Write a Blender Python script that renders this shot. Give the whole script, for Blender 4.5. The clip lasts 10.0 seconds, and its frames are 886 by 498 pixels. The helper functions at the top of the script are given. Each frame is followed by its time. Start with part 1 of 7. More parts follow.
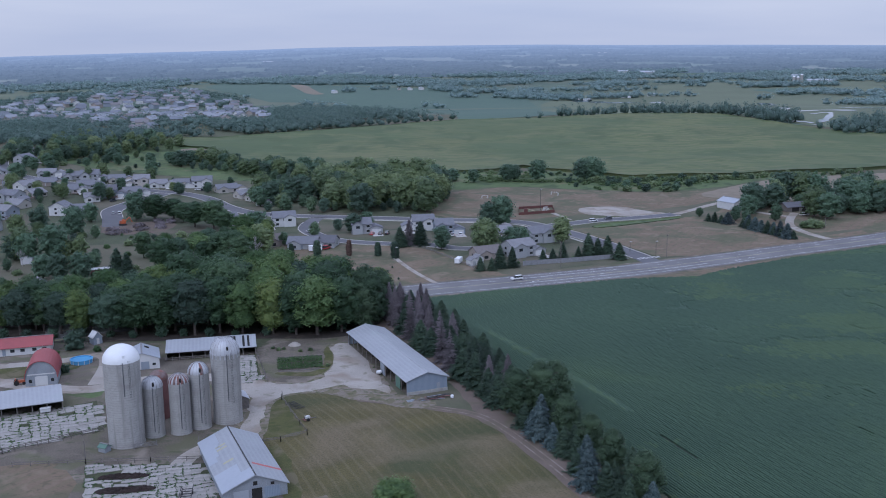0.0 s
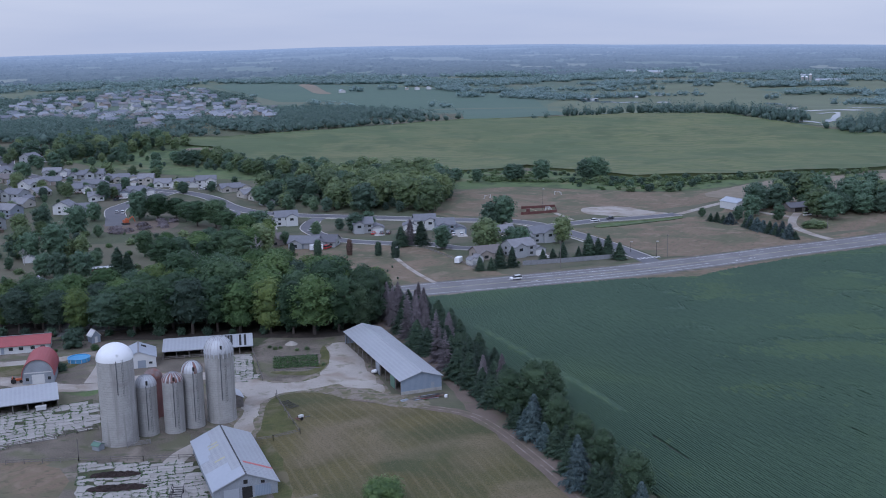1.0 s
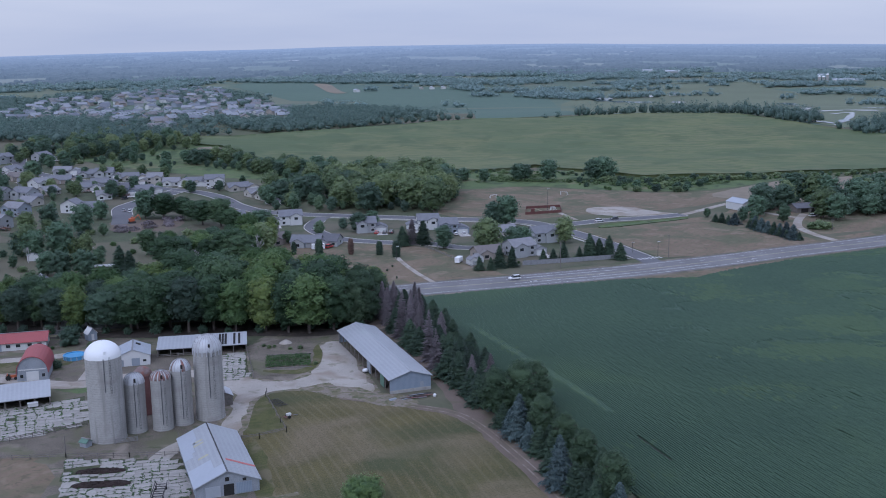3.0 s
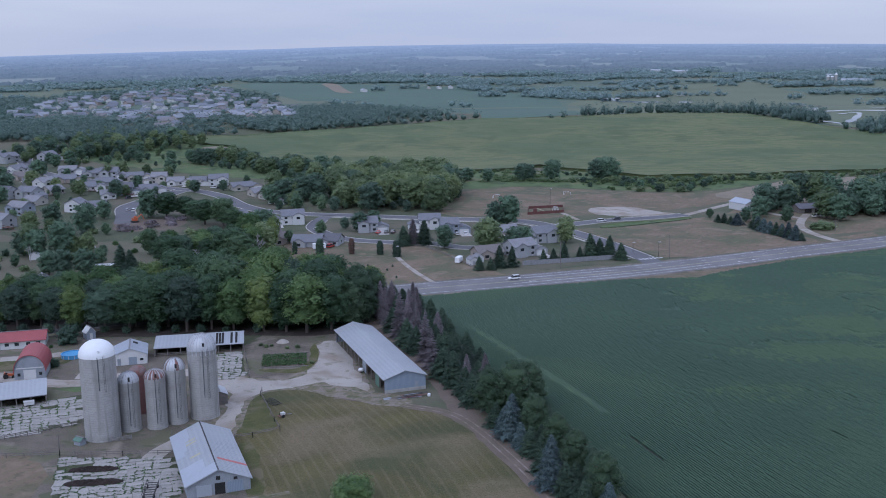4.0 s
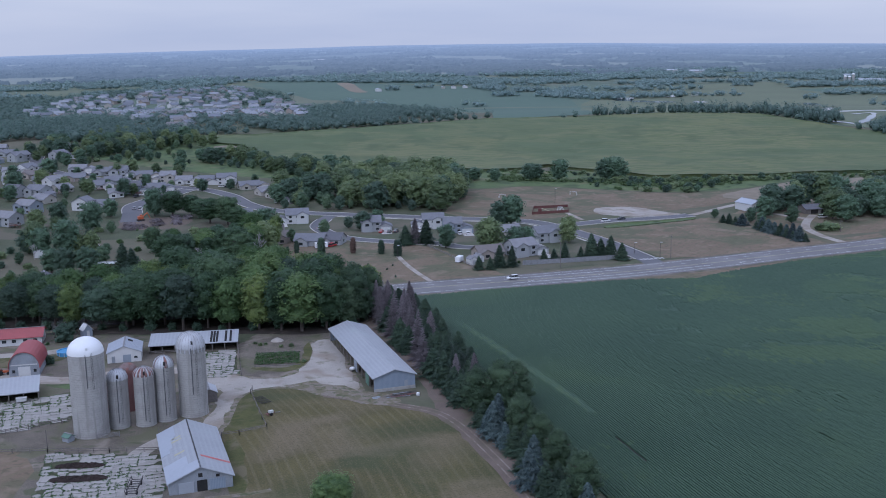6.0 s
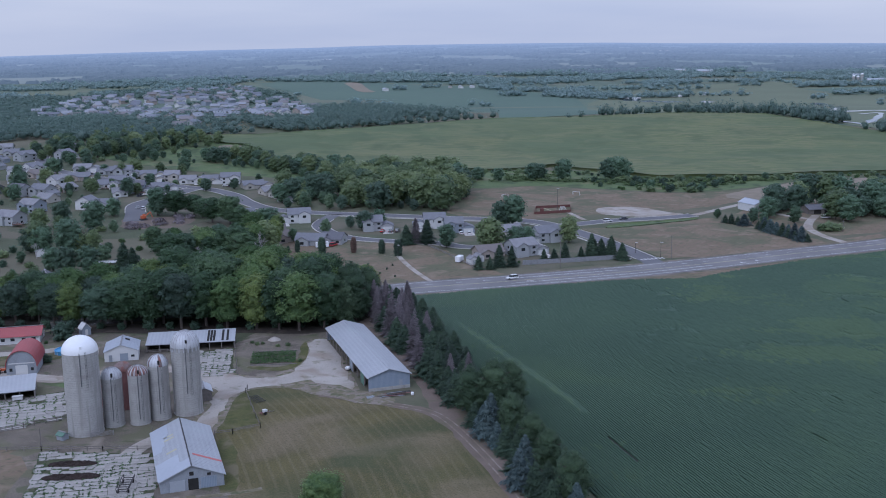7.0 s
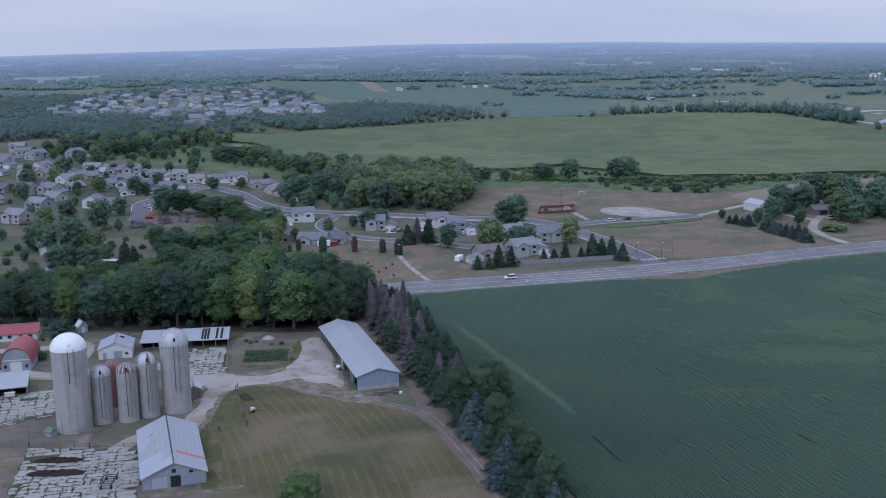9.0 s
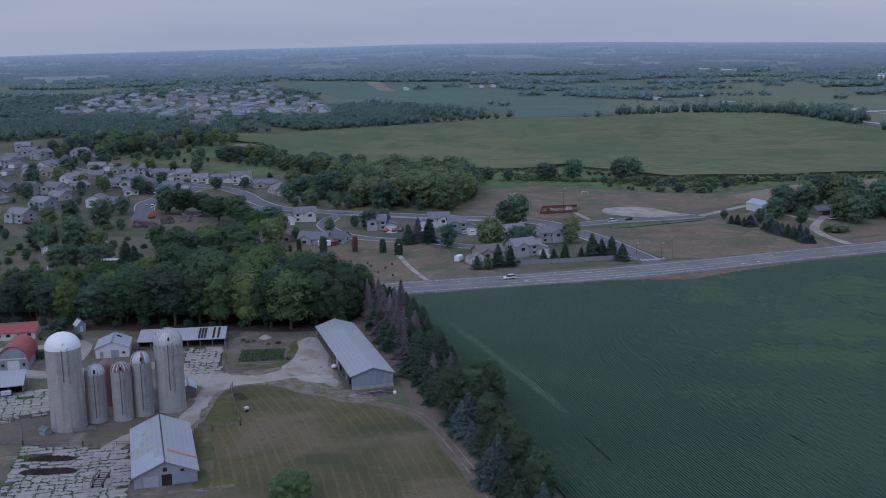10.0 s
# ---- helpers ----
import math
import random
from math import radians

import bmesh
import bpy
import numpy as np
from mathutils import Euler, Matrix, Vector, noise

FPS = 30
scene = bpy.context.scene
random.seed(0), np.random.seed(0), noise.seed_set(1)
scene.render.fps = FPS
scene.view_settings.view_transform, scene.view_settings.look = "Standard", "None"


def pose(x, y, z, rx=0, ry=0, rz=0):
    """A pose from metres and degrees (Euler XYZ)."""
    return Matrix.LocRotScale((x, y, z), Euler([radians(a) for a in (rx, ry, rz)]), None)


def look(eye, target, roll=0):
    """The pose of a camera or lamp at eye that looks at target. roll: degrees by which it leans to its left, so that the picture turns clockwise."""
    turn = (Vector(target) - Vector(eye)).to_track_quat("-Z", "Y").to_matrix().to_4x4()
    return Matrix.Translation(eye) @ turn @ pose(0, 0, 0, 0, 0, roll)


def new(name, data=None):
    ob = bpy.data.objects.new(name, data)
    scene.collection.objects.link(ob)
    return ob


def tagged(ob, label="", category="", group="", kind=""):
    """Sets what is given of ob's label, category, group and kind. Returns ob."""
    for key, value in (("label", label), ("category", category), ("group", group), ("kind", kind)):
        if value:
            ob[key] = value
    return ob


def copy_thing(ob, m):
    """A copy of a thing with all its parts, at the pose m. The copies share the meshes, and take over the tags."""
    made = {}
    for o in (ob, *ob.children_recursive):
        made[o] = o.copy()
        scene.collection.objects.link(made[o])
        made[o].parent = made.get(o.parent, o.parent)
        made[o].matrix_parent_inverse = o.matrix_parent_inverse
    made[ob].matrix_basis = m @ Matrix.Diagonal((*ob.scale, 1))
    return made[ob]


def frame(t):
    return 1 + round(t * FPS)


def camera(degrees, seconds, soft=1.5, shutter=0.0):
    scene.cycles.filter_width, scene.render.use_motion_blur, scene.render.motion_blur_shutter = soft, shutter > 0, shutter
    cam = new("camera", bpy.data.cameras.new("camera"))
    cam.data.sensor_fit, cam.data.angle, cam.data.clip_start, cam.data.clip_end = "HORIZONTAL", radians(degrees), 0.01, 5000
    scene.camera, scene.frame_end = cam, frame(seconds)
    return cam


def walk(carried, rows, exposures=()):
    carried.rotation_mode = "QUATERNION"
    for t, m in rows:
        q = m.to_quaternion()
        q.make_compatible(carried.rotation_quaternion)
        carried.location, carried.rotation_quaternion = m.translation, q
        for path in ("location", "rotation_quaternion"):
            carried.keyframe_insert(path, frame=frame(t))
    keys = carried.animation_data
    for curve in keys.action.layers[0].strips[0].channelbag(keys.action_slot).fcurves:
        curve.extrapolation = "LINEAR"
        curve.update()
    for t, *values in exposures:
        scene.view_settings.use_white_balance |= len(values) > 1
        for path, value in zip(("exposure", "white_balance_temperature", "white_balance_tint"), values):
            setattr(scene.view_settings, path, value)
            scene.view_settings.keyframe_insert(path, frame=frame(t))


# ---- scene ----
cam = camera(46.13, 10.0, soft=1.0)
walk(cam, [
    (0.0, look((-20.070, 2.199, 94.782), (-2.16, 394.15, 16.98), -0.888)),
    (1.0, look((-15.952, 1.563, 94.873), (-1.67, 393.64, 16.94), -0.886)),
    (2.0, look((-11.918, 1.041, 94.941), (-1.23, 393.22, 16.93), -0.878)),
    (3.0, look((-7.934, 0.618, 94.986), (-0.82, 392.87, 16.94), -0.868)),
    (4.0, look((-3.973, 0.276, 95.008), (-0.41, 392.57, 16.93), -0.857)),
    (5.0, look((-0.013, -0.001, 95.012), (0.00, 392.30, 16.89), -0.848)),
    (6.0, look((3.960, -0.229, 95.005), (0.44, 392.04, 16.83), -0.841)),
    (7.0, look((7.957, -0.423, 94.998), (0.92, 391.79, 16.76), -0.837)),
    (8.0, look((11.978, -0.600, 95.004), (1.44, 391.52, 16.69), -0.836)),
    (9.0, look((16.019, -0.774, 95.041), (2.01, 391.22, 16.67), -0.837)),
    (10.0, look((20.070, -0.960, 95.126), (2.64, 390.89, 16.72), -0.837)),
], exposures=[(0.0, 0.13, 5090, 17), (9.75, 0.13, 5090, 17), (10.0, -0.38, 5090, 17)])

# ---- world, sun ----
world = bpy.data.worlds.new("overcast_sky")
scene.world = world
world.use_nodes = True
wn, wl = world.node_tree.nodes, world.node_tree.links
sky = wn.new("ShaderNodeTexSky")
sky.sky_type = "NISHITA"
sky.sun_disc = False
sky.sun_elevation, sky.sun_rotation = radians(38), radians(215)
sky.air_density, sky.dust_density, sky.ozone_density = 1.0, 2.0, 2.0
cloud = wn.new("ShaderNodeTexNoise")
cloud.inputs["Scale"].default_value = 2.2
cloud.inputs["Detail"].default_value = 5
stretch = wn.new("ShaderNodeMapping")
stretch.inputs["Scale"].default_value = (1, 1, 9)
coord = wn.new("ShaderNodeTexCoord")
wl.new(coord.outputs["Generated"], stretch.inputs["Vector"])
wl.new(stretch.outputs["Vector"], cloud.inputs["Vector"])
tone = wn.new("ShaderNodeValToRGB")
tone.color_ramp.elements[0].color = (5.42, 5.5, 5.95, 1)
tone.color_ramp.elements[1].color = (6.5, 6.32, 6.35, 1)
tone.color_ramp.elements[0].position, tone.color_ramp.elements[1].position = 0.35, 0.65
wl.new(cloud.outputs["Fac"], tone.inputs["Fac"])
veil = wn.new("ShaderNodeMixRGB")
veil.inputs["Fac"].default_value = 0.85
wl.new(sky.outputs["Color"], veil.inputs["Color1"])
wl.new(tone.outputs["Color"], veil.inputs["Color2"])
# an overcast sky is brighter overhead than at its rim
height, lift, dome = wn.new("ShaderNodeSeparateXYZ"), wn.new("ShaderNodeMapRange"), wn.new("ShaderNodeMixRGB")
lift.inputs["From Min"].default_value = 0.06
wl.new(coord.outputs["Generated"], height.inputs["Vector"])
wl.new(height.outputs["Z"], lift.inputs["Value"])
shade = wn.new("ShaderNodeMixRGB")
shade.inputs["Color1"].default_value, shade.inputs["Color2"].default_value = (0.965, 0.95, 0.91, 1), (1.64, 1.65, 1.69, 1)
wl.new(lift.outputs["Result"], shade.inputs["Fac"])
dome.blend_type, dome.inputs["Fac"].default_value = "MULTIPLY", 1.0
wl.new(veil.outputs["Color"], dome.inputs["Color1"])
wl.new(shade.outputs["Color"], dome.inputs["Color2"])
back = wn["Background"]
back.inputs["Strength"].default_value = 0.1
wl.new(dome.outputs["Color"], back.inputs["Color"])

sun_data = bpy.data.lights.new("sun", "SUN")
sun_data.energy, sun_data.angle, sun_data.color = 0.7, radians(30), (1.0, 0.95, 0.88)
sun = new("sun", sun_data)
sun.matrix_world = look((-200, -150, 400), (0, 250, 0))


# ---- materials ----
def mat(name, c1, c2=None, scale=1.0, rough=0.85, bump=0.3, metal=0.0, fine=9.0, vary=0.0, island=False, spec=0.3, glow_through=0.0, grit=1.0, own_tint=True, relief=0.1):
    """Two scales of noise between two colours, with fine relief."""
    c2 = c2 or tuple(v * 0.75 for v in c1)
    m = bpy.data.materials.new(name)
    m.use_nodes = True
    n, l = m.node_tree.nodes, m.node_tree.links
    b = n["Principled BSDF"]
    b.inputs["Roughness"].default_value, b.inputs["Metallic"].default_value = rough, metal
    b.inputs["Specular IOR Level"].default_value = spec
    co = n.new("ShaderNodeTexCoord")
    big, small = n.new("ShaderNodeTexNoise"), n.new("ShaderNodeTexNoise")
    big.inputs["Scale"].default_value, small.inputs["Scale"].default_value = scale, scale * fine
    big.inputs["Detail"].default_value = small.inputs["Detail"].default_value = 6
    small.inputs["Roughness"].default_value = 0.62
    l.new(co.outputs["Object"], big.inputs["Vector"])
    l.new(co.outputs["Object"], small.inputs["Vector"])
    add = n.new("ShaderNodeMath")
    add.operation = "MULTIPLY_ADD"
    add.inputs[1].default_value = grit
    l.new(small.outputs["Fac"], add.inputs[0])
    sub = n.new("ShaderNodeMath")
    sub.operation = "MULTIPLY_ADD"
    sub.inputs[1].default_value = 0.9
    sub.inputs[2].default_value = 0.05 - grit / 2
    l.new(big.outputs["Fac"], sub.inputs[0])
    l.new(sub.outputs[0], add.inputs[2])
    fac = add.outputs[0]
    if vary or island:
        if island:
            src = n.new("ShaderNodeNewGeometry").outputs["Random Per Island"]
        else:
            src = n.new("ShaderNodeObjectInfo").outputs["Random"]
        mv = n.new("ShaderNodeMath")
        mv.operation = "MULTIPLY_ADD"
        mv.inputs[1].default_value = vary or 0.6
        l.new(src, mv.inputs[0])
        off = n.new("ShaderNodeMath")
        off.inputs[1].default_value = -(vary or 0.6) / 2
        l.new(fac, off.inputs[0])
        l.new(off.outputs[0], mv.inputs[2])
        fac = mv.outputs[0]
    ramp = n.new("ShaderNodeValToRGB")
    ramp.color_ramp.elements[0].position, ramp.color_ramp.elements[1].position = 0.25, 0.75
    ramp.color_ramp.elements[0].color, ramp.color_ramp.elements[1].color = (*c2, 1), (*c1, 1)
    l.new(fac, ramp.inputs["Fac"])
    colour = ramp.outputs["Color"]
    if glow_through and own_tint:
        # each plant a little lighter or darker, yellower or bluer than the next
        own, hsv, span, hue = n.new("ShaderNodeObjectInfo"), n.new("ShaderNodeHueSaturation"), n.new("ShaderNodeMapRange"), n.new("ShaderNodeMapRange")
        span.inputs["To Min"].default_value, span.inputs["To Max"].default_value = 0.72, 1.32
        hue.inputs["To Min"].default_value, hue.inputs["To Max"].default_value = 0.506, 0.472
        for r_ in (span, hue):
            l.new(own.outputs["Random"], r_.inputs["Value"])
        l.new(span.outputs["Result"], hsv.inputs["Value"])
        l.new(hue.outputs["Result"], hsv.inputs["Hue"])
        l.new(colour, hsv.inputs["Color"])
        colour = hsv.outputs["Color"]
    l.new(colour, b.inputs["Base Color"])
    if glow_through:
        tr, mx = n.new("ShaderNodeBsdfTranslucent"), n.new("ShaderNodeMixShader")
        mx.inputs["Fac"].default_value = glow_through
        l.new(colour, tr.inputs["Color"])
        l.new(b.outputs["BSDF"], mx.inputs[1])
        l.new(tr.outputs["BSDF"], mx.inputs[2])
        l.new(mx.outputs["Shader"], n["Material Output"].inputs["Surface"])
    if bump:
        bp = n.new("ShaderNodeBump")
        bp.inputs["Strength"].default_value = bump
        bp.inputs["Distance"].default_value = relief
        l.new(small.outputs["Fac"], bp.inputs["Height"])
        l.new(bp.outputs["Normal"], b.inputs["Normal"])
    return m


def banded(m, c, scale, amount, turn=0.0, distort=1.5, kind="BANDS", low=0.45, high=0.75):
    """Bands (mown swaths, plough lines, sheet seams) of the colour c over a material."""
    n, l = m.node_tree.nodes, m.node_tree.links
    b = n["Principled BSDF"]
    was = b.inputs["Base Color"].links[0].from_socket
    co, mp, w = n.new("ShaderNodeTexCoord"), n.new("ShaderNodeMapping"), n.new("ShaderNodeTexWave")
    mp.inputs["Rotation"].default_value = (0, 0, radians(turn))
    w.wave_type = kind
    w.inputs["Scale"].default_value, w.inputs["Distortion"].default_value = scale, distort
    w.inputs["Detail"].default_value = 3
    l.new(co.outputs["Object"], mp.inputs["Vector"])
    l.new(mp.outputs["Vector"], w.inputs["Vector"])
    r = n.new("ShaderNodeValToRGB")
    r.color_ramp.elements[0].position, r.color_ramp.elements[1].position = low, high
    r.color_ramp.elements[1].color = (amount, amount, amount, 1)
    l.new(w.outputs["Fac"], r.inputs["Fac"])
    mx = n.new("ShaderNodeMixRGB")
    mx.inputs["Color2"].default_value = (*c, 1)
    l.new(r.outputs["Color"], mx.inputs["Fac"])
    l.new(was, mx.inputs["Color1"])
    l.new(mx.outputs["Color"], b.inputs["Base Color"])
    return m


def ringed(m, c, x, y, period, amount):
    """Curved swaths round a point, such as a mower leaves."""
    n, l = m.node_tree.nodes, m.node_tree.links
    m = banded(m, c, 0.314 / period, amount, 0, 1.2, "RINGS", 0.7, 0.98)
    for q in n:
        if q.type == "MAPPING" and not q.outputs[0].links[0].to_node.type == "TEX_NOISE":
            q.inputs["Location"].default_value = (-x, -y, 0)
        if q.type == "TEX_WAVE":
            q.rings_direction = "Z"
            q.inputs["Detail"].default_value, q.inputs["Distortion"].default_value = 0.0, 0.5
    return m


def patched(m, c, scale, low=0.55, high=0.65, amount=1.0, stretch=1.0):
    """Irregular patches of the colour c over a material."""
    n, l = m.node_tree.nodes, m.node_tree.links
    b = n["Principled BSDF"]
    was = b.inputs["Base Color"].links[0].from_socket
    co, w = n.new("ShaderNodeTexCoord"), n.new("ShaderNodeTexNoise")
    w.inputs["Scale"].default_value, w.inputs["Detail"].default_value = scale, 6
    w.inputs["Distortion"].default_value = 0.6
    mp = n.new("ShaderNodeMapping")
    mp.inputs["Scale"].default_value = (1, 1, stretch)
    l.new(co.outputs["Object"], mp.inputs["Vector"])
    l.new(mp.outputs["Vector"], w.inputs["Vector"])
    r = n.new("ShaderNodeValToRGB")
    r.color_ramp.elements[0].position, r.color_ramp.elements[1].position = low, high
    r.color_ramp.elements[1].color = (amount, amount, amount, 1)
    l.new(w.outputs["Fac"], r.inputs["Fac"])
    mx = n.new("ShaderNodeMixRGB")
    mx.inputs["Color2"].default_value = (*c, 1)
    l.new(r.outputs["Color"], mx.inputs["Fac"])
    l.new(was, mx.inputs["Color1"])
    l.new(mx.outputs["Color"], b.inputs["Base Color"])
    return m


M_GROUND = patched(mat("rough_grass", (0.105, 0.115, 0.065), (0.07, 0.08, 0.048), 0.02, 0.95, 0.5, fine=30), (0.135, 0.122, 0.086), 0.014, 0.46, 0.58, 0.75)
M_DRY = patched(banded(mat("dry_grass", (0.196, 0.149, 0.106), (0.145, 0.111, 0.0765), 0.05, 0.95, 0.4, fine=25), (0.15, 0.13, 0.08), 0.09, 0.45, 30, 3), (0.095, 0.105, 0.06), 0.04, 0.45, 0.6, 0.8)
M_DRY = patched(patched(M_DRY, (0.085, 0.08, 0.05), 0.5, 0.55, 0.64, 0.5), (0.23, 0.18, 0.135), 0.13, 0.55, 0.66, 0.6)
M_HAY = patched(patched(ringed(mat("mown_hay_grass", (0.125, 0.106, 0.042), (0.066, 0.062, 0.024), 0.08, 0.95, 0.5, fine=30, grit=1.7), (0.19, 0.158, 0.098), -252, 147, 2.7, 0.3), (0.056, 0.067, 0.029), 0.03, 0.46, 0.64, 0.8), (0.175, 0.138, 0.088), 0.04, 0.48, 0.66, 0.72)
M_HAY = patched(patched(M_HAY, (0.048, 0.056, 0.025), 2.2, 0.52, 0.62, 0.5), (0.185, 0.152, 0.1), 2.8, 0.56, 0.66, 0.45)
M_LAWN = patched(patched(mat("green_lawn", (0.1, 0.1, 0.036), (0.058, 0.064, 0.022), 0.15, 0.95, 0.5, fine=20, grit=1.6), (0.15, 0.125, 0.08), 0.11, 0.48, 0.6, 0.75), (0.055, 0.066, 0.02), 0.3, 0.54, 0.64, 0.6)
M_YARD = patched(patched(mat("suburban_lawn", (0.1, 0.112, 0.065), (0.06, 0.07, 0.042), 0.06, 0.95, 0.5, fine=25, grit=1.6), (0.132, 0.117, 0.086), 0.025, 0.44, 0.58, 0.8), (0.06, 0.078, 0.042), 0.08, 0.54, 0.66, 0.7)
M_GRAVEL = patched(patched(mat("pale_gravel", (0.385, 0.355, 0.315), (0.29, 0.265, 0.232), 0.12, 0.95, 0.4, fine=25), (0.245, 0.205, 0.165), 0.09, 0.48, 0.62, 0.85), (0.16, 0.15, 0.095), 0.3, 0.58, 0.68, 0.6)
M_DIRT = patched(patched(patched(mat("brown_dirt", (0.172, 0.148, 0.12), (0.095, 0.083, 0.065), 0.12, 0.95, 0.5, fine=25, grit=1.6), (0.26, 0.225, 0.185), 0.1, 0.52, 0.66, 0.7), (0.115, 0.115, 0.065), 0.08, 0.5, 0.62, 0.75), (0.07, 0.085, 0.04), 0.2, 0.58, 0.66, 0.7)
M_NEEDLE = patched(mat("reddish_needle_litter", (0.17, 0.133, 0.1092), (0.119, 0.095, 0.076), 0.15, 0.95, 0.4, fine=20), (0.11, 0.105, 0.06), 0.1, 0.52, 0.64, 0.6)
# brown litter, darkened in the colour for the shade under the trees
M_LITTER = patched(mat("shaded_leaf_litter", (0.06, 0.05, 0.042), (0.035, 0.03, 0.025), 0.3, 0.95, 0.4), (0.1, 0.08, 0.062), 0.2, 0.55, 0.66, 0.6)
M_CONC = patched(mat("weathered_concrete", (0.355, 0.338, 0.31), (0.25, 0.236, 0.213), 0.25, 0.9, 0.25, vary=0.3), (0.27, 0.25, 0.22), 0.3, 0.52, 0.62, 0.7)
M_JOINT = mat("grassy_joint", (0.085, 0.09, 0.05), (0.035, 0.045, 0.02), 0.4, 0.95, 0.5)
M_ASPH = patched(mat("worn_asphalt", (0.185, 0.18, 0.182), (0.145, 0.142, 0.145), 0.08, 0.9, 0.2, fine=30), (0.25, 0.245, 0.24), 0.05, 0.5, 0.7, 0.6)
M_STREET = mat("street_asphalt", (0.15, 0.15, 0.16), (0.115, 0.115, 0.125), 0.08, 0.9, 0.2, fine=30)
M_PAINT = mat("white_road_paint", (0.68, 0.68, 0.68), (0.5, 0.5, 0.5), 1.0, 0.7, 0.1)
M_YELLOW = mat("yellow_road_paint", (0.46, 0.41, 0.26), (0.36, 0.32, 0.21), 1.0, 0.7, 0.1)
M_KERB = mat("kerb_concrete", (0.5, 0.48, 0.45), (0.4, 0.38, 0.36), 0.5, 0.9, 0.1)
# soil colour includes the shade between the crop rows
M_SOIL = mat("shaded_field_soil", (0.035, 0.035, 0.03), (0.022, 0.023, 0.02), 0.1, 0.95, 0.3)
M_SOY = patched(mat("soybean_leaves", (0.0585, 0.099, 0.059), (0.038, 0.07, 0.046), 0.02, 0.75, 0.5, fine=120, grit=1.9), (0.075, 0.12, 0.055), 0.02, 0.56, 0.72, 0.5)
# blue of the corn colour raised to imitate haze
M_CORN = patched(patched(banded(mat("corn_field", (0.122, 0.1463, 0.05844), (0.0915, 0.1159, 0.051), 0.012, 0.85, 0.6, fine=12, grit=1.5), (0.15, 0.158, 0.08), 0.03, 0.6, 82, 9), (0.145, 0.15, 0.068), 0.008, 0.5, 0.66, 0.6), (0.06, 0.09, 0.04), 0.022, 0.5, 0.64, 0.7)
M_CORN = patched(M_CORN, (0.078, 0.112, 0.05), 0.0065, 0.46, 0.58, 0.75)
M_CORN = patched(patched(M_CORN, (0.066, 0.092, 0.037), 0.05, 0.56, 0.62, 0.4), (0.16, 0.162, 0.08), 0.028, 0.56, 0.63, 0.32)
# far field and meadow greens carry some haze in their base colour
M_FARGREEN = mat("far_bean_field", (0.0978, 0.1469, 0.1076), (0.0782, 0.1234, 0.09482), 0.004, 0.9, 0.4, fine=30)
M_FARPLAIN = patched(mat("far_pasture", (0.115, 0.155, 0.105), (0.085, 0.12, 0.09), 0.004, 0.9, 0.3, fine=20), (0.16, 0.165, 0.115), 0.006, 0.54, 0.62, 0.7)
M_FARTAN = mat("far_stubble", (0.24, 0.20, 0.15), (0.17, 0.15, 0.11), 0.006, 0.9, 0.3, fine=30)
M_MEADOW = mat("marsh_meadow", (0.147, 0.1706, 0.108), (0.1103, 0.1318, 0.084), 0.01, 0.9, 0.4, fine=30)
M_MARSH = patched(patched(mat("weedy_marsh_green", (0.115, 0.155, 0.062), (0.075, 0.11, 0.045), 0.05, 0.9, 0.5, fine=20), (0.045, 0.07, 0.032), 0.09, 0.52, 0.62, 0.8), (0.16, 0.155, 0.085), 0.035, 0.54, 0.66, 0.7)
M_FRINGE = patched(patched(mat("gravel_fringe", (0.235, 0.205, 0.168), (0.165, 0.14, 0.112), 0.3, 0.95, 0.4, fine=12, grit=1.5), (0.14, 0.125, 0.075), 0.35, 0.46, 0.56, 0.9), (0.085, 0.095, 0.045), 0.5, 0.54, 0.62, 0.8)
M_RUT = patched(mat("pale_wheel_rut", (0.26, 0.225, 0.19), (0.18, 0.15, 0.125), 0.3, 0.95, 0.3, grit=1.6), (0.15, 0.12, 0.09), 0.35, 0.44, 0.56, 0.9)
M_WATER = mat("pond_water", (0.10, 0.12, 0.13), (0.08, 0.10, 0.11), 0.02, 0.08, 0.05, spec=0.6)

M_STAVE = patched(patched(mat("silo_staves", (0.405, 0.4, 0.38), (0.32, 0.316, 0.3), 0.25, 0.9, 0.2), (0.28, 0.265, 0.25), 0.22, 0.52, 0.66, 0.6), (0.22, 0.21, 0.20), 0.7, 0.55, 0.68, 0.6, 0.06)
M_HOOP = mat("galvanised_hoop", (0.30, 0.30, 0.31), (0.2, 0.19, 0.185), 0.6, 0.55, 0.1, metal=0.4)
M_PIPE = mat("dull_steel_pipe", (0.15, 0.155, 0.165), (0.1, 0.1, 0.105), 0.6, 0.6, 0.1, metal=0.3)
M_WHITE = mat("white_enamel", (0.78, 0.79, 0.80), (0.72, 0.73, 0.74), 0.4, 0.4, 0.05)
M_GALV = patched(mat("galvanised_sheet", (0.50, 0.51, 0.53), (0.42, 0.43, 0.45), 0.3, 0.5, 0.1, metal=0.25), (0.36, 0.35, 0.35), 0.25, 0.55, 0.68, 0.6)
M_RUST = patched(mat("rusted_sheet", (0.26, 0.21, 0.2), (0.14, 0.085, 0.075), 0.8, 0.75, 0.2), (0.23, 0.09, 0.07), 0.7, 0.5, 0.6, 0.7)
M_REDRUST = mat("faded_red_paint", (0.25, 0.125, 0.115), (0.17, 0.09, 0.085), 0.4, 0.75, 0.15)
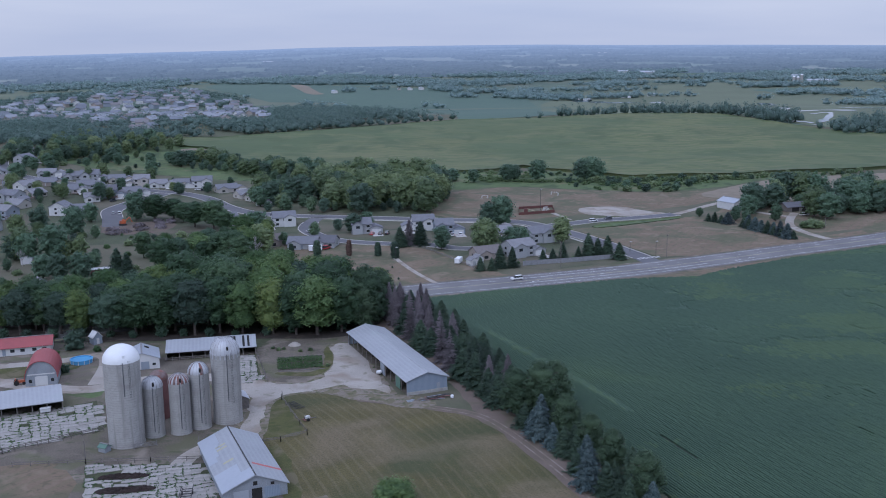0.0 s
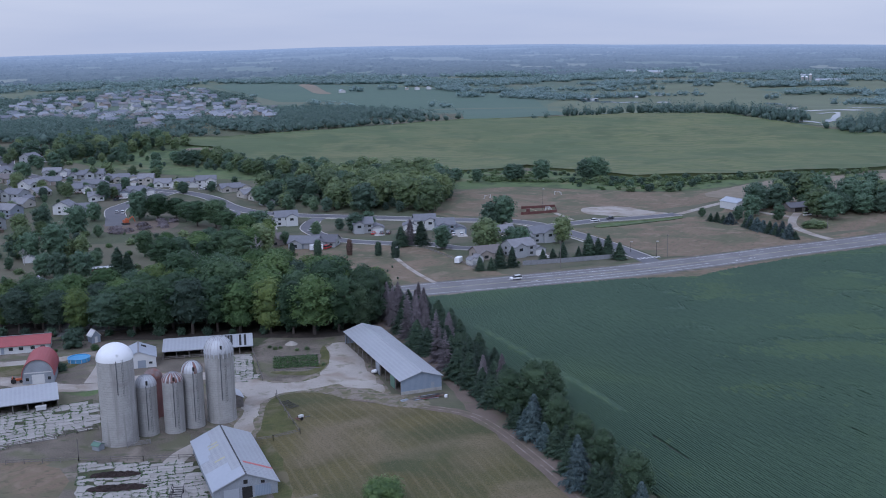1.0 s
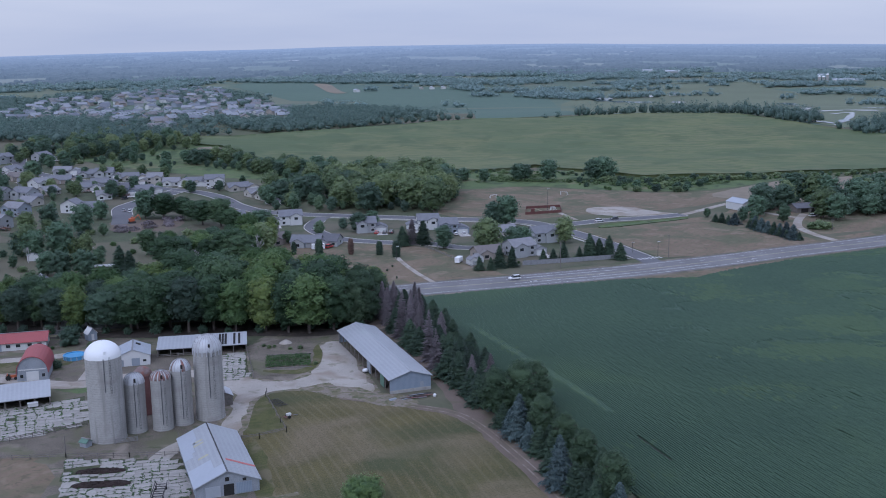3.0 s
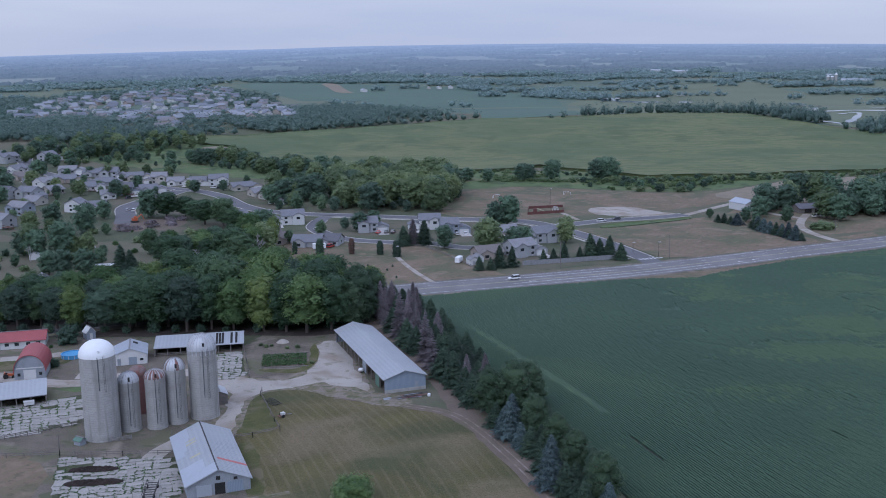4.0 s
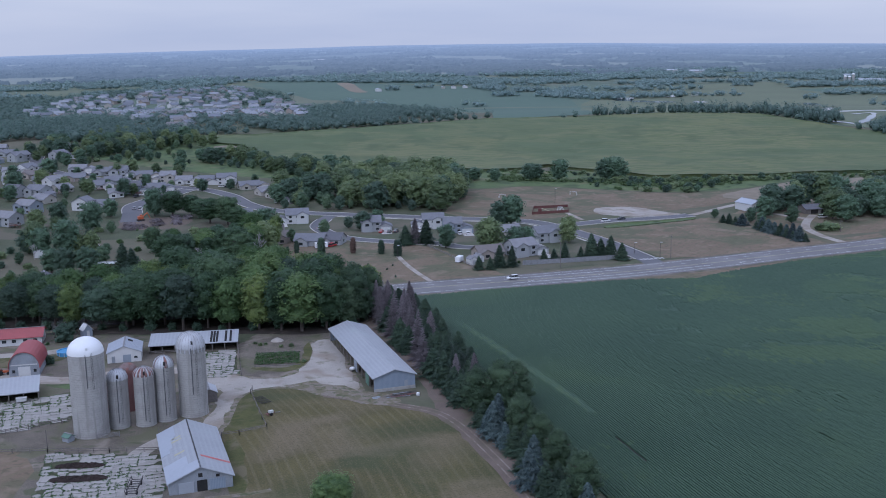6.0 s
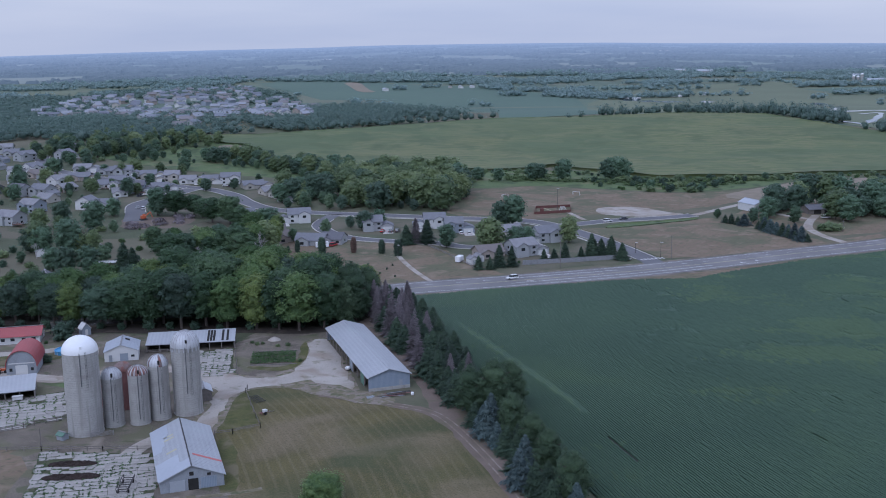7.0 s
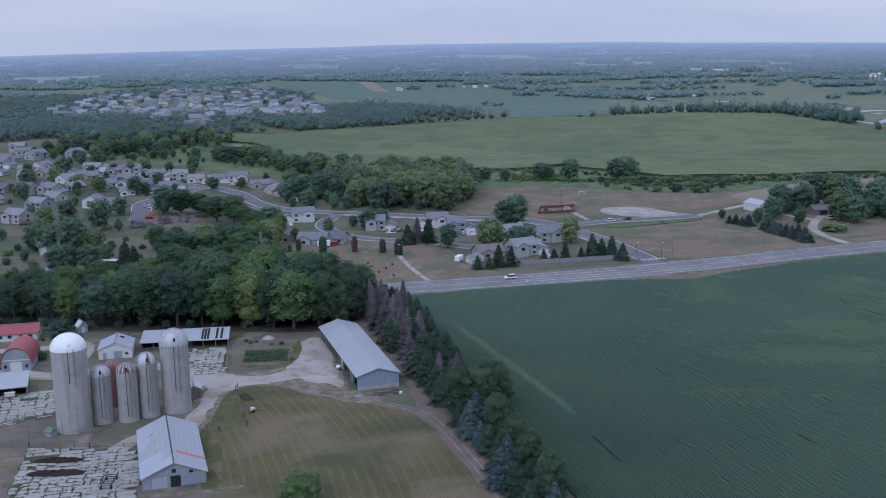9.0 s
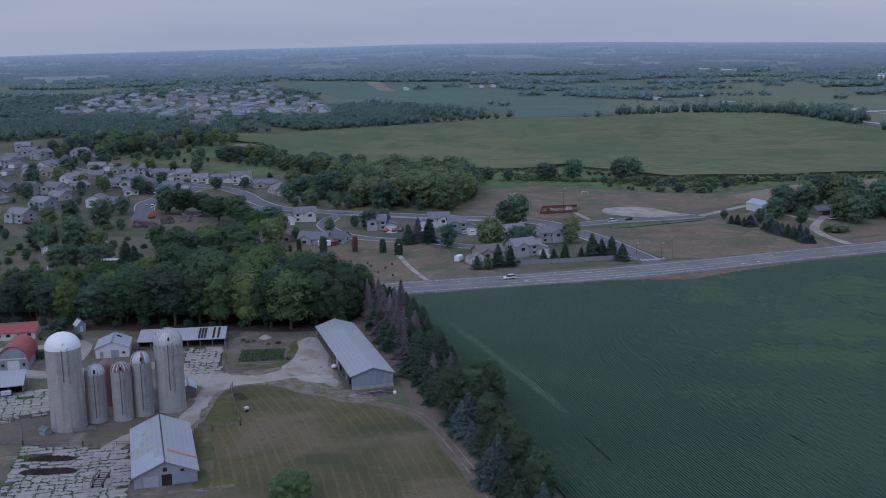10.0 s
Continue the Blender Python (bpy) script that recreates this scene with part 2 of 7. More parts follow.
M_ROOF = patched(banded(mat("ribbed_metal_roof", (0.3659, 0.3789, 0.4006), (0.3142, 0.3271, 0.3476), 0.12, 0.5, 0.1, metal=0.15), (0.42, 0.435, 0.45), 0.28, 0.3, 0, 0.0), (0.36, 0.40, 0.40), 0.1, 0.6, 0.75, 0.5)
M_ROOFNEW = mat("new_roof_sheets", (0.4064, 0.4328, 0.4779), (0.3672, 0.3936, 0.4382), 0.15, 0.45, 0.05, metal=0.2)
M_SIDING = banded(mat("blue_grey_siding", (0.232, 0.282, 0.345), (0.198, 0.242, 0.298), 0.3, 0.6, 0.1), (0.30, 0.34, 0.40), 0.9, 0.6, 0, 0.0)
M_BOARD = banded(mat("weathered_white_boards", (0.32, 0.35, 0.385), (0.2, 0.22, 0.245), 0.5, 0.85, 0.2), (0.28, 0.29, 0.31), 1.1, 0.6, 0, 0.2)
M_WOOD = mat("grey_weathered_wood", (0.22, 0.20, 0.185), (0.13, 0.12, 0.11), 1.5, 0.9, 0.3)
M_SILVER = mat("silvered_fence_boards", (0.29, 0.3, 0.315), (0.2, 0.205, 0.215), 1.2, 0.9, 0.3)
# flat near-black that stands in for the shade inside openings
M_DARK = mat("dark_interior", (0.035, 0.033, 0.032), (0.02, 0.02, 0.02), 1.0, 0.95, 0.1)
M_IRON = mat("dark_iron", (0.07, 0.068, 0.07), (0.04, 0.036, 0.035), 2.0, 0.7, 0.1)
M_REDROOF = banded(mat("red_metal_roof", (0.34, 0.088, 0.09), (0.26, 0.075, 0.078), 0.3, 0.55, 0.1), (0.27, 0.07, 0.07), 0.5, 0.4, 0, 0.0)
M_MANURE = mat("dark_manure", (0.036, 0.02475, 0.0209), (0.018, 0.0132, 0.011), 0.6, 0.95, 0.8)
M_ORANGE = mat("orange_paint", (0.5, 0.14, 0.06), (0.4, 0.11, 0.05), 1.0, 0.5, 0.1)
M_POOL = mat("pool_blue", (0.12, 0.34, 0.58), (0.10, 0.28, 0.5), 0.6, 0.35, 0.05)
M_GREENTIN = mat("green_tin", (0.13, 0.22, 0.17), (0.10, 0.17, 0.13), 1.0, 0.6, 0.1)
M_GLASS = mat("window_glass", (0.035, 0.04, 0.045), (0.025, 0.03, 0.033), 0.5, 0.1, 0.0, spec=0.6)
M_BARK = mat("tree_bark", (0.13, 0.11, 0.095), (0.08, 0.068, 0.06), 2.0, 0.95, 0.5)
M_LEAVES = [
    mat("oak_leaves", (0.0898, 0.1622, 0.0745), (0.0446, 0.0900, 0.0468), 0.4, 0.6, 0.9, island=True, vary=0.25, fine=5, spec=0.4, glow_through=0.35, relief=0.5),
    mat("maple_leaves", (0.1292, 0.2194, 0.0749), (0.0634, 0.1286, 0.0486), 0.4, 0.6, 0.9, island=True, vary=0.25, fine=5, spec=0.4, glow_through=0.35, relief=0.5),
    mat("yellowing_leaves", (0.1590, 0.2363, 0.0681), (0.0780, 0.1375, 0.0499), 0.4, 0.6, 0.9, island=True, vary=0.25, fine=5, spec=0.4, glow_through=0.35, relief=0.5),
    mat("dull_green_leaves", (0.0935, 0.1493, 0.0995), (0.0510, 0.0902, 0.0639), 0.4, 0.6, 0.9, island=True, vary=0.25, fine=5, spec=0.4, glow_through=0.35, relief=0.5),
]
# mid-distance leaves, lightened and blued in the colour to imitate haze
M_GARDEN = [mat(n, c1, c2, 0.35, 0.55, 0.9, island=True, vary=0.3, fine=5, spec=0.5, glow_through=0.4, relief=0.5) for n, c1, c2 in (
    ("hazed_ash_leaves", (0.1301, 0.2115, 0.1358), (0.07625, 0.13, 0.08803)), ("hazed_linden_leaves", (0.1492, 0.2409, 0.1314), (0.08694, 0.1502, 0.08652)),
    ("hazed_elm_leaves", (0.1261, 0.1925, 0.1394), (0.07625, 0.1236, 0.09274)), ("hazed_willow_leaves", (0.1907, 0.2685, 0.1159), (0.1139, 0.1714, 0.08501)))]
M_SPRUCE = mat("spruce_needles", (0.076, 0.12, 0.076), (0.04, 0.068, 0.05), 0.4, 0.65, 0.8, island=True, vary=0.45, spec=0.3, glow_through=0.3, relief=0.4)
M_BLUESPRUCE = mat("blue_spruce_needles", (0.125, 0.165, 0.165), (0.05, 0.075, 0.08), 0.4, 0.85, 0.0, island=True, vary=0.5, spec=0.1, glow_through=0.3)
M_PINE = mat("pine_needles", (0.088, 0.148, 0.076), (0.046, 0.084, 0.048), 0.4, 0.6, 0.8, island=True, vary=0.4, spec=0.35, glow_through=0.35, relief=0.4)
M_DEAD = mat("dead_twigs", (0.235, 0.21, 0.218), (0.14, 0.125, 0.132), 0.4, 0.95, 0.0, island=True, vary=0.5, spec=0.1, glow_through=0.3)
M_BROWNARB = mat("browned_foliage", (0.16, 0.115, 0.09), (0.10, 0.075, 0.06), 0.4, 0.9, 0.0, island=True, vary=0.5, spec=0.1, glow_through=0.3)
# far crowns: haze imitated by a paler, bluer base colour
M_FARWOOD = mat("hazed_far_woodland", (0.17, 0.245, 0.2), (0.105, 0.168, 0.146), 0.2, 0.55, 0.8, island=True, vary=0.3, spec=0.5, own_tint=False, glow_through=0.45, relief=0.6)
# farthest crowns: more haze painted into the leaf colour
M_HAZEWOOD = mat("pale_hazed_woodland", (0.279, 0.3723, 0.3485), (0.1861, 0.2708, 0.2649), 0.05, 0.55, 0.6, island=True, vary=0.3, spec=0.5, own_tint=False, glow_through=0.45, relief=0.6)
M_SHRUB = mat("marsh_shrubs", (0.1755, 0.2375, 0.1105), (0.0845, 0.125, 0.0585), 0.15, 0.85, 0.7, island=True, vary=0.4, spec=0.1, own_tint=False, glow_through=0.4)
WALLS = [mat("siding_" + n, c, tuple(v * 0.9 for v in c), 0.5, 0.7, 0.1) for n, c in
         (("white", (0.58, 0.585, 0.58)), ("beige", (0.43, 0.41, 0.37)), ("grey", (0.36, 0.375, 0.385)), ("tan", (0.34, 0.30, 0.265)), ("blue_grey", (0.27, 0.305, 0.35)))]
ROOFS = [mat("shingles_" + n, c, tuple(v * 0.8 for v in c), 0.5, 0.9, 0.2) for n, c in
         (("grey", (0.19, 0.195, 0.215)), ("brown", (0.19, 0.172, 0.165)), ("light", (0.245, 0.245, 0.26)), ("dark", (0.14, 0.14, 0.155)))]
# near shingle colours made paler and bluer, as haze would make them
FARROOFS = [mat("hazed_shingles_" + n, c, tuple(v * 0.85 for v in c), 0.1, 0.9, 0.1) for n, c in (("grey", (0.205, 0.222, 0.255)), ("brown", (0.21, 0.2, 0.205)), ("light", (0.29, 0.305, 0.335)), ("dark", (0.165, 0.178, 0.205)))]
CARS = [mat("car_paint_" + n, c, tuple(v * 0.95 for v in c), 1.0, 0.3, 0.0, spec=0.5) for n, c in
        (("white", (0.75, 0.75, 0.75)), ("dark", (0.05, 0.055, 0.065)), ("red", (0.42, 0.04, 0.04)), ("silver", (0.45, 0.46, 0.48)), ("blue", (0.08, 0.10, 0.2)))]
M_TYRE = mat("tyre_rubber", (0.03, 0.03, 0.03), (0.022, 0.022, 0.022), 3.0, 0.9, 0.1)


# ---- shape helpers ----
class Geo:
    """Collects solids into one mesh."""

    def __init__(self):
        self.v, self.f = [], []

    def poly(self, pts, faces):
        k = len(self.v)
        self.v += [tuple(p) for p in pts]
        self.f += [tuple(k + i for i in q) for q in faces]
        return self

    def box(self, cx, cy, cz, sx, sy, sz, rz=0.0, rx=0.0, ry=0.0):
        m = pose(cx, cy, cz, rx, ry, rz)
        pts = [m @ Vector((a * sx / 2, b * sy / 2, c * sz / 2)) for c in (-1, 1) for b in (-1, 1) for a in (-1, 1)]
        return self.poly(pts, [(0, 2, 3, 1), (4, 5, 7, 6), (0, 1, 5, 4), (1, 3, 7, 5), (3, 2, 6, 7), (2, 0, 4, 6)])

    def beam(self, a, b, w, h=None):
        a, b = Vector(a), Vector(b)
        d = b - a
        m = Matrix.Translation((a + b) / 2) @ d.to_track_quat("Z", "Y").to_matrix().to_4x4()
        h = h or w
        pts = [m @ Vector((i * w / 2, j * h / 2, k * d.length / 2)) for k in (-1, 1) for j in (-1, 1) for i in (-1, 1)]
        return self.poly(pts, [(0, 2, 3, 1), (4, 5, 7, 6), (0, 1, 5, 4), (1, 3, 7, 5), (3, 2, 6, 7), (2, 0, 4, 6)])

    def lathe(self, profile, n=24, cx=0.0, cy=0.0, a0=0.0, a1=2 * math.pi, wobble=0.0):
        """A surface of revolution from (radius, height) pairs."""
        full = a1 - a0 > 6.28
        cols = n if full else n + 1
        k = len(self.v)
        for r, z in profile:
            for i in range(cols):
                a = a0 + (a1 - a0) * i / n
                self.v.append((cx + r * math.cos(a), cy + r * math.sin(a), z))
        for j in range(len(profile) - 1):
            for i in range(n):
                i2 = (i + 1) % cols
                self.f.append((k + j * cols + i, k + j * cols + i2, k + (j + 1) * cols + i2, k + (j + 1) * cols + i))
        return self

    def gable(self, w, d, h, rise):
        """A closed pentagon prism: width w, length d along y, eaves at h."""
        p = [(-w / 2, 0), (w / 2, 0), (w / 2, h), (0, h + rise), (-w / 2, h)]
        pts = [(x, s * d / 2, z) for s in (-1, 1) for x, z in p]
        return self.poly(pts, [(0, 1, 2, 3, 4), (9, 8, 7, 6, 5), (0, 5, 6, 1), (1, 6, 7, 2), (2, 7, 8, 3), (3, 8, 9, 4), (4, 9, 5, 0)])

    def roof(self, w, d, h, rise, over=0.4, thick=0.15, lift=0.03):
        """Two roof slabs over a gable."""
        for s in (-1, 1):
            k = rise / (w / 2)
            x0, z0, x1, z1 = 0, h + rise + lift, s * (w / 2 + over), h - over * k + lift
            pts = [(x, y, z + t) for y in (-d / 2 - over, d / 2 + over) for t in (0, thick) for x, z in ((x0, z0), (x1, z1))]
            fs = [(0, 1, 3, 2), (4, 6, 7, 5), (0, 4, 5, 1), (2, 3, 7, 6), (1, 5, 7, 3), (0, 2, 6, 4)]
            self.poly(pts, fs if s > 0 else [q[::-1] for q in fs])
        return self

    def mesh(self, name, smooth=False):
        me = bpy.data.meshes.new(name)
        me.from_pydata(self.v, [], self.f)
        if smooth:
            me.polygons.foreach_set("use_smooth", [True] * len(me.polygons))
        me.update()
        return me


def part(name, geo, material, parent=None, label="", at=None, smooth=False):
    """Links a Geo (or mesh) as one mesh object, under a thing if one is given."""
    me = geo if isinstance(geo, bpy.types.Mesh) else geo.mesh(name, smooth)
    if material and not me.materials:
        me.materials.append(material)
    ob = new(name, me)
    ob.parent = parent
    if at is not None:
        ob.matrix_basis = at
    return tagged(ob, label)


def thing(name, m, label, category, group="", kind=""):
    ob = new(name)
    ob.matrix_basis = m
    return tagged(ob, label, category, group, kind)


# ---- terrain ----
def sstep(a, b, x):
    t = min(1.0, max(0.0, (x - a) / (b - a)))
    return t * t * (3 - 2 * t)


def H(x, y):
    """Height of the land."""
    z = -3 * sstep(0, 150, x) * sstep(120, 330, y) * (1 - sstep(500, 800, y))
    z += 10 * sstep(-90, -330, x) * sstep(380, 800, y) * (1 - sstep(900, 1200, y))
    z += 13 * sstep(830, 1150, y) * (1 - 0.6 * sstep(1180, 1420, y)) * (1 - sstep(450, 900, abs(x - 150)))
    far = min(1.0, max(0.0, (y - 2100) / 2600))
    return z + 12 * sstep(1300, 2000, y) + (64 - 19 * (x / 2000) ** 2) * far ** 1.25


def spot(x, y, rz=0.0, dz=0.0, s=1.0, sz=None):
    return pose(x, y, H(x, y) + dz, 0, 0, rz) @ Matrix.Diagonal((s, s, sz or s, 1))


def steps(*spans):
    out = []
    for a, b, s in spans:
        out += list(np.arange(a, b, s))
    return out + [spans[-1][1]]


def ground_sheet():
    xs = steps((-3400, -700, 150), (-700, 700, 20), (700, 3400, 150))
    ys = steps((-800, 100, 60), (100, 1500, 20), (1500, 2300, 40), (2300, 4760, 60))
    v = [(x, y, H(x, y)) for y in ys for x in xs]
    n = len(xs)
    f = [(j * n + i, j * n + i + 1, (j + 1) * n + i + 1, (j + 1) * n + i) for j in range(len(ys) - 1) for i in range(n - 1)]
    g = Geo()
    g.v, g.f = v, f
    return tagged(part("ground", g, M_GROUND, smooth=True), "rough grassland with dry patches reaching the horizon", "ground", kind="structure")


from mathutils.geometry import delaunay_2d_cdt


def inside(x, y, poly):
    c = False
    for (x0, y0), (x1, y1) in zip(poly, poly[1:] + poly[:1]):
        if (y0 > y) != (y1 > y) and x < (x1 - x0) * (y - y0) / (y1 - y0) + x0:
            c = not c
    return c


def densify(poly, s):
    out = []
    for (x0, y0), (x1, y1) in zip(poly, poly[1:] + poly[:1]):
        k = max(1, int(math.hypot(x1 - x0, y1 - y0) / s))
        out += [(x0 + (x1 - x0) * i / k, y0 + (y1 - y0) * i / k) for i in range(k)]
    return out


def rounded(poly, n=2):
    """Cuts the corners of an outline, for soft natural edges."""
    for _ in range(n):
        out = []
        for (x0, y0), (x1, y1) in zip(poly, poly[1:] + poly[:1]):
            out += [(x0 * 0.75 + x1 * 0.25, y0 * 0.75 + y1 * 0.25), (x0 * 0.25 + x1 * 0.75, y0 * 0.25 + y1 * 0.75)]
        poly = out
    return poly


def patch(name, poly, material, off, label, category, step=25, ragged=0.0, skirt=0.0, rough=0.0):
    """A sheet laid over the land, off metres above it; skirt: with sides down to the ground."""
    poly = densify(poly, step if not ragged else min(step, ragged * 3))
    if ragged:
        poly = [(x + ragged * noise.noise((x * 0.3, y * 0.3, 1.7)), y + ragged * noise.noise((x * 0.3, y * 0.3, 8.1))) for x, y in poly]
    pts = [Vector(p) for p in poly]
    k = len(pts)
    x0, x1 = min(p[0] for p in poly), max(p[0] for p in poly)
    y0, y1 = min(p[1] for p in poly), max(p[1] for p in poly)
    for x in np.arange(x0 + step / 2, x1, step):
        for y in np.arange(y0 + step / 2, y1, step):
            if inside(x, y, poly):
                pts.append(Vector((x, y)))
    v, _, f, *_ = delaunay_2d_cdt(pts, [(i, (i + 1) % k) for i in range(k)], [], 1, 1e-4)
    g = Geo()
    g.v = [(p[0], p[1], H(p[0], p[1]) + off + rough * (noise.noise((p[0] * 0.02, p[1] * 0.05, 0)) * 2 + noise.noise((p[0] * 0.11, p[1] * 0.11, 4)))) for p in v]
    g.f = [tuple(q) for q in f]
    if skirt:
        n = len(g.v)
        g.v += [(x, y, H(x, y) - 0.1) for x, y in poly]
        for i in range(k):
            j = (i + 1) % k
            g.f.append((i, n + i, n + j, j))
    return tagged(part(name, g, material, smooth=True), label, category, kind="structure")


def curve_points(pts, s=4.0):
    """A smooth line through the points, in even steps."""
    out = []
    P = [pts[0]] + list(pts) + [pts[-1]]
    for i in range(1, len(P) - 2):
        a, b, c, d = (Vector(p) for p in P[i - 1:i + 3])
        n = max(2, int((c - b).length / s))
        for j in range(n):
            t = j / n
            out.append(0.5 * (2 * b + (c - a) * t + (2 * a - 5 * b + 4 * c - d) * t * t + (3 * b - a - 3 * c + d) * t ** 3))
    return out + [Vector(pts[-1])]


def ribbon_geo(g, pts, width, off, shift=0.0, s=4.0, dash=None, thick=0.0):
    """A strip along a line, shifted to its left; dash: (length, gap)."""
    c = curve_points(pts, s if not dash else 1.0)
    left, run = [], 0.0
    for i, p in enumerate(c):
        d = (c[min(i + 1, len(c) - 1)] - c[max(i - 1, 0)]).normalized()
        left.append(Vector((-d.y, d.x)))
    for i in range(len(c) - 1):
        run += (c[i + 1] - c[i]).length
        if dash and run % sum(dash) > dash[0]:
            continue
        q = []
        for p, n in ((c[i], left[i]), (c[i + 1], left[i + 1])):
            for e in (width / 2, -width / 2):
                w = p + n * (shift + e)
                q.append((w.x, w.y, H(w.x, w.y) + off))
        if thick:
            lo = [(x, y, z - thick) for x, y, z in q]
            g.poly(q + lo, [(0, 1, 3, 2), (0, 2, 6, 4), (1, 5, 7, 3), (0, 4, 5, 1), (2, 3, 7, 6)])
        else:
            g.poly(q, [(0, 1, 3, 2)])
    return g


def ribbon(name, pts, width, material, off, label, category, shift=0.0, s=4.0, kind="structure"):
    return tagged(part(name, ribbon_geo(Geo(), pts, width, off, shift, s), material), label, category, kind=kind)


ground_sheet()

# ---- fields and land ----
def band_outline(pts, left, right, wobble, s=3.0):
    """The outline of a strip of uneven width along a line."""
    c = curve_points(pts, s)
    a, b = [], []
    for i, p in enumerate(c):
        d = (c[min(i + 1, len(c) - 1)] - c[max(i - 1, 0)]).normalized()
        n = Vector((-d.y, d.x))
        e = 1 + wobble * 2 * noise.noise((p.x * 0.05, p.y * 0.05, 3))
        a.append(tuple(p + n * left * e))
        b.append(tuple(p - n * right * e))
    return a + b[::-1]


HAY = [(20, 196), (17, 214), (10.5, 232), (1, 255), (-13, 265), (-30, 273), (-44, 279.5), (-52, 277.5), (-56, 271), (-55, 258), (-54, 243), (-42.5, 212), (-40, 150), (20, 150)]
patch("field_hay", HAY, M_HAY, 0.03, "mown olive-brown hay field with faint swath lines", "field", ragged=1.2)
patch("yard_dirt", rounded([(-150, 180), (-41, 180), (-41, 215), (-55, 245), (-60, 290), (-64, 332), (-160, 340), (-165, 260)]), M_DIRT, 0.02, "brown bare earth of the farmyard", "ground", ragged=1.5)
patch("yard_dirt", rounded([(-66, 342), (-64, 290), (-50, 284), (-38, 290), (-28, 325), (-33, 341)]), M_DIRT, 0.03, "brown bare earth round the garden", "ground", ragged=2.0)
patch("paddock_grass", rounded([(-150, 180), (-95, 180), (-88, 208), (-96, 231), (-104, 236), (-150, 226)]), M_DRY, 0.05, "dry straw-coloured paddock grass", "field", ragged=4.0)
patch("lawn_green", rounded([(-113, 283), (-104.5, 279.5), (-102, 285), (-106, 290), (-114, 291)]), M_MARSH, 0.06, "small green weedy lawn beside the drive", "lawn", ragged=1.6)
patch("house_lawn", rounded([(-150, 296), (-124, 303), (-116, 308), (-118, 316), (-150, 309)]), M_LAWN, 0.05, "patchy lawn round the red barn", "lawn", ragged=2.2)
patch("corner_lawn", rounded([(-60, 273), (-52.5, 278.5), (-51, 270), (-47, 258), (-44, 247), (-54, 245), (-55, 258)]), M_LAWN, 0.055, "green grass strip by the fence", "lawn", ragged=2.2)
patch("barn_lawn", [(-53, 238), (-50, 242), (-45.5, 232), (-43.5, 222), (-41, 210), (-45, 209), (-48, 222)], M_LAWN, 0.065, "green grass strip beside the barn", "lawn", ragged=1.2)
patch("silo_lawn", rounded([(-66, 286), (-61.5, 279), (-64, 273), (-68, 276)]), M_LAWN, 0.06, "green grass patch beside the silo", "lawn", ragged=0.4)
patch("tree_row_verge", rounded([(23, 150), (34, 150), (30, 215), (14, 258), (2, 290), (-14, 325), (-24, 362), (-34, 340), (-24, 322), (-5, 285), (-2, 262), (12, 236), (20, 206)]), M_NEEDLE, 0.04, "reddish needle litter along the conifers", "ground", ragged=1.0)
DRIVE = [(-68.9, 294.9), (-55.1, 287.9), (-46.7, 286), (-41.6, 294), (-39.4, 310.4), (-43.1, 326), (-34.4, 327.6), (-29.6, 304), (-24, 283), (-21.5, 273), (-29.3, 274.5), (-42.7, 280.8), (-52, 278.8), (-56.2, 271.9), (-55.4, 258.7), (-54.8, 248), (-60, 246), (-60.5, 258.9), (-60.5, 268), (-61.5, 277), (-66, 283), (-72, 290)]
patch("gravel_drive", rounded(DRIVE, 2), M_GRAVEL, 0.09, "pale gravel farm drive and turning yard", "driveway", ragged=2.4, step=8)
ribbon("gravel_fringe", rounded(DRIVE, 2) + rounded(DRIVE, 2)[:1], 3.0, M_FRINGE, 0.075, "stony dirt fringe of the drive with tufts of grass", "driveway")
patch("yard_apron", rounded([(-47, 281.5), (-36, 284), (-28, 282), (-20, 276), (-12, 270), (-8, 266.5), (-18, 266), (-30, 271), (-40, 277)], 1), M_FRINGE, 0.1, "scuffed stony earth between the drive and the hay", "ground", ragged=4.5, step=5)
ribbon("gravel_lane", [(-165, 303), (-140, 298), (-120, 290), (-107, 288), (-92, 296), (-76, 296), (-64, 290)], 6.5, M_GRAVEL, 0.085, "pale gravel lane through the farmyard", "driveway")
ribbon("house_lane", [(-170, 306), (-141, 312.5), (-125, 316), (-114, 322), (-109, 312), (-107, 292)], 5.0, M_GRAVEL, 0.08, "pale gravel lane to the house", "driveway")
ribbon("barn_lane", [(-66, 243), (-69, 238), (-71, 232), (-71, 222)], 5.0, M_GRAVEL, 0.08, "gravel strip beside the barn", "driveway")
g = Geo()
TRACK = [(24, 190), (20.3, 205.7), (17.4, 215), (13.8, 226), (7.2, 244), (1.7, 255.5), (-4.2, 260.8), (-13.3, 265.4), (-22.7, 269.1), (-31, 273.1)]
for sh in (-0.85, 0.85):
    ribbon_geo(g, TRACK, 0.42, 0.07, sh, 2.0)
tagged(part("wheel_tracks", g, M_RUT), "two pale wheel ruts of a dirt track", "track", kind="structure")
patch("dirt_track", band_outline(TRACK, 2.3, 1.4, 0.3), M_NEEDLE, 0.06, "brown dirt track along the conifers", "track", step=4, ragged=0.9)
ribbon("barn_path", [(-75, 203), (-62, 205), (-44, 208), (-36, 211)], 1.6, M_FRINGE, 0.07, "worn pale path before the barn", "track")

# soybean field
SOY = [(47, 150), (36, 205), (-13, 383), (14, 392.5), (48, 404), (72, 413), (92, 416.5), (106, 419), (113, 426), (122, 432.5), (156, 453), (205, 474), (260, 502), (420, 580), (420, 150)]
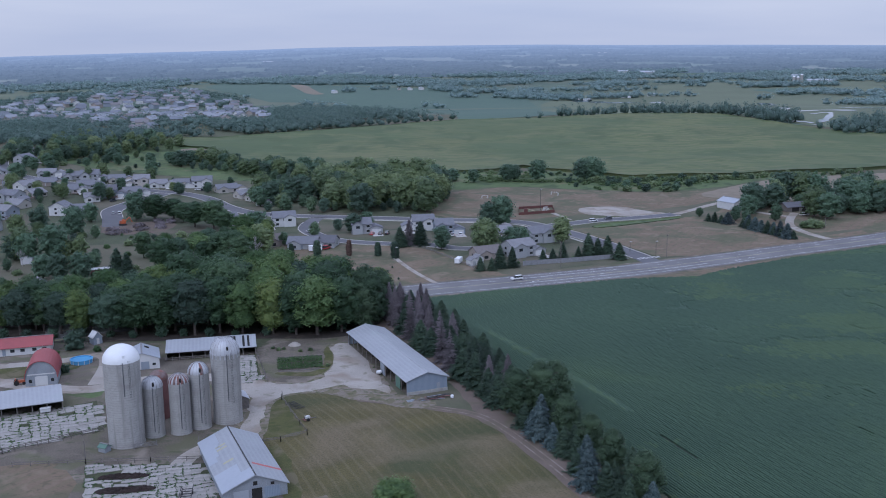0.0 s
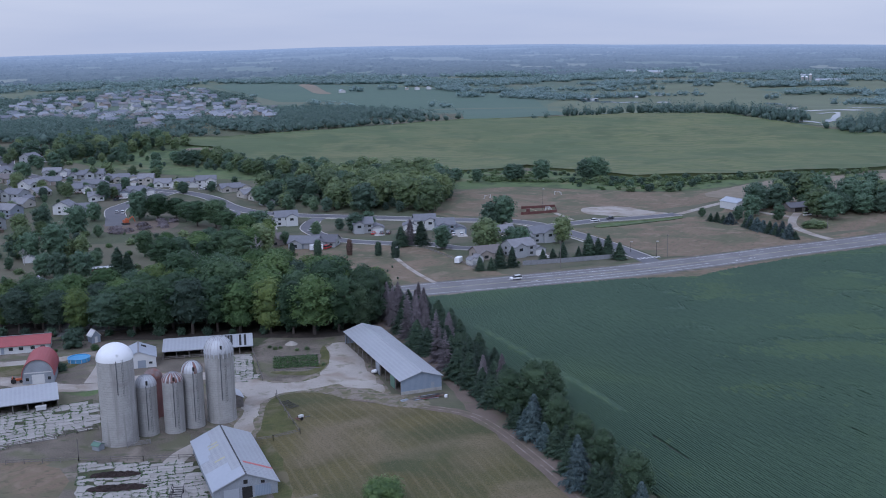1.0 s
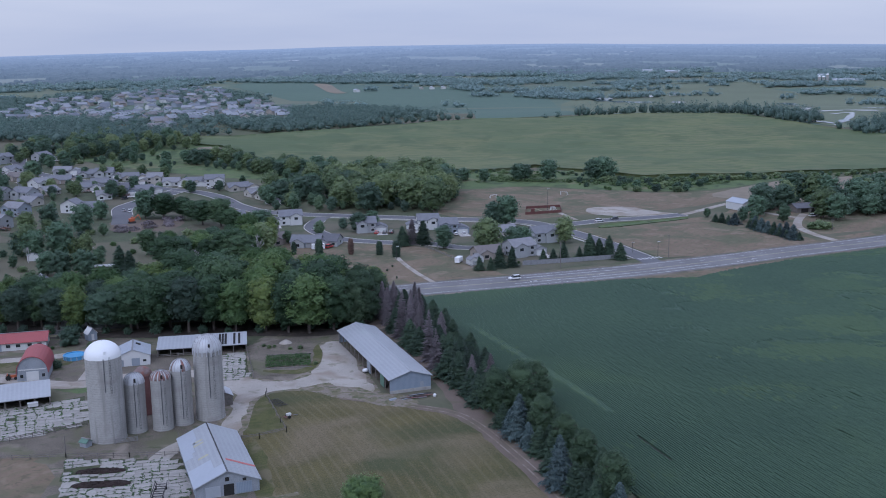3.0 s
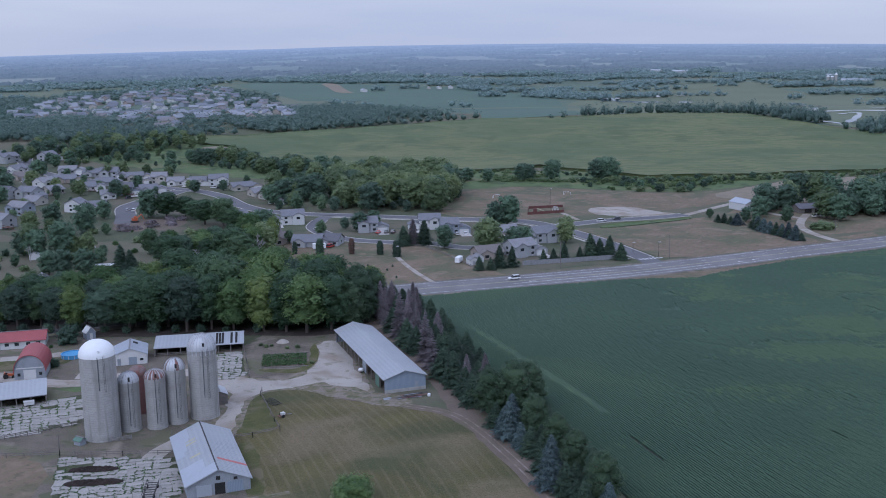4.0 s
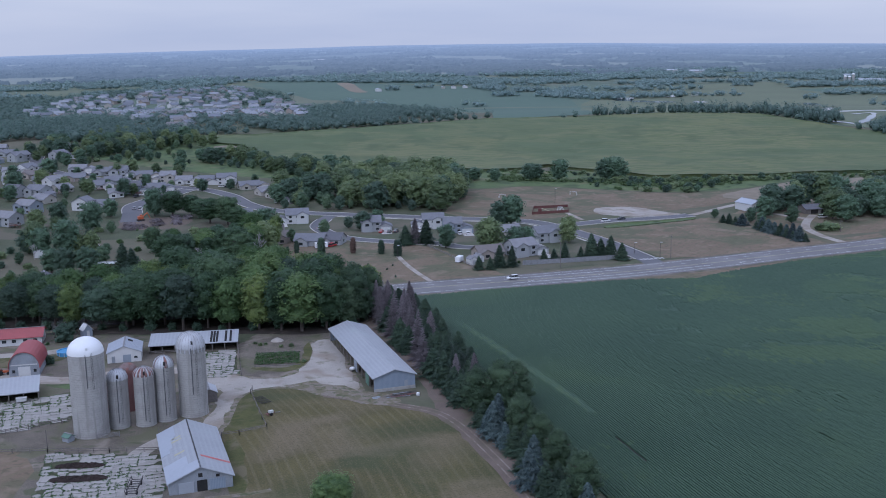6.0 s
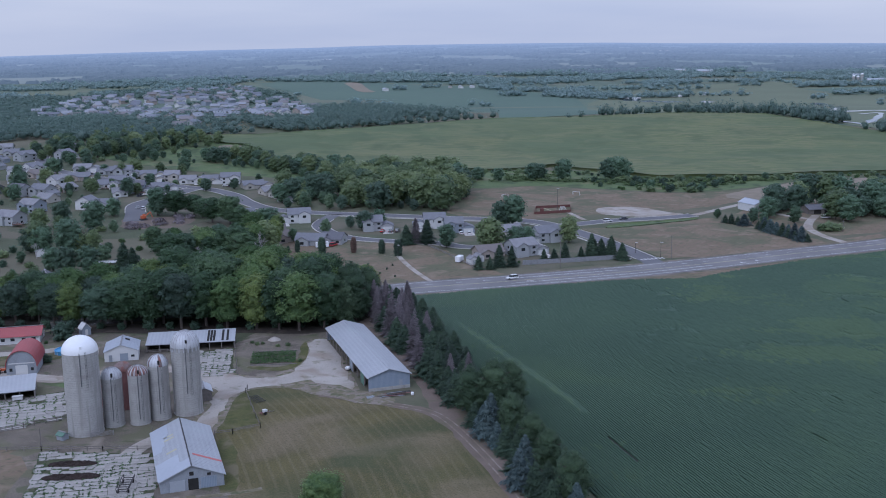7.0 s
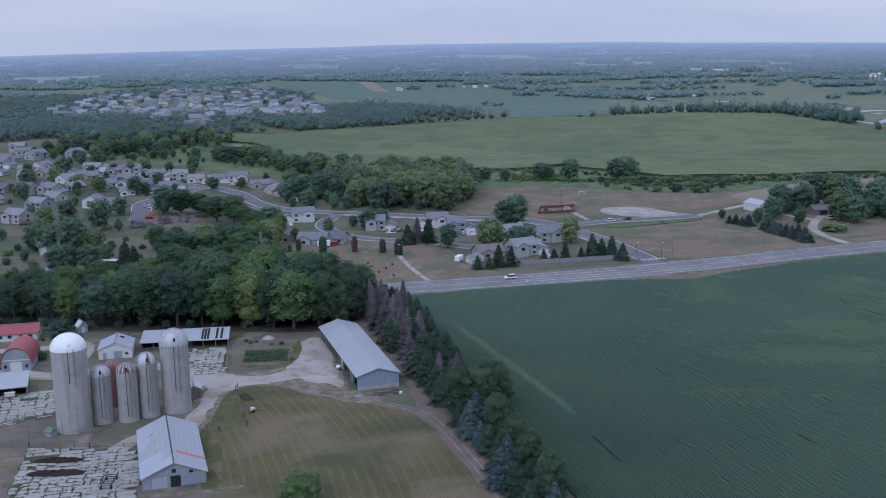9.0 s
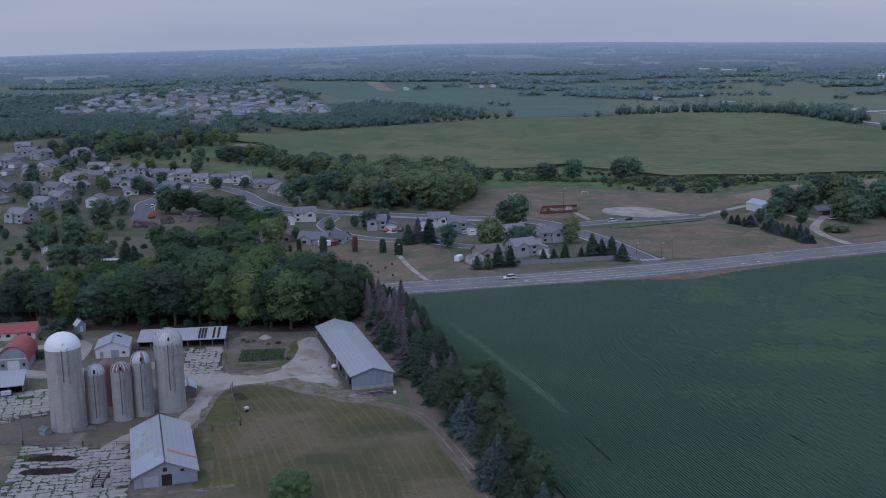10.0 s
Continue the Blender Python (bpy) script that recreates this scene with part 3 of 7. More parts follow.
patch("field_soil", SOY, M_SOIL, 0.04, "soil under the soybean rows, darkened in colour as if shaded", "field", step=20)


BARE = [(45.9, 231.8, 0.39, 7.2), (95, 240, 0.38, 1.4), (150, 300, 0.38, 4)]
TRAM = [(6.6, 344), (16.3, 319.6), (33.3, 275.6), (39.8, 257.3)]
M_SOYPALE = patched(mat("yellowing_soybean_leaves", (0.073, 0.115, 0.056), (0.052, 0.087, 0.049), 0.03, 0.75, 0.5, fine=100, grit=1.5), (0.06, 0.1, 0.056), 0.06, 0.52, 0.62, 0.8)


def off_line(x, y, pts):
    """Distance from a point to a broken line."""
    best = 1e9
    for (ax, ay), (bx, by) in zip(pts[:-1], pts[1:]):
        t = min(1.0, max(0.0, ((x - ax) * (bx - ax) + (y - ay) * (by - ay)) / ((bx - ax) ** 2 + (by - ay) ** 2)))
        best = min(best, math.hypot(x - ax - t * (bx - ax), y - ay - t * (by - ay)))
    return best


def soy_stand(x, y):
    """Fullness and height of the stand at a place, and whether it is yellowing."""
    east = sstep(55, 105, x) * sstep(255, 310, y)
    fold = abs(noise.noise((x * 0.022, y * 0.05, 2)) + 0.3 * noise.noise((x * 0.09, y * 0.16, 5)))
    lodged = fold < 0.05 * east and noise.noise((x * 0.013, y * 0.02, 11)) > -0.12
    pale = noise.noise((x * 0.018, y * 0.04, 7)) + 0.5 * noise.noise((x * 0.08, y * 0.14, 8)) + 0.5 * east - 0.66
    full = 0.075 * sstep(275, 365, y) + 0.025 * noise.noise((x * 0.03, y * 0.03, 1))
    tram = off_line(x, y, TRAM) < 1.2
    return (0.12 if tram else full), (0.45 if lodged else 1.0), max(pale, 0.0 if tram else -1.0)


def soy_rows():
    """Planted rows, each a low ridge of leaves with an uneven crown."""
    turn = radians(17)
    ux, uy = -math.sin(turn), math.cos(turn)
    px_, py_ = math.cos(turn), math.sin(turn)
    rng = np.random.RandomState(4)
    g, kinds = Geo(), []
    for k in range(-60, 420):
        a = k * 0.76
        base = (30 + a * px_, 200 + a * py_)
        run, s = [], -80.0 - 1.8 * rng.rand()
        while s < 330:
            x, y = base[0] + s * ux, base[1] + s * uy
            ok = not any(math.hypot(x - qx - (y - qy) * -0.31, 0) < qw and abs(y - qy) < ql for qx, qy, qw, ql in BARE) and inside(x, y, SOY) and abs(x) < 0.46 * y + 50 and y > 165
            if ok:
                run.append((x, y))
            if (not ok or s > 327) and run:
                if len(run) > 2:
                    n0 = len(g.v)
                    for i, (x, y) in enumerate(run):
                        z = H(x, y)
                        full, tall, pale = soy_stand(x, y)
                        w, h = 0.245 + full + rng.rand() * 0.014, (0.64 + rng.rand() * 0.2) * tall
                        for o, zz in ((-w - 0.03, 0.02), (-w, h * 0.7), ((rng.rand() - 0.5) * 0.1, h), (w, h * 0.7), (w + 0.03, 0.02)):
                            g.v.append((x + px_ * o, y + py_ * o, z + zz))
                        if i:
                            p = n0 + 5 * i
                            g.f += [(p - 5 + q, p - 4 + q, p + 1 + q, p + q) for q in range(4)]
                            kinds += [1 if pale > 0.45 * noise.noise((x * 0.4, y * 0.4, 3)) else 0] * 4
                run = []
            s += 1.8
    me = g.mesh("soybean_rows")
    me.materials.append(M_SOY)
    me.materials.append(M_SOYPALE)
    me.polygons.foreach_set("material_index", kinds)
    return tagged(part("soybean_rows", me, None), "dense blue-green soybean plants in straight rows", "crop", kind="stuff")


soy_rows()

# dry parkland, corn, far fields
patch("verge_field_side", [(-40, 376), (-13, 382), (14, 391.5), (48, 403), (72, 412), (92, 415.5), (107, 418), (114, 425), (123, 431.5), (156, 452), (205, 473), (320, 530), (320, 545), (184, 477), (110, 440), (72, 418), (25, 399), (-18, 390), (-50, 386)], M_DRY, 0.05, "dry brown roadside verge", "verge", ragged=0.8)
patch("park_grass", rounded([(-95, 480), (-82, 500), (-50, 496), (-6, 488), (22, 425), (30, 421), (-19, 404), (-60, 395), (-90, 420)], 1), M_DRY, 0.05, "dry brown grass of a small park", "park", ragged=1.0)
patch("subdivision_yards", rounded([(-150, 560), (-95, 600), (-40, 590), (20, 575), (62, 535), (80, 470), (88, 452), (28, 424), (-8, 488), (-85, 495), (-120, 510)], 1), M_YARD, 0.045, "dry lawns between the houses", "lawn", ragged=1.0)
patch("sports_field", rounded([(0, 562), (2, 640), (18, 672), (60, 690), (100, 668), (150, 652), (200, 668), (185, 630), (150, 600), (85, 578), (45, 557)], 1), M_DRY, 0.06, "dry brown sports field", "field", ragged=1.5)
patch("roadside_field", [(66, 530), (104, 543), (146, 569), (160, 543), (186, 500), (205, 510), (290, 552), (290, 542), (120, 463), (99, 461), (84, 500)], M_DRY, 0.05, "dry stubble field beside the highway", "field", ragged=1.0)
patch("bare_field", rounded([(165, 640), (200, 672), (240, 702), (420, 740), (480, 700), (420, 640), (260, 600), (190, 620)], 1), M_FARTAN, 0.07, "bare tan field by the corn", "field", ragged=2.0)
patch("marsh_strip", rounded([(0, 690), (20, 675), (60, 692), (100, 672), (150, 656), (195, 672), (240, 705), (330, 745), (322, 756), (260, 742), (200, 746), (128, 760), (46, 772), (0, 776), (-40, 760)], 1), M_MARSH, 0.08, "green weedy strip below the corn", "field", ragged=2)
patch("west_yards", rounded([(-400, 620), (-330, 540), (-200, 500), (-110, 520), (-95, 600), (-100, 700), (-150, 730), (-300, 780), (-380, 760)], 1), M_YARD, 0.04, "dry lawns of the west streets", "lawn", ragged=2)
patch("lot_grass", rounded([(140, 555), (160, 575), (180, 610), (320, 640), (340, 570), (195, 510), (180, 515), (165, 545)], 1), M_DRY, 0.045, "dry grass round the wooded house", "lawn", ragged=2)
CORN = [(-226, 968), (-102, 1040), (41, 1108), (130, 1119), (260, 1148), (332, 1120), (368, 1032), (409, 958), (640, 900), (640, 800), (420, 760), (321, 736), (222, 724), (147, 722), (115, 750), (78, 790), (56, 775), (30, 770), (0, 772), (-60, 785), (-110, 812), (-140, 850), (-166, 868), (-164, 896), (-186, 926), (-225, 940)]
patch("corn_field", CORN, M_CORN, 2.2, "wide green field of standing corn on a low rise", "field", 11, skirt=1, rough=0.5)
patch("bare_corner", rounded([(-210, 912), (-190, 930), (-164, 900), (-164, 866), (-180, 862), (-184, 890)], 1), M_FARTAN, 0.4, "bare tan patch at the edge of the corn", "field")
patch("west_meadow", rounded([(-310, 890), (-240, 950), (-190, 935), (-150, 850), (-110, 812), (-60, 790), (-40, 740), (-110, 735), (-200, 765), (-270, 800)], 1), M_MARSH, 0.1, "green meadow between houses and corn", "field", 20, ragged=2)
patch("ditch_weeds", rounded([(83, 539), (94, 550), (120, 559), (139, 569), (137, 562), (115, 551), (85, 533)], 1), M_MARSH, 0.3, "weedy green ditch strip beside the street", "verge", 8, ragged=1, skirt=1)
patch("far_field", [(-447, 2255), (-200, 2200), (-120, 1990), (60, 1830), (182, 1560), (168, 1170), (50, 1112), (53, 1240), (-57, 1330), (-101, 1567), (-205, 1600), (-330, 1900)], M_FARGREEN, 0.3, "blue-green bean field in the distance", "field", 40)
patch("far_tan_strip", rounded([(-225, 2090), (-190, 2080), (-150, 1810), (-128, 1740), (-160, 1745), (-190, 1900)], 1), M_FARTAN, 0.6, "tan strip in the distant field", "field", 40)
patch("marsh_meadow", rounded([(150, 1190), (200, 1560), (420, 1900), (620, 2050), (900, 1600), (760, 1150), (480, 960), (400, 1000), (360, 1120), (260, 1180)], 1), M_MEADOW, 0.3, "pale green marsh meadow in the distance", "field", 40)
for i, (x, y, a, b, rz) in enumerate(((258, 1530, 34, 60, -12), (275, 1490, 26, 34, 0), (335, 1580, 34, 42, 8), (300, 1475, 44, 22, 0), (352, 1465, 20, 26, 0))):
    c, s_ = math.cos(radians(rz)), math.sin(radians(rz))
    q = []
    for k in range(28):
        t = k / 28 * 2 * math.pi
        r = 1 + 0.45 * noise.noise((math.cos(t) * 1.3 + i * 7, math.sin(t) * 1.3, 0))
        u, w = a / 2 * r * math.cos(t), b / 2 * r * math.sin(t)
        q.append((x + u * c - w * s_, y + u * s_ + w * c))
    patch("pond_water", q, M_WATER, 0.55, "pale still pond in the marsh", "pond", 60)
for pts, w in (([(488, 1423), (482, 1380), (470, 1310), (445, 1225), (418, 1165)], 15), ([(415, 1152), (445, 1160), (467, 1165), (500, 1152)], 12), ([(433, 1117), (459, 1131), (440, 1086), (415, 1045), (400, 1024)], 8), ([(382, 1054), (397, 1048), (404, 1031)], 8), ([(500, 1200), (560, 1180), (620, 1190)], 12)):
    patch("pond_water", rounded(band_outline(pts, w * 0.5, w * 0.5, 0.75, 12.0), 1), M_WATER, 0.55, "pale still water winding through the marsh", "pond", 12, ragged=3)
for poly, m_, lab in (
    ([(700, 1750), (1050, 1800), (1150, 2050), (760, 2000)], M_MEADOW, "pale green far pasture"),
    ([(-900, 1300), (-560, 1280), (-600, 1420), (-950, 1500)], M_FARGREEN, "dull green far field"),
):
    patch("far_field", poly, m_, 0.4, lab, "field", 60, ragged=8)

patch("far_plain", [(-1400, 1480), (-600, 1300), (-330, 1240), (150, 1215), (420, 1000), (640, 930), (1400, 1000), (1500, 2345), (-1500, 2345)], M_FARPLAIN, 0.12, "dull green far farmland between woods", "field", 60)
rng = random.Random(31)
for k in range(40):
    y = rng.uniform(1500, 2350)
    x = rng.uniform(-0.55, 0.55) * y
    a, b_ = rng.uniform(80, 260) * y / 2600, rng.uniform(50, 160) * y / 2600
    if -650 < x < 560 and y < 1900:
        continue
    c, s_ = math.cos(0.3), math.sin(0.3)
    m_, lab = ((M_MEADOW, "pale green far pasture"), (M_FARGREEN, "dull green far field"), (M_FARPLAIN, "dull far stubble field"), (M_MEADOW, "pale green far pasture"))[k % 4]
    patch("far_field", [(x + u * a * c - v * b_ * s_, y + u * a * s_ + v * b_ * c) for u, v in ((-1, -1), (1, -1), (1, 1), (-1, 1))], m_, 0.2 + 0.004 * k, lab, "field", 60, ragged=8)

# ---- highway ----
HWY = [(-140, 350), (-80, 371), (-19, 394.5), (26.5, 408.5), (75, 428.5), (116, 449), (157, 468.5), (213, 492), (330, 548), (480, 625)]
ribbon("gravel_shoulder", HWY, 25, M_DIRT, 0.10, "gravel shoulder of the highway", "road")
ribbon("road_highway", HWY, 20.0, M_ASPH, 0.14, "worn grey asphalt highway", "road")
for sh, w, mt, dash, lab, run in (
    (8.2, 0.22, M_PAINT, None, "solid white edge line", HWY), (-7.8, 0.25, M_PAINT, None, "solid white edge line", HWY),
    (0.25, 0.2, M_YELLOW, None, "yellow centre line", HWY), (-0.3, 0.2, M_YELLOW, None, "yellow centre line", HWY),
    (4.0, 0.2, M_PAINT, (3, 9), "dashed white lane line", HWY), (-3.8, 0.3, M_PAINT, None, "solid white turn lane line", HWY[3:6]),
    (4.0, 0.3, M_PAINT, None, "solid white turn lane line", HWY[3:5]),
):
    tagged(part("road_marking", ribbon_geo(Geo(), run, w, 0.16, sh, 4.0, dash), mt), lab, "road marking", kind="structure")
for x, y in ((133, 452), (141, 456.5), (243, 503), (252, 508), (66, 424), (36, 410)):
    g = Geo()
    g.box(0, 0, 0, 2.6, 0.3, 0.01).poly([(1.2, -0.7, 0), (2.6, 0, 0), (1.2, 0.7, 0)], [(0, 1, 2)])
    tagged(part("arrow_marking", g, M_PAINT, at=pose(x, y, H(x, y) + 0.17, 0, 0, 205)), "white turn arrow painted on asphalt", "road marking", kind="structure")
# side streets
SIDE = [(94, 440), (91, 458), (84, 480), (76, 502), (63, 528), (45, 552), (5, 561), (-20, 568.5), (-58, 580), (-78, 586), (-103, 600), (-121, 623.5), (-137, 655), (-157, 677), (-177, 685), (-204, 700), (-245, 710), (-265, 723), (-286, 742), (-305, 774), (-319, 807), (-332, 848), (-341, 880)]
EAST = [(54, 533), (61, 540), (76, 549), (89, 557), (108, 564), (125, 570.5), (138, 576.5)]
LANE = [(138, 576.5), (152, 590), (162, 600), (175, 612), (191, 623), (204, 634), (240, 660)]
MID = [(-63, 579), (-66, 563), (-67, 542), (-58.5, 520), (-45.7, 505), (-23, 495), (-4, 490), (9, 480), (25, 480)]
CUL = [(-171, 557), (-178, 584), (-184, 606), (-182, 624), (-174, 657), (-168, 681)]
for pts, w, nm in ((SIDE, 10, "street_side"), (EAST, 8.5, "street_east"), (MID, 8, "street_mid"), (CUL, 11, "street_spur")):
    ribbon(nm, pts, w, M_STREET, 0.11, "dark asphalt residential street", "street")
    for sg in (-1, 1):
        tagged(part("kerb", ribbon_geo(Geo(), pts[1:], 0.45, 0.26, sg * (w / 2 + 0.2), 4.0, None, 0.3), M_KERB), "pale concrete kerb along the street", "kerb", kind="structure")
ribbon("sidewalk", SIDE[1:9], 1.6, M_KERB, 0.13, "pale concrete sidewalk", "sidewalk", 7.5)
ribbon("park_path", [(-20.7, 461), (-15.8, 442), (-10.5, 425), (-4.5, 409)], 2.2, M_GRAVEL, 0.12, "pale concrete path through the park", "path")
ribbon("park_path", [(-75, 448), (-56.5, 455), (-42, 462), (-27, 462), (-20.5, 455)], 0.7, M_FRINGE, 0.10, "faint worn path through the park", "path")
ribbon("gravel_lane", LANE, 4.5, M_GRAVEL, 0.12, "pale gravel lane behind the white pole shed", "driveway")
ribbon("farm_entry", [(197, 562), (189.5, 571), (183, 582)], 4.0, M_GRAVEL, 0.115, "pale drive to the pole shed", "driveway")
ribbon("farm_entry", [(193, 495.5), (189.4, 508.5), (187.8, 523), (189, 537), (196, 555), (205, 572)], 4.5, M_GRAVEL, 0.12, "pale drive to the wooded house", "driveway")
patch("gravel_lot", rounded([(84, 591), (90, 602), (113, 606), (123, 589), (136, 580), (124, 576), (108, 570), (95, 573), (87, 578)]), M_GRAVEL, 0.12, "pale gravel parking lot", "parking", ragged=0.8)
ribbon("gravel_walk", [(69, 582), (72, 571), (75, 559)], 3.0, M_GRAVEL, 0.1, "pale gravel walk to the playground", "path")
for k in range(7):
    x, y = 88.5 + k * 1.7, 455.2 + k * 0.75
    tagged(part("crossing_stripe", Geo().box(0, 0, 0, 0.7, 3.0, 0.01), M_PAINT, at=pose(x, y, H(x, y) + 0.18, 0, 0, 20)), "white painted crossing stripe", "road marking", "crossing stripes", "structure")
# far plain beyond all that can be told apart; haze painted as glowing colour
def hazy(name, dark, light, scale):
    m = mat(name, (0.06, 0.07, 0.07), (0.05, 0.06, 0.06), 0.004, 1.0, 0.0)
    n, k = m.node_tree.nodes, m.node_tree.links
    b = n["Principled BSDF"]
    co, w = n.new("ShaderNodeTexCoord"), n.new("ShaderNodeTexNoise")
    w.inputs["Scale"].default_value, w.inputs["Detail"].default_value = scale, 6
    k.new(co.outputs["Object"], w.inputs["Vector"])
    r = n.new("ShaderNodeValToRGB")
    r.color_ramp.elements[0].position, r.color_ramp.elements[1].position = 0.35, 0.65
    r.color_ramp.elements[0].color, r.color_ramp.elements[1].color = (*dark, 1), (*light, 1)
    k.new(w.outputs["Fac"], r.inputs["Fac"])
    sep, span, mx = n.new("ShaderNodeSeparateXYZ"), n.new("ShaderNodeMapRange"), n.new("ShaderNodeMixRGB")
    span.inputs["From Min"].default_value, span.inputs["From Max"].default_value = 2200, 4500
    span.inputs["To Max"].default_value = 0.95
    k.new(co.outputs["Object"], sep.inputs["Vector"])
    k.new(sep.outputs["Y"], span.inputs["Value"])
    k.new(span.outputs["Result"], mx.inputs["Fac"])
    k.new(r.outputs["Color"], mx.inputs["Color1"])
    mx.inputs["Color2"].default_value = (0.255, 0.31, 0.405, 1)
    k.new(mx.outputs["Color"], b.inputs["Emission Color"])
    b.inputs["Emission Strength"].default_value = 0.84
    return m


def distance():
    """Woods, hedges and field parcels that fade into haze painted in their emission."""
    nx, ny = 620, 150
    ys = 2330 * (4740 / 2330) ** (np.arange(ny) / (ny - 1))
    g, kinds = Geo(), []
    wood = np.zeros((ny, nx), int)
    for j, y in enumerate(ys):
        for i in range(nx):
            x = (i / (nx - 1) * 2 - 1) * 0.56 * y
            w = noise.noise((x * 0.0035, y * 0.0028, 3)) + 0.7 * noise.noise((x * 0.012, y * 0.0065, 9)) + 0.4 * noise.noise((x * 0.05, y * 0.02, 2))
            u, v = (x * 0.98 + y * 0.2) / 420, (y * 0.98 - x * 0.2) / 330
            hedge = abs(v - 0.5 - round(v - 0.5)) * 330 < 12 and noise.noise((x * 0.005, y * 0.008, 6)) > 0.0
            tall = w > -0.02 or hedge
            parcel = noise.cell(Vector((math.floor(u + 0.5), math.floor(v + 0.5), 4)))
            wood[j, i] = 0 if tall else (1, 2, 1, 3)[int(abs(parcel) * 97) % 4]
            fade = 1 - sstep(4200, 4700, y)
            g.v.append((x, y, H(x, y) - 1.0 if j == 0 else H(x, y) + 0.8 + (fade * (5.5 + 4 * noise.noise((x * 0.13, y * 0.1, 1))) if tall else 0)))
    for j in range(ny - 1):
        for i in range(nx - 1):
            g.f.append((j * nx + i, j * nx + i + 1, (j + 1) * nx + i + 1, (j + 1) * nx + i))
            quad = (wood[j, i], wood[j, i + 1], wood[j + 1, i + 1], wood[j + 1, i])
            kinds.append(0 if 0 in quad else quad[0])
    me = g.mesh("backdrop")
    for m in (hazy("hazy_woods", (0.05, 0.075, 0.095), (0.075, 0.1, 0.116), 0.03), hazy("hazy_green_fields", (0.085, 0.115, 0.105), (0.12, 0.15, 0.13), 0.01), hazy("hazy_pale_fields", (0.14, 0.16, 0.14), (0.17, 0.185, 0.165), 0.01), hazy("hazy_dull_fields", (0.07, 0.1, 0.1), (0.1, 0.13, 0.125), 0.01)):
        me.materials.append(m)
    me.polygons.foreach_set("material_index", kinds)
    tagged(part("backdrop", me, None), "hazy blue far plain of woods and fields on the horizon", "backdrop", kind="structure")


distance()

# ---- trees ----
def leaf_quads(g, rng, c, r, n, size, up=0.35):
    """n small leaf sprays on and in an ellipsoid of centre c and radii r."""
    d = rng.normal(size=(n, 3))
    d /= np.linalg.norm(d, axis=1)[:, None]
    d[:, 2] = np.where(d[:, 2] < -0.35, -d[:, 2], d[:, 2])
    rad = 0.62 + 0.48 * rng.rand(n)
    p = np.array(c) + d * np.array(r) * rad[:, None]
    d = d + np.array((0, 0, up))
    t = np.cross(d + rng.normal(scale=0.4, size=(n, 3)), rng.normal(size=(n, 3)))
    t /= np.linalg.norm(t, axis=1)[:, None] + 1e-9
    b = np.cross(d + rng.normal(scale=0.3, size=(n, 3)), t)
    b /= np.linalg.norm(b, axis=1)[:, None] + 1e-9
    s = size * (0.55 + 0.8 * rng.rand(n))[:, None]
    k = len(g.v)
    q = np.stack([p - t * s * 0.6, p + b * s * 0.45, p + t * s * 0.6, p - b * s * 0.45], 1).reshape(-1, 3)
    g.v += q.tolist()
    g.f += [(k + 4 * i, k + 4 * i + 1, k + 4 * i + 2, k + 4 * i + 3) for i in range(n)]


def unit_ball(k):
    bm = bmesh.new()
    bmesh.ops.create_icosphere(bm, subdivisions=k, radius=1.0)
    v, f = np.array([p.co[:] for p in bm.verts]), [tuple(p.index for p in q.verts) for q in bm.faces]
    bm.free()
    return v, f


BALLS = {1: unit_ball(1), 2: unit_ball(2)}


def leaf_mass(g, rng, c, r, detail=2, rough=0.3):
    """A lump of close foliage: uneven, flattened underneath."""
    v, f = BALLS[detail]
    s = 1 + rough * (rng.rand(len(v)) * 2 - 1)
    p = v * s[:, None]
    p[:, 2] = np.where(p[:, 2] < 0, p[:, 2] * 0.75, p[:, 2])
    k = len(g.v)
    g.v += (p * np.array(r) + np.array(c)).tolist()
    g.f += [tuple(k + i for i in q) for q in f]


def limb_geo(g, rng, h, r, crown_h, spread, limbs):
    g.lathe([(r * 1.5, -0.3), (r * 1.1, 0.4), (r * 0.85, h * 0.4), (r * 0.45, h * 0.75), (0.04, h * 0.93)], 7)
    for k in range(limbs):
        a = rng.rand() * 6.28
        z0 = h * (0.32 + 0.4 * rng.rand())
        q = Vector((math.cos(a) * spread * 0.7, math.sin(a) * spread * 0.7, z0 + h * 0.16))
        m = Vector((q.x * 0.45, q.y * 0.45, z0 + h * 0.11))
        g.beam((0, 0, z0), m, r * 0.7).beam(m, q, r * 0.4)


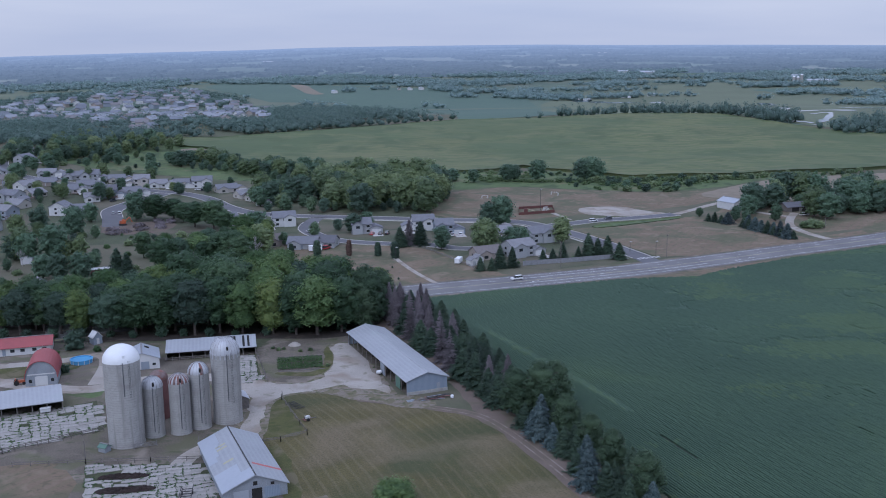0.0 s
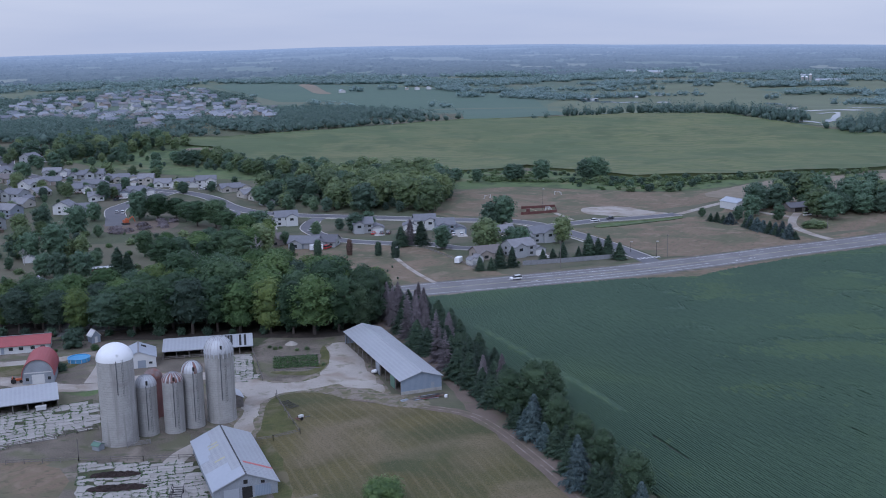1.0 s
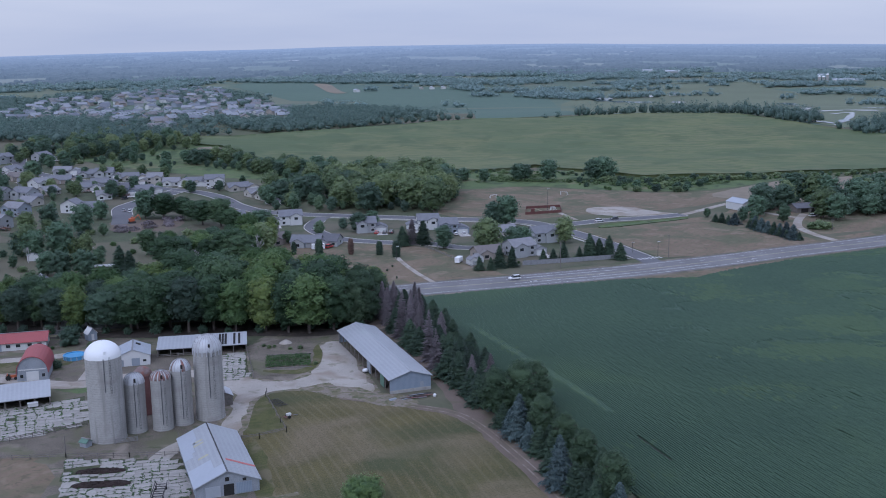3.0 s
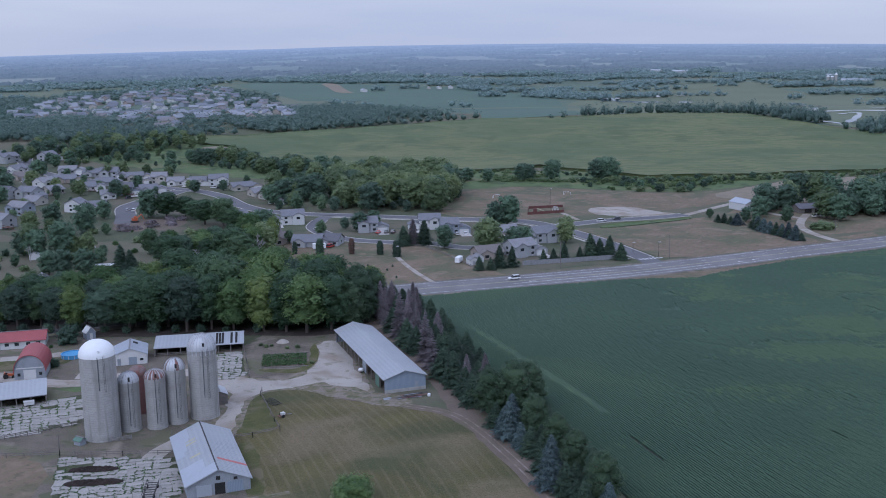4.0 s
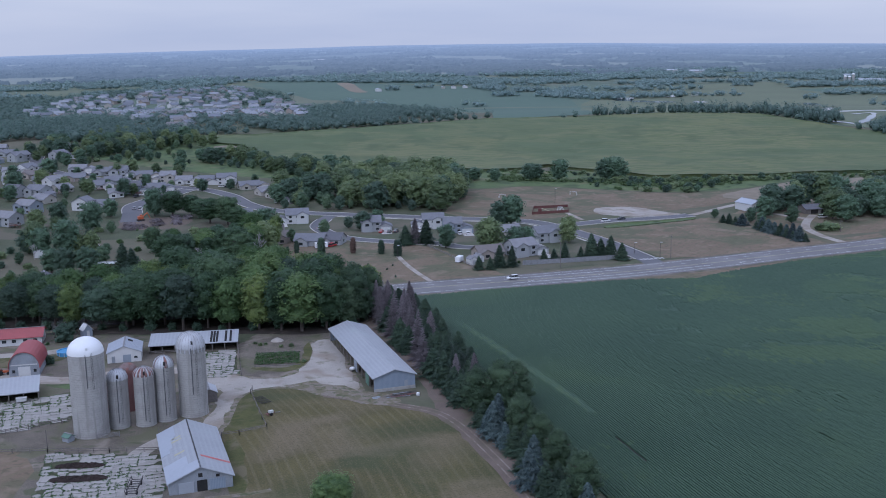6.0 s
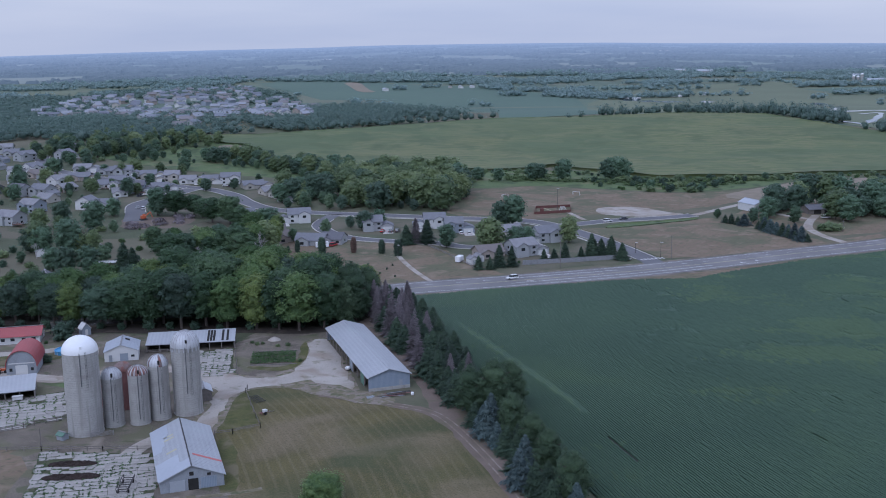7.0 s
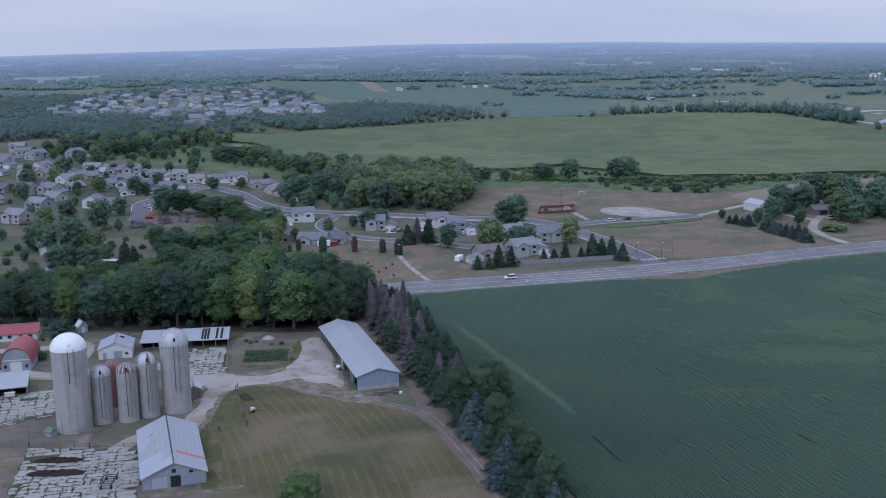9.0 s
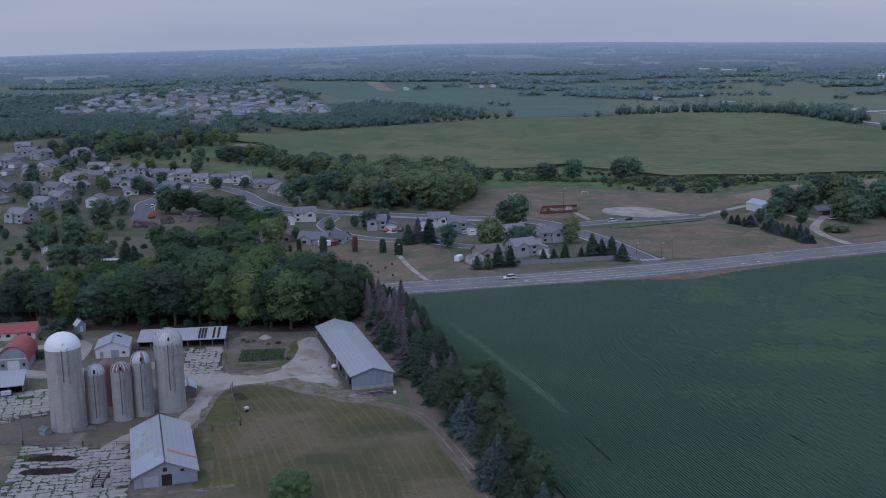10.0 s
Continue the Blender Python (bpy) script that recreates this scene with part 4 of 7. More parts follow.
def broadleaf(name, seed, h, w, leaf, label, n=3000, bare=0.03, size=0.45, lobes=26, taper=0.0):
    """A tree of height h and crown width w: trunk with limbs, crown of leaf sprays in uneven lobes."""
    rng = np.random.RandomState(seed)
    root = thing(name, spot(0, 0), label, "tree")
    g = Geo()
    limb_geo(g, rng, h, 0.022 * h, h * (1 - bare), w / 2, 7)
    part("trunk", g, M_BARK, root)
    g = Geo()
    mid_z, half = h * (bare + (1 - bare) * 0.5), h * (1 - bare) * 0.5
    small = (26 / lobes) ** 0.5
    for k in range(lobes):
        f = (k + 0.5) / lobes * 2 - 1
        a = k * 2.4 + rng.rand() * 0.8
        ring = math.sqrt(max(0.0, 1 - abs(f) ** 2.2)) * (1 - taper * 0.35 * (f + 0.3))
        d = w / 2 * ring * (0.5 + 0.3 * rng.rand())
        r = w * small * (0.15 + 0.09 * rng.rand())
        z = mid_z + f * half * 0.80
        c = (math.cos(a) * d, math.sin(a) * d, z)
        leaf_mass(g, rng, c, (r * 0.52, r * 0.52, r * 0.44), 2, 0.3)
        leaf_quads(g, rng, c, (r * 1.08, r * 1.08, r * 0.9), n // lobes, size, 0.55)
    for k in range(3):
        leaf_mass(g, rng, (0, 0, mid_z + (k - 1) * half * 0.45), (w * 0.31, w * 0.31, half * 0.42), 1)
    part("crown", g, leaf, root, smooth=True)
    return root


def conifer(name, seed, h, w, leaf, label, whorls=22, per=10, droop=0.14, sparse=0.0, power=1.0, bare=0.05, bushy=3):
    """A conifer: straight trunk, whorls of drooping boughs, each a fan of needle sprays."""
    rng = np.random.RandomState(seed)
    root = thing(name, spot(0, 0), label, "tree")
    g = Geo()
    g.lathe([(0.018 * h, -0.3), (0.015 * h, h * 0.2), (0.008 * h, h * 0.7), (0.01, h * 0.99)], 6)
    part("trunk", g, M_BARK if leaf is not M_DEAD else M_DEAD, root)
    g = Geo()
    for k in range(whorls):
        f = (k + rng.rand() * 0.6) / whorls
        z = h * (bare + (1 - bare) * f)
        reach = w / 2 * max(0.03, (1 - f)) ** power * (0.85 + 0.3 * rng.rand()) + 0.12
        for j in range(per):
            if rng.rand() < sparse:
                continue
            a = (j + rng.rand() * 0.8) / per * 6.28 + k * 0.7
            L = reach * (0.75 + 0.4 * rng.rand())
            dx, dy = math.cos(a), math.sin(a)
            sag = droop * L
            z = h * (bare + (1 - bare) * f) + (rng.rand() - 0.5) * 1.7 * h / whorls
            if bushy == 1:
                ww, tip = 0.12 * L + 0.1, (dx * L, dy * L, z - sag)
                g.poly([(0, 0, z), (dx * L * 0.5 - dy * ww, dy * L * 0.5 + dx * ww, z - sag * 0.3), tip, (dx * L * 0.5 + dy * ww, dy * L * 0.5 - dx * ww, z - sag * 0.3)], [(0, 1, 2, 3)])
                continue
            sprays = 2 * bushy + 7
            for b in range(sprays):
                t = (0.3 + 0.7 * (b + rng.rand()) / sprays)
                side = (rng.rand() - 0.5) * 0.7 * L * (1.25 - t)
                c = Vector((dx * L * t - dy * side, dy * L * t + dx * side, z - sag * t * t + (rng.rand() - 0.5) * 0.05 * h))
                ww = (0.045 * L + 0.13) * (0.6 + 0.7 * rng.rand())
                out = Vector((dx, dy, -0.35 - droop + 0.5 * (rng.rand() - 0.5))) * ww * 1.35
                cross = Vector((-dy, dx, 0.7 * (rng.rand() - 0.5))) * ww * 0.6
                g.poly([c - out, c + cross, c + out, c - cross], [(0, 1, 2, 3)])
    if bushy > 2:
        for k in range(9):
            f = k / 9
            rr = w / 2 * (1 - f) ** power * 0.72 + 0.08
            leaf_mass(g, rng, (0, 0, h * (bare + (1 - bare) * f) + 0.35), (rr, rr, h * 0.085), 1, 0.25)
    part("crown", g, leaf, root, smooth=True)
    return root


def columnar(name, seed, h, w, leaf, label):
    """A clipped column of dense foliage with a rounded top."""
    rng = np.random.RandomState(seed)
    root = thing(name, spot(0, 0), label, "tree")
    part("trunk", Geo().lathe([(0.12, -0.3), (0.1, h * 0.5)], 6), M_BARK, root)
    g = Geo()
    for k in range(9):
        f = k / 8
        r = w / 2 * (0.88 + 0.12 * math.sin(f * 3.0)) * (1 if f < 0.8 else 0.8)
        leaf_mass(g, rng, (0, 0, h * (0.06 + 0.84 * f)), (r * 0.8, r * 0.8, h * 0.16), 2, 0.12)
        leaf_quads(g, rng, (0, 0, h * (0.07 + 0.84 * f)), (r * 0.95, r * 0.95, h * 0.15), 110, 0.34, 0.2)
    part("crown", g, leaf, root, smooth=True)
    return root


class Planter:
    """Plants copies of a few model trees: the first use of a model is the model itself."""

    def __init__(self, models, seed):
        self.models, self.used, self.rng = models, set(), random.Random(seed)

    def at(self, x, y, h, which=None, group="", widen=1.0):
        k = self.rng.randrange(len(self.models)) if which is None else which
        ob, h0 = self.models[k]
        s = h / h0
        m = spot(x, y, self.rng.uniform(0, 360), -0.05) @ Matrix.Diagonal((s * widen * self.rng.uniform(0.9, 1.12), s * widen * self.rng.uniform(0.9, 1.12), s, 1))
        if k in self.used:
            ob = copy_thing(ob, m)
        else:
            self.used.add(k)
            ob.matrix_basis = m
        if group:
            ob["group"] = group
        return ob

    def fill(self, poly, gap, lo, hi, group, tries=4000, most=400, which=None):
        x0, x1 = min(p[0] for p in poly), max(p[0] for p in poly)
        y0, y1 = min(p[1] for p in poly), max(p[1] for p in poly)
        got = []
        for _ in range(tries):
            x, y = self.rng.uniform(x0, x1), self.rng.uniform(y0, y1)
            if inside(x, y, poly) and all((x - a) ** 2 + (y - b) ** 2 > gap * gap for a, b in got):
                got.append((x, y))
                self.at(x, y, self.rng.uniform(lo, hi), which, group)
                if len(got) >= most:
                    break
        return got


big = Planter([
    (broadleaf("oak_tree", 1, 16, 12, M_LEAVES[0], "tall oak with a dense dark green crown", 5000, 0.1, 0.45, 40), 16),
    (broadleaf("oak_tree", 2, 16, 13, M_LEAVES[0], "tall oak with a dense dark green crown", 5000, 0.1, 0.45, 40), 16),
    (broadleaf("maple_tree", 3, 16, 11, M_LEAVES[1], "tall maple with a mid-green crown", 5000, 0.08, 0.45, 38), 16),
    (broadleaf("maple_tree", 4, 16, 12, M_LEAVES[3], "tall maple with a dull green crown", 5000, 0.16, 0.45, 40), 16),
    (broadleaf("maple_tree", 5, 16, 11, M_LEAVES[2], "tall tree with a yellowish green crown", 4800, 0.03, 0.45, 36), 16),
], 11)
mid = Planter([
    (broadleaf("ash_tree", 21, 9, 7.5, M_GARDEN[0], "round-crowned tree with dark green leaves", 1300, 0.03, 0.52, 22), 9),
    (broadleaf("linden_tree", 22, 9, 7.0, M_GARDEN[1], "round-crowned tree with mid-green leaves", 1300, 0.03, 0.52, 22), 9),
    (broadleaf("elm_tree", 23, 9, 6.5, M_GARDEN[2], "round-crowned tree with dull green leaves", 1300, 0.03, 0.52, 22), 9),
    (broadleaf("willow_tree", 24, 9, 7.0, M_GARDEN[3], "round-crowned tree with yellowish green leaves", 1300, 0.03, 0.52, 22), 9),
], 12)
bushes = Planter([
    (broadleaf("bush", 31, 3, 4.5, M_LEAVES[1], "low spreading bush with green leaves", 420, -0.1, 0.36, 12), 3),
    (broadleaf("bush", 33, 3, 4.5, M_GARDEN[3], "low spreading bush with yellowish green leaves", 420, -0.1, 0.36, 12), 3),
    (broadleaf("bush", 32, 3, 4.0, M_LEAVES[3], "low spreading bush with dull green leaves", 420, -0.1, 0.36, 12), 3),
], 13)
firs = Planter([
    (conifer("spruce_tree", 41, 10, 7.0, M_SPRUCE, "dark green spruce with drooping boughs", power=0.8), 10),
    (conifer("spruce_tree", 42, 10, 6.2, M_SPRUCE, "dark green spruce with drooping boughs", power=0.72), 10),
    (conifer("blue_spruce", 43, 9, 8.2, M_BLUESPRUCE, "blue-grey spruce with stiff boughs", power=0.75), 9),
    (broadleaf("pine_tree", 44, 12, 8.4, M_PINE, "broad green pine with tufted boughs", 4600, 0.0, 0.3, 34, 1.0), 12),
    (conifer("dead_spruce", 45, 12, 6.0, M_DEAD, "dead spruce with bare grey-purple twigs", 30, 12, 0.12, 0.1, 0.8, 0.04, 1), 12),
    (conifer("half_dead_spruce", 46, 11, 5.0, M_DEAD, "browned spruce with thin grey twigs", 28, 12, 0.2, 0.05, 0.8, 0.04, 2), 11),
    (columnar("arborvitae", 47, 7, 3.3, M_SPRUCE, "clipped columnar arborvitae with dark green foliage"), 7),
    (columnar("arborvitae", 48, 7, 3.0, M_BROWNARB, "columnar arborvitae with browned dying foliage"), 7),
], 14)

# wood behind the farm
WOOD = [(-175, 348), (-150, 348), (-120, 342), (-93, 342), (-68, 341), (-46, 339), (-33, 343), (-26, 362), (-30, 368), (-45, 374), (-65, 380), (-90, 380), (-115, 376), (-140, 370), (-175, 366)]
# litter patch that also paints the shade at the foot of the trees
patch("wood_floor", rounded([(-180, 352), (-150, 338), (-120, 337), (-93, 336), (-68, 335.5), (-46, 333.5), (-33, 337), (-22, 362), (-30, 374), (-65, 388), (-115, 384), (-175, 374)], 1), M_LITTER, 0.07, "brown leaf litter under the wood, with tree shade painted in", "ground", ragged=2.0, step=8)
for x, y, h, k in ((-148, 349, 16, 3), (-134, 348, 15.5, 3), (-141, 352, 16, 0), (-127, 346, 16.5, 4), (-116, 343, 15.5, 3), (-108, 344, 17, 0), (-98, 343, 18.5, 0), (-88, 342, 18, 3), (-80, 344, 18.5, 0), (-72, 341, 17, 2), (-62, 341, 17.5, 4), (-54, 339, 17, 1), (-47, 338, 16, 2), (-39, 341, 17, 1)):
    big.at(x, y, h * (1.1 if -108 < x < -42 else 0.98), k, "wood behind the farm", 1.05)
for part_x0, part_x1, lo, hi in ((-180, -108, 11.5, 15.5), (-108, -42, 15.5, 21), (-42, -20, 12.5, 16.5)):
    big.fill([(min(max(x, part_x0), part_x1), y + 6) for x, y in WOOD], 7.6, lo, hi, "wood behind the farm", most=45)
for x, y, h in ((-33, 345, 16), (-29, 350, 14), (-31, 357, 15), (-26, 362, 13)):
    firs.at(x, y, h, 3, "wood behind the farm")

for k in range(15):
    u = k / 14
    bushes.at(-152 + 122 * u + bushes.rng.uniform(-1, 1), 343.5 - 4.5 * math.sin(u * 2.6) + bushes.rng.uniform(-0.5, 3), bushes.rng.uniform(1.8, 3.6), 2, "undergrowth of the wood")

# conifer row between yard and field
ROW = [
    (30.5, 203, 9, 3), (26, 199, 7, 0), (20, 211, 9.0, 2), (26, 210, 7, 0), (30, 213, 8.5, 1), (19, 219, 7, 0), (27, 219, 8, 3), (22, 223, 7.5, 2), (24, 229, 8, 3), (18, 230, 8, 1), (27, 235, 8, 0),
    (13.5, 240, 9.5, 2), (20, 239, 9, 3), (23, 245, 9, 1), (15, 247, 9, 2), (11, 248, 9, 0), (16, 254, 12, 3), (20, 258, 11, 3), (10, 256, 10, 3), (13, 263, 11, 0),
    (6, 264, 10, 1), (10, 270, 11, 1), (4, 272, 11.5, 0), (8, 279, 11, 0), (1, 280, 12, 1), (5, 287, 11, 1), (-2, 288, 12.5, 0), (2, 295, 12, 1), (-5, 296, 12.5, 4), (-1, 303, 11, 1),
    (-7, 305, 13.5, 4), (-4, 311, 11, 1), (-10, 313, 12, 0), (-7, 319, 12, 4), (-13, 321, 12.5, 0), (-10, 328, 12, 5), (-16, 330, 12.5, 4), (-13, 336, 11.5, 5), (-18, 338, 12, 0), (-16, 345, 12.5, 4), (-21, 347, 12, 5), (-18, 354, 12, 4), (-23, 356, 12, 5), (-21, 363, 11, 4), (-25, 366, 10.5, 2),
]
for x, y, h, k in ROW:
    firs.at(x, y, h, k, "conifer row along the field", 1.25 if k in (0, 1) else 1.0)
fill_rng = random.Random(77)
placed = [(x, y) for x, y, *_ in ROW]
for _ in range(900):
    y = fill_rng.uniform(198, 372)
    left, right = 23.5 - (y - 205) * 0.285, 36 - (y - 205) * 0.275
    x = fill_rng.uniform(left, right - 3)
    if all((x - a) ** 2 + (y - b) ** 2 > 3.7 ** 2 for a, b in placed):
        placed.append((x, y))
        if y < 262:
            k, hh = fill_rng.choice((0, 0, 1, 2, 1)), fill_rng.uniform(6, 9)
        elif y < 305:
            k, hh = fill_rng.choice((0, 1, 1, 0, 1, 5)), fill_rng.uniform(8, 11.5)
        else:
            k, hh = fill_rng.choice((0, 1, 0, 5, 1, 0)), fill_rng.uniform(8.5, 11.5)
        firs.at(x, y, hh, k, "conifer row along the field", 1.2 if k in (0, 1) else 1.0)
lone = broadleaf("shade_tree", 61, 6.6, 11, M_LEAVES[1], "low round broadleaf tree standing in the hay field", 5200, -0.05, 0.3, 44)
lone.matrix_basis = spot(-21.8, 203.0, 40)

# trees and shrubs of the farmstead
for x, y, h, k in ((-123.8, 329, 6.0, 2), (-116, 326, 1.8, 0), (-119.6, 304.6, 2.6, 2), (-151, 318, 4, 0), (-128, 325, 1.6, 0)):
    bushes.at(x, y, h, k)

# houses' conifers and arborvitae along the park and the highway
for x, y, h, k in ((-68, 471.5, 4.8, 6), (-72, 470, 3.4, 6), (-56, 467, 8, 6), (-41.7, 469.6, 6, 7), (-28.5, 467.3, 6.5, 6), (-20.7, 461.5, 7.6, 6), (-18.3, 488, 13, 0), (-8.4, 490, 13, 1), (-13.8, 491, 10.8, 5)):
    firs.at(x, y, h * (1.18 if k > 5 else 1.05), k, "park conifers", 1.15 if k > 5 else 1.2)
for x, y, h, k in ((15.2, 431, 8, 0), (20, 431, 7.5, 0), (24.2, 436.6, 10.4, 1), (29.6, 438, 9.6, 1), (44.2, 447.6, 7.8, 0), (48.8, 449, 7.8, 0), (54, 453, 8.6, 1), (61.6, 457, 7.2, 0), (66.6, 460, 11.8, 1), (71, 460.5, 11.4, 0), (75.2, 458.5, 11, 1), (79.5, 454, 10.6, 0), (68.5, 464, 10, 0)):
    firs.at(x, y, h * 1.08, k, "spruces along the fence", 1.08)
for x, y, h, k in ((29, 537, 13.5, 0), (35, 539, 11, 0), (20, 478, 14, 3), (22, 472, 10, 3), (60, 493, 8.5, 3), (1, 479, 7.5, 0), (-61, 520, 7.5, 1), (-74, 498, 8, 1), (-41.7, 527, 7, 0), (-50, 535, 6.5, 2), (38, 478, 7, 0), (33, 470, 8, 0), (-35, 541, 6, 0)):
    mid.at(x, y, h, k, "garden trees")
for x, y, h, k in ((3, 548, 5, 0), (8, 547, 4, 0), (64, 520, 5, 0)):
    firs.at(x, y, h, k)

def bare_tree(x, y, h, seed, label):
    """A leafless tree: a forking trunk with ever thinner branches."""
    rng = np.random.RandomState(seed)
    root = thing("bare_tree", spot(x, y), label, "tree")
    g = Geo()

    def fork(p, d, length, r, depth):
        q = p + d * length
        g.beam(p, q, r)
        if depth:
            for _ in range(3):
                e = (d + Vector(rng.normal(scale=0.42, size=3)) + Vector((0, 0, 0.12))).normalized()
                fork(p.lerp(q, rng.uniform(0.6, 1.0)), e, length * rng.uniform(0.55, 0.8), r * 0.62, depth - 1)

    fork(Vector((0, 0, -0.2)), Vector((0.05, 0.0, 1.0)).normalized(), h * 0.42, h * 0.032, 4)
    part("branches", g, M_PALEBARK, root)
    return root


big.fill([(-128, 445), (-140, 488), (-118, 478), (-105, 500), (-96, 518), (-80, 500), (-80, 452)], 9, 10, 14.5, "trees of the old yards", most=17)
M_PALEBARK = mat("bleached_dead_wood", (0.4, 0.39, 0.38), (0.26, 0.25, 0.245), 1.0, 0.9, 0.3)
bare_tree(-82.5, 455, 13, 5, "tall dead tree with bleached bare branches")
bare_tree(-107, 447, 9, 6, "small dead tree with bare grey branches")
bare_tree(-186, 462, 8, 7, "small dead tree with bare grey branches")
for x, y, h in ((33, 444.5, 1.8), (36, 446, 2.0), (39.5, 447, 1.7), (59, 455.5, 1.8)):
    bushes.at(x, y, h, 0, "bushes behind the privacy fence", 0.9)

# wooded house lot by the highway
for x, y, h, k in ((149, 567, 6.5, 1), (185.4, 548.5, 12, 1), (211, 559, 11, 3), (215, 551, 10, 0), (184, 580, 10.5, 0), (191, 586, 11, 2), (176.9, 566.5, 8, 0), (198, 588, 10, 0), (203, 596, 10, 3), (217, 578, 10.5, 1), (224, 573, 10.5, 0), (232, 578, 11, 2), (240, 572, 10.5, 0), (248, 580, 11, 0), (256, 574, 10.5, 0), (263, 582, 11, 2), (271, 577, 10.5, 0), (280, 584, 11, 0), (228, 566, 8, 0), (238, 563, 8, 0), (250, 566, 8, 0), (262, 570, 8.5, 0), (290, 592, 11, 0), (300, 588, 11, 2), (188, 594, 10, 0)):
    mid.at(x, y, h, k, "trees round the wooded house")
for k in range(4):
    firs.at(150 + 2.6 * k, 553.5 - 3.0 * k, 6.4, (0, 1, 0, 2)[k], "spruces by the wooded house", 1.5)
for k in range(16):
    firs.at(162.6 + 0.8 * k + (k % 2) * 1.4, 534.5 - 2.4 * k, 6.2 + (k % 3) * 0.7, (0, 2, 0, 1, 2)[k % 5], "spruces by the wooded house", 1.35)
for x, y, h in ((193.5, 528, 3.2), (197, 527.5, 3.8), (200.5, 529, 3.0)):
    bushes.at(x, y, h, 1, "shrubs in the bend of the drive", 1.3)
for x, y, h in ((165, 553, 5.5), (169, 548, 4.5)):
    mid.at(x, y, h, 0, "trees round the wooded house", 0.9)
firs.at(246, 533, 6, 0)
firs.at(251, 536, 6, 0)

for x, y, h in ((203, 604, 12), (212, 608, 12.5), (221, 604, 12), (229, 600, 12), (196, 600, 11), (219, 571, 8.5), (187, 592, 11)):
    mid.at(x, y, h, None, "trees round the wooded house")
mid.fill([(212, 588), (232, 568), (300, 575), (350, 600), (350, 645), (230, 612)], 6.4, 9, 12, "trees round the wooded house", most=60)
for x, y, h, k in ((-120, 446, 17, 0), (-89, 447, 17, 0), (-95, 452, 15, 2), (-183, 529, 11.8, 0), (-163, 576, 12, 0), (-153, 577, 14, 2), (-143, 579, 14, 0), (-127, 555, 16, 0), (-116, 549, 15, 2), (-109, 540, 13, 0), (-236, 639, 12, 2), (-205, 544, 9.7, 0), (-175, 473, 12.5, 0), (-191, 476, 10.8, 3), (-189, 452, 7.7, 1), (-151, 450, 11.5, 1), (-89, 514, 11, 0), (-171, 525, 8.8, 1), (-225, 750, 9, 2), (-195, 760, 8.3, 0), (-200, 641, 8.8, 0), (-267, 641, 10.6, 0), (-273, 709, 9.7, 0), (-224, 647, 7.2, 3), (-136, 570, 13, 0), (-193, 571, 10, 1), (-186, 571, 8, 0), (-170, 474, 7, 3), (-164, 474, 8, 3), (-157, 474, 7, 1), (-194, 475, 9, 0), (-186, 470, 10, 0), (-160, 430, 9, 0), (-151, 431, 9, 0), (-168, 435, 8, 0), (-99, 466, 15, 0), (-88, 463, 14, 0), (-107, 458, 13, 1), (-82, 470, 11, 3)):
    if h > 12.5:
        big.at(x, y, h * 0.9, (0, 2, 1, 4)[k], "trees of the old yards", 1.35)
    else:
        mid.at(x, y, h * 0.9, k, "trees of the old yards", 0.95)
firs.at(-132.7, 433, 15.5, 0, "trees of the old yards", 1.1)
firs.at(-137.5, 436, 14.5, 1, "trees of the old yards", 1.15)
mid.fill([(-352, 872), (-341, 975), (-277, 997), (-233, 925), (-224, 833), (-260, 783), (-296, 756)], 10.5, 3.5, 7.0, "trees between the back yards", most=60)
bushes.fill([(-352, 872), (-341, 975), (-277, 997), (-233, 925), (-224, 833), (-260, 783), (-296, 756)], 9, 1.5, 3.0, "brush between the back yards", most=40)
# wood beyond the subdivision and along its streets
mid.fill([(-95, 604), (-66, 592), (-26, 590), (0, 582), (12, 640), (6, 700), (-30, 730), (-95, 716), (-110, 650)], 7.5, 6, 12.5, "wood beyond the houses", most=120)
mid.fill([(-60, 600), (-20, 596), (4, 590), (10, 640), (2, 690), (-40, 712), (-70, 690)], 9, 9, 13, "wood beyond the houses", most=40, which=3)
mid.fill([(-190, 430), (-150, 400), (-170, 392), (-230, 430), (-240, 520), (-195, 545), (-165, 520)], 16, 5, 8, "trees of the old yards", most=18)
mid.fill([(-320, 560), (-210, 560), (-200, 640), (-130, 690), (-120, 720), (-200, 740), (-280, 770), (-330, 700)], 14, 3.5, 7.5, "street trees", most=75)
mid.fill([(-190, 856), (-132, 834), (-104, 796), (-60, 776), (-40, 745), (-100, 735), (-128, 770), (-160, 790), (-194, 822)], 7.5, 6, 9.5, "wood beyond the streets", most=90)
mid.fill([(-340, 905), (-258, 905), (-246, 872), (-266, 830), (-300, 800), (-345, 830)], 8.5, 6, 9.5, "wood beyond the streets", most=60)
mid.fill([(-260, 830), (-200, 860), (-200, 800), (-230, 780)], 17, 5, 8, "wood beyond the streets", most=8)
mid.fill([(-300, 905), (-235, 958), (-200, 925), (-250, 860), (-290, 840)], 9, 6, 9.5, "wood beyond the streets", most=45)
bushes.fill([(-230, 430), (-95, 405), (-85, 470), (-110, 530), (-190, 540), (-240, 500)], 9, 1.5, 3.6, "undergrowth of the old yards", most=60)
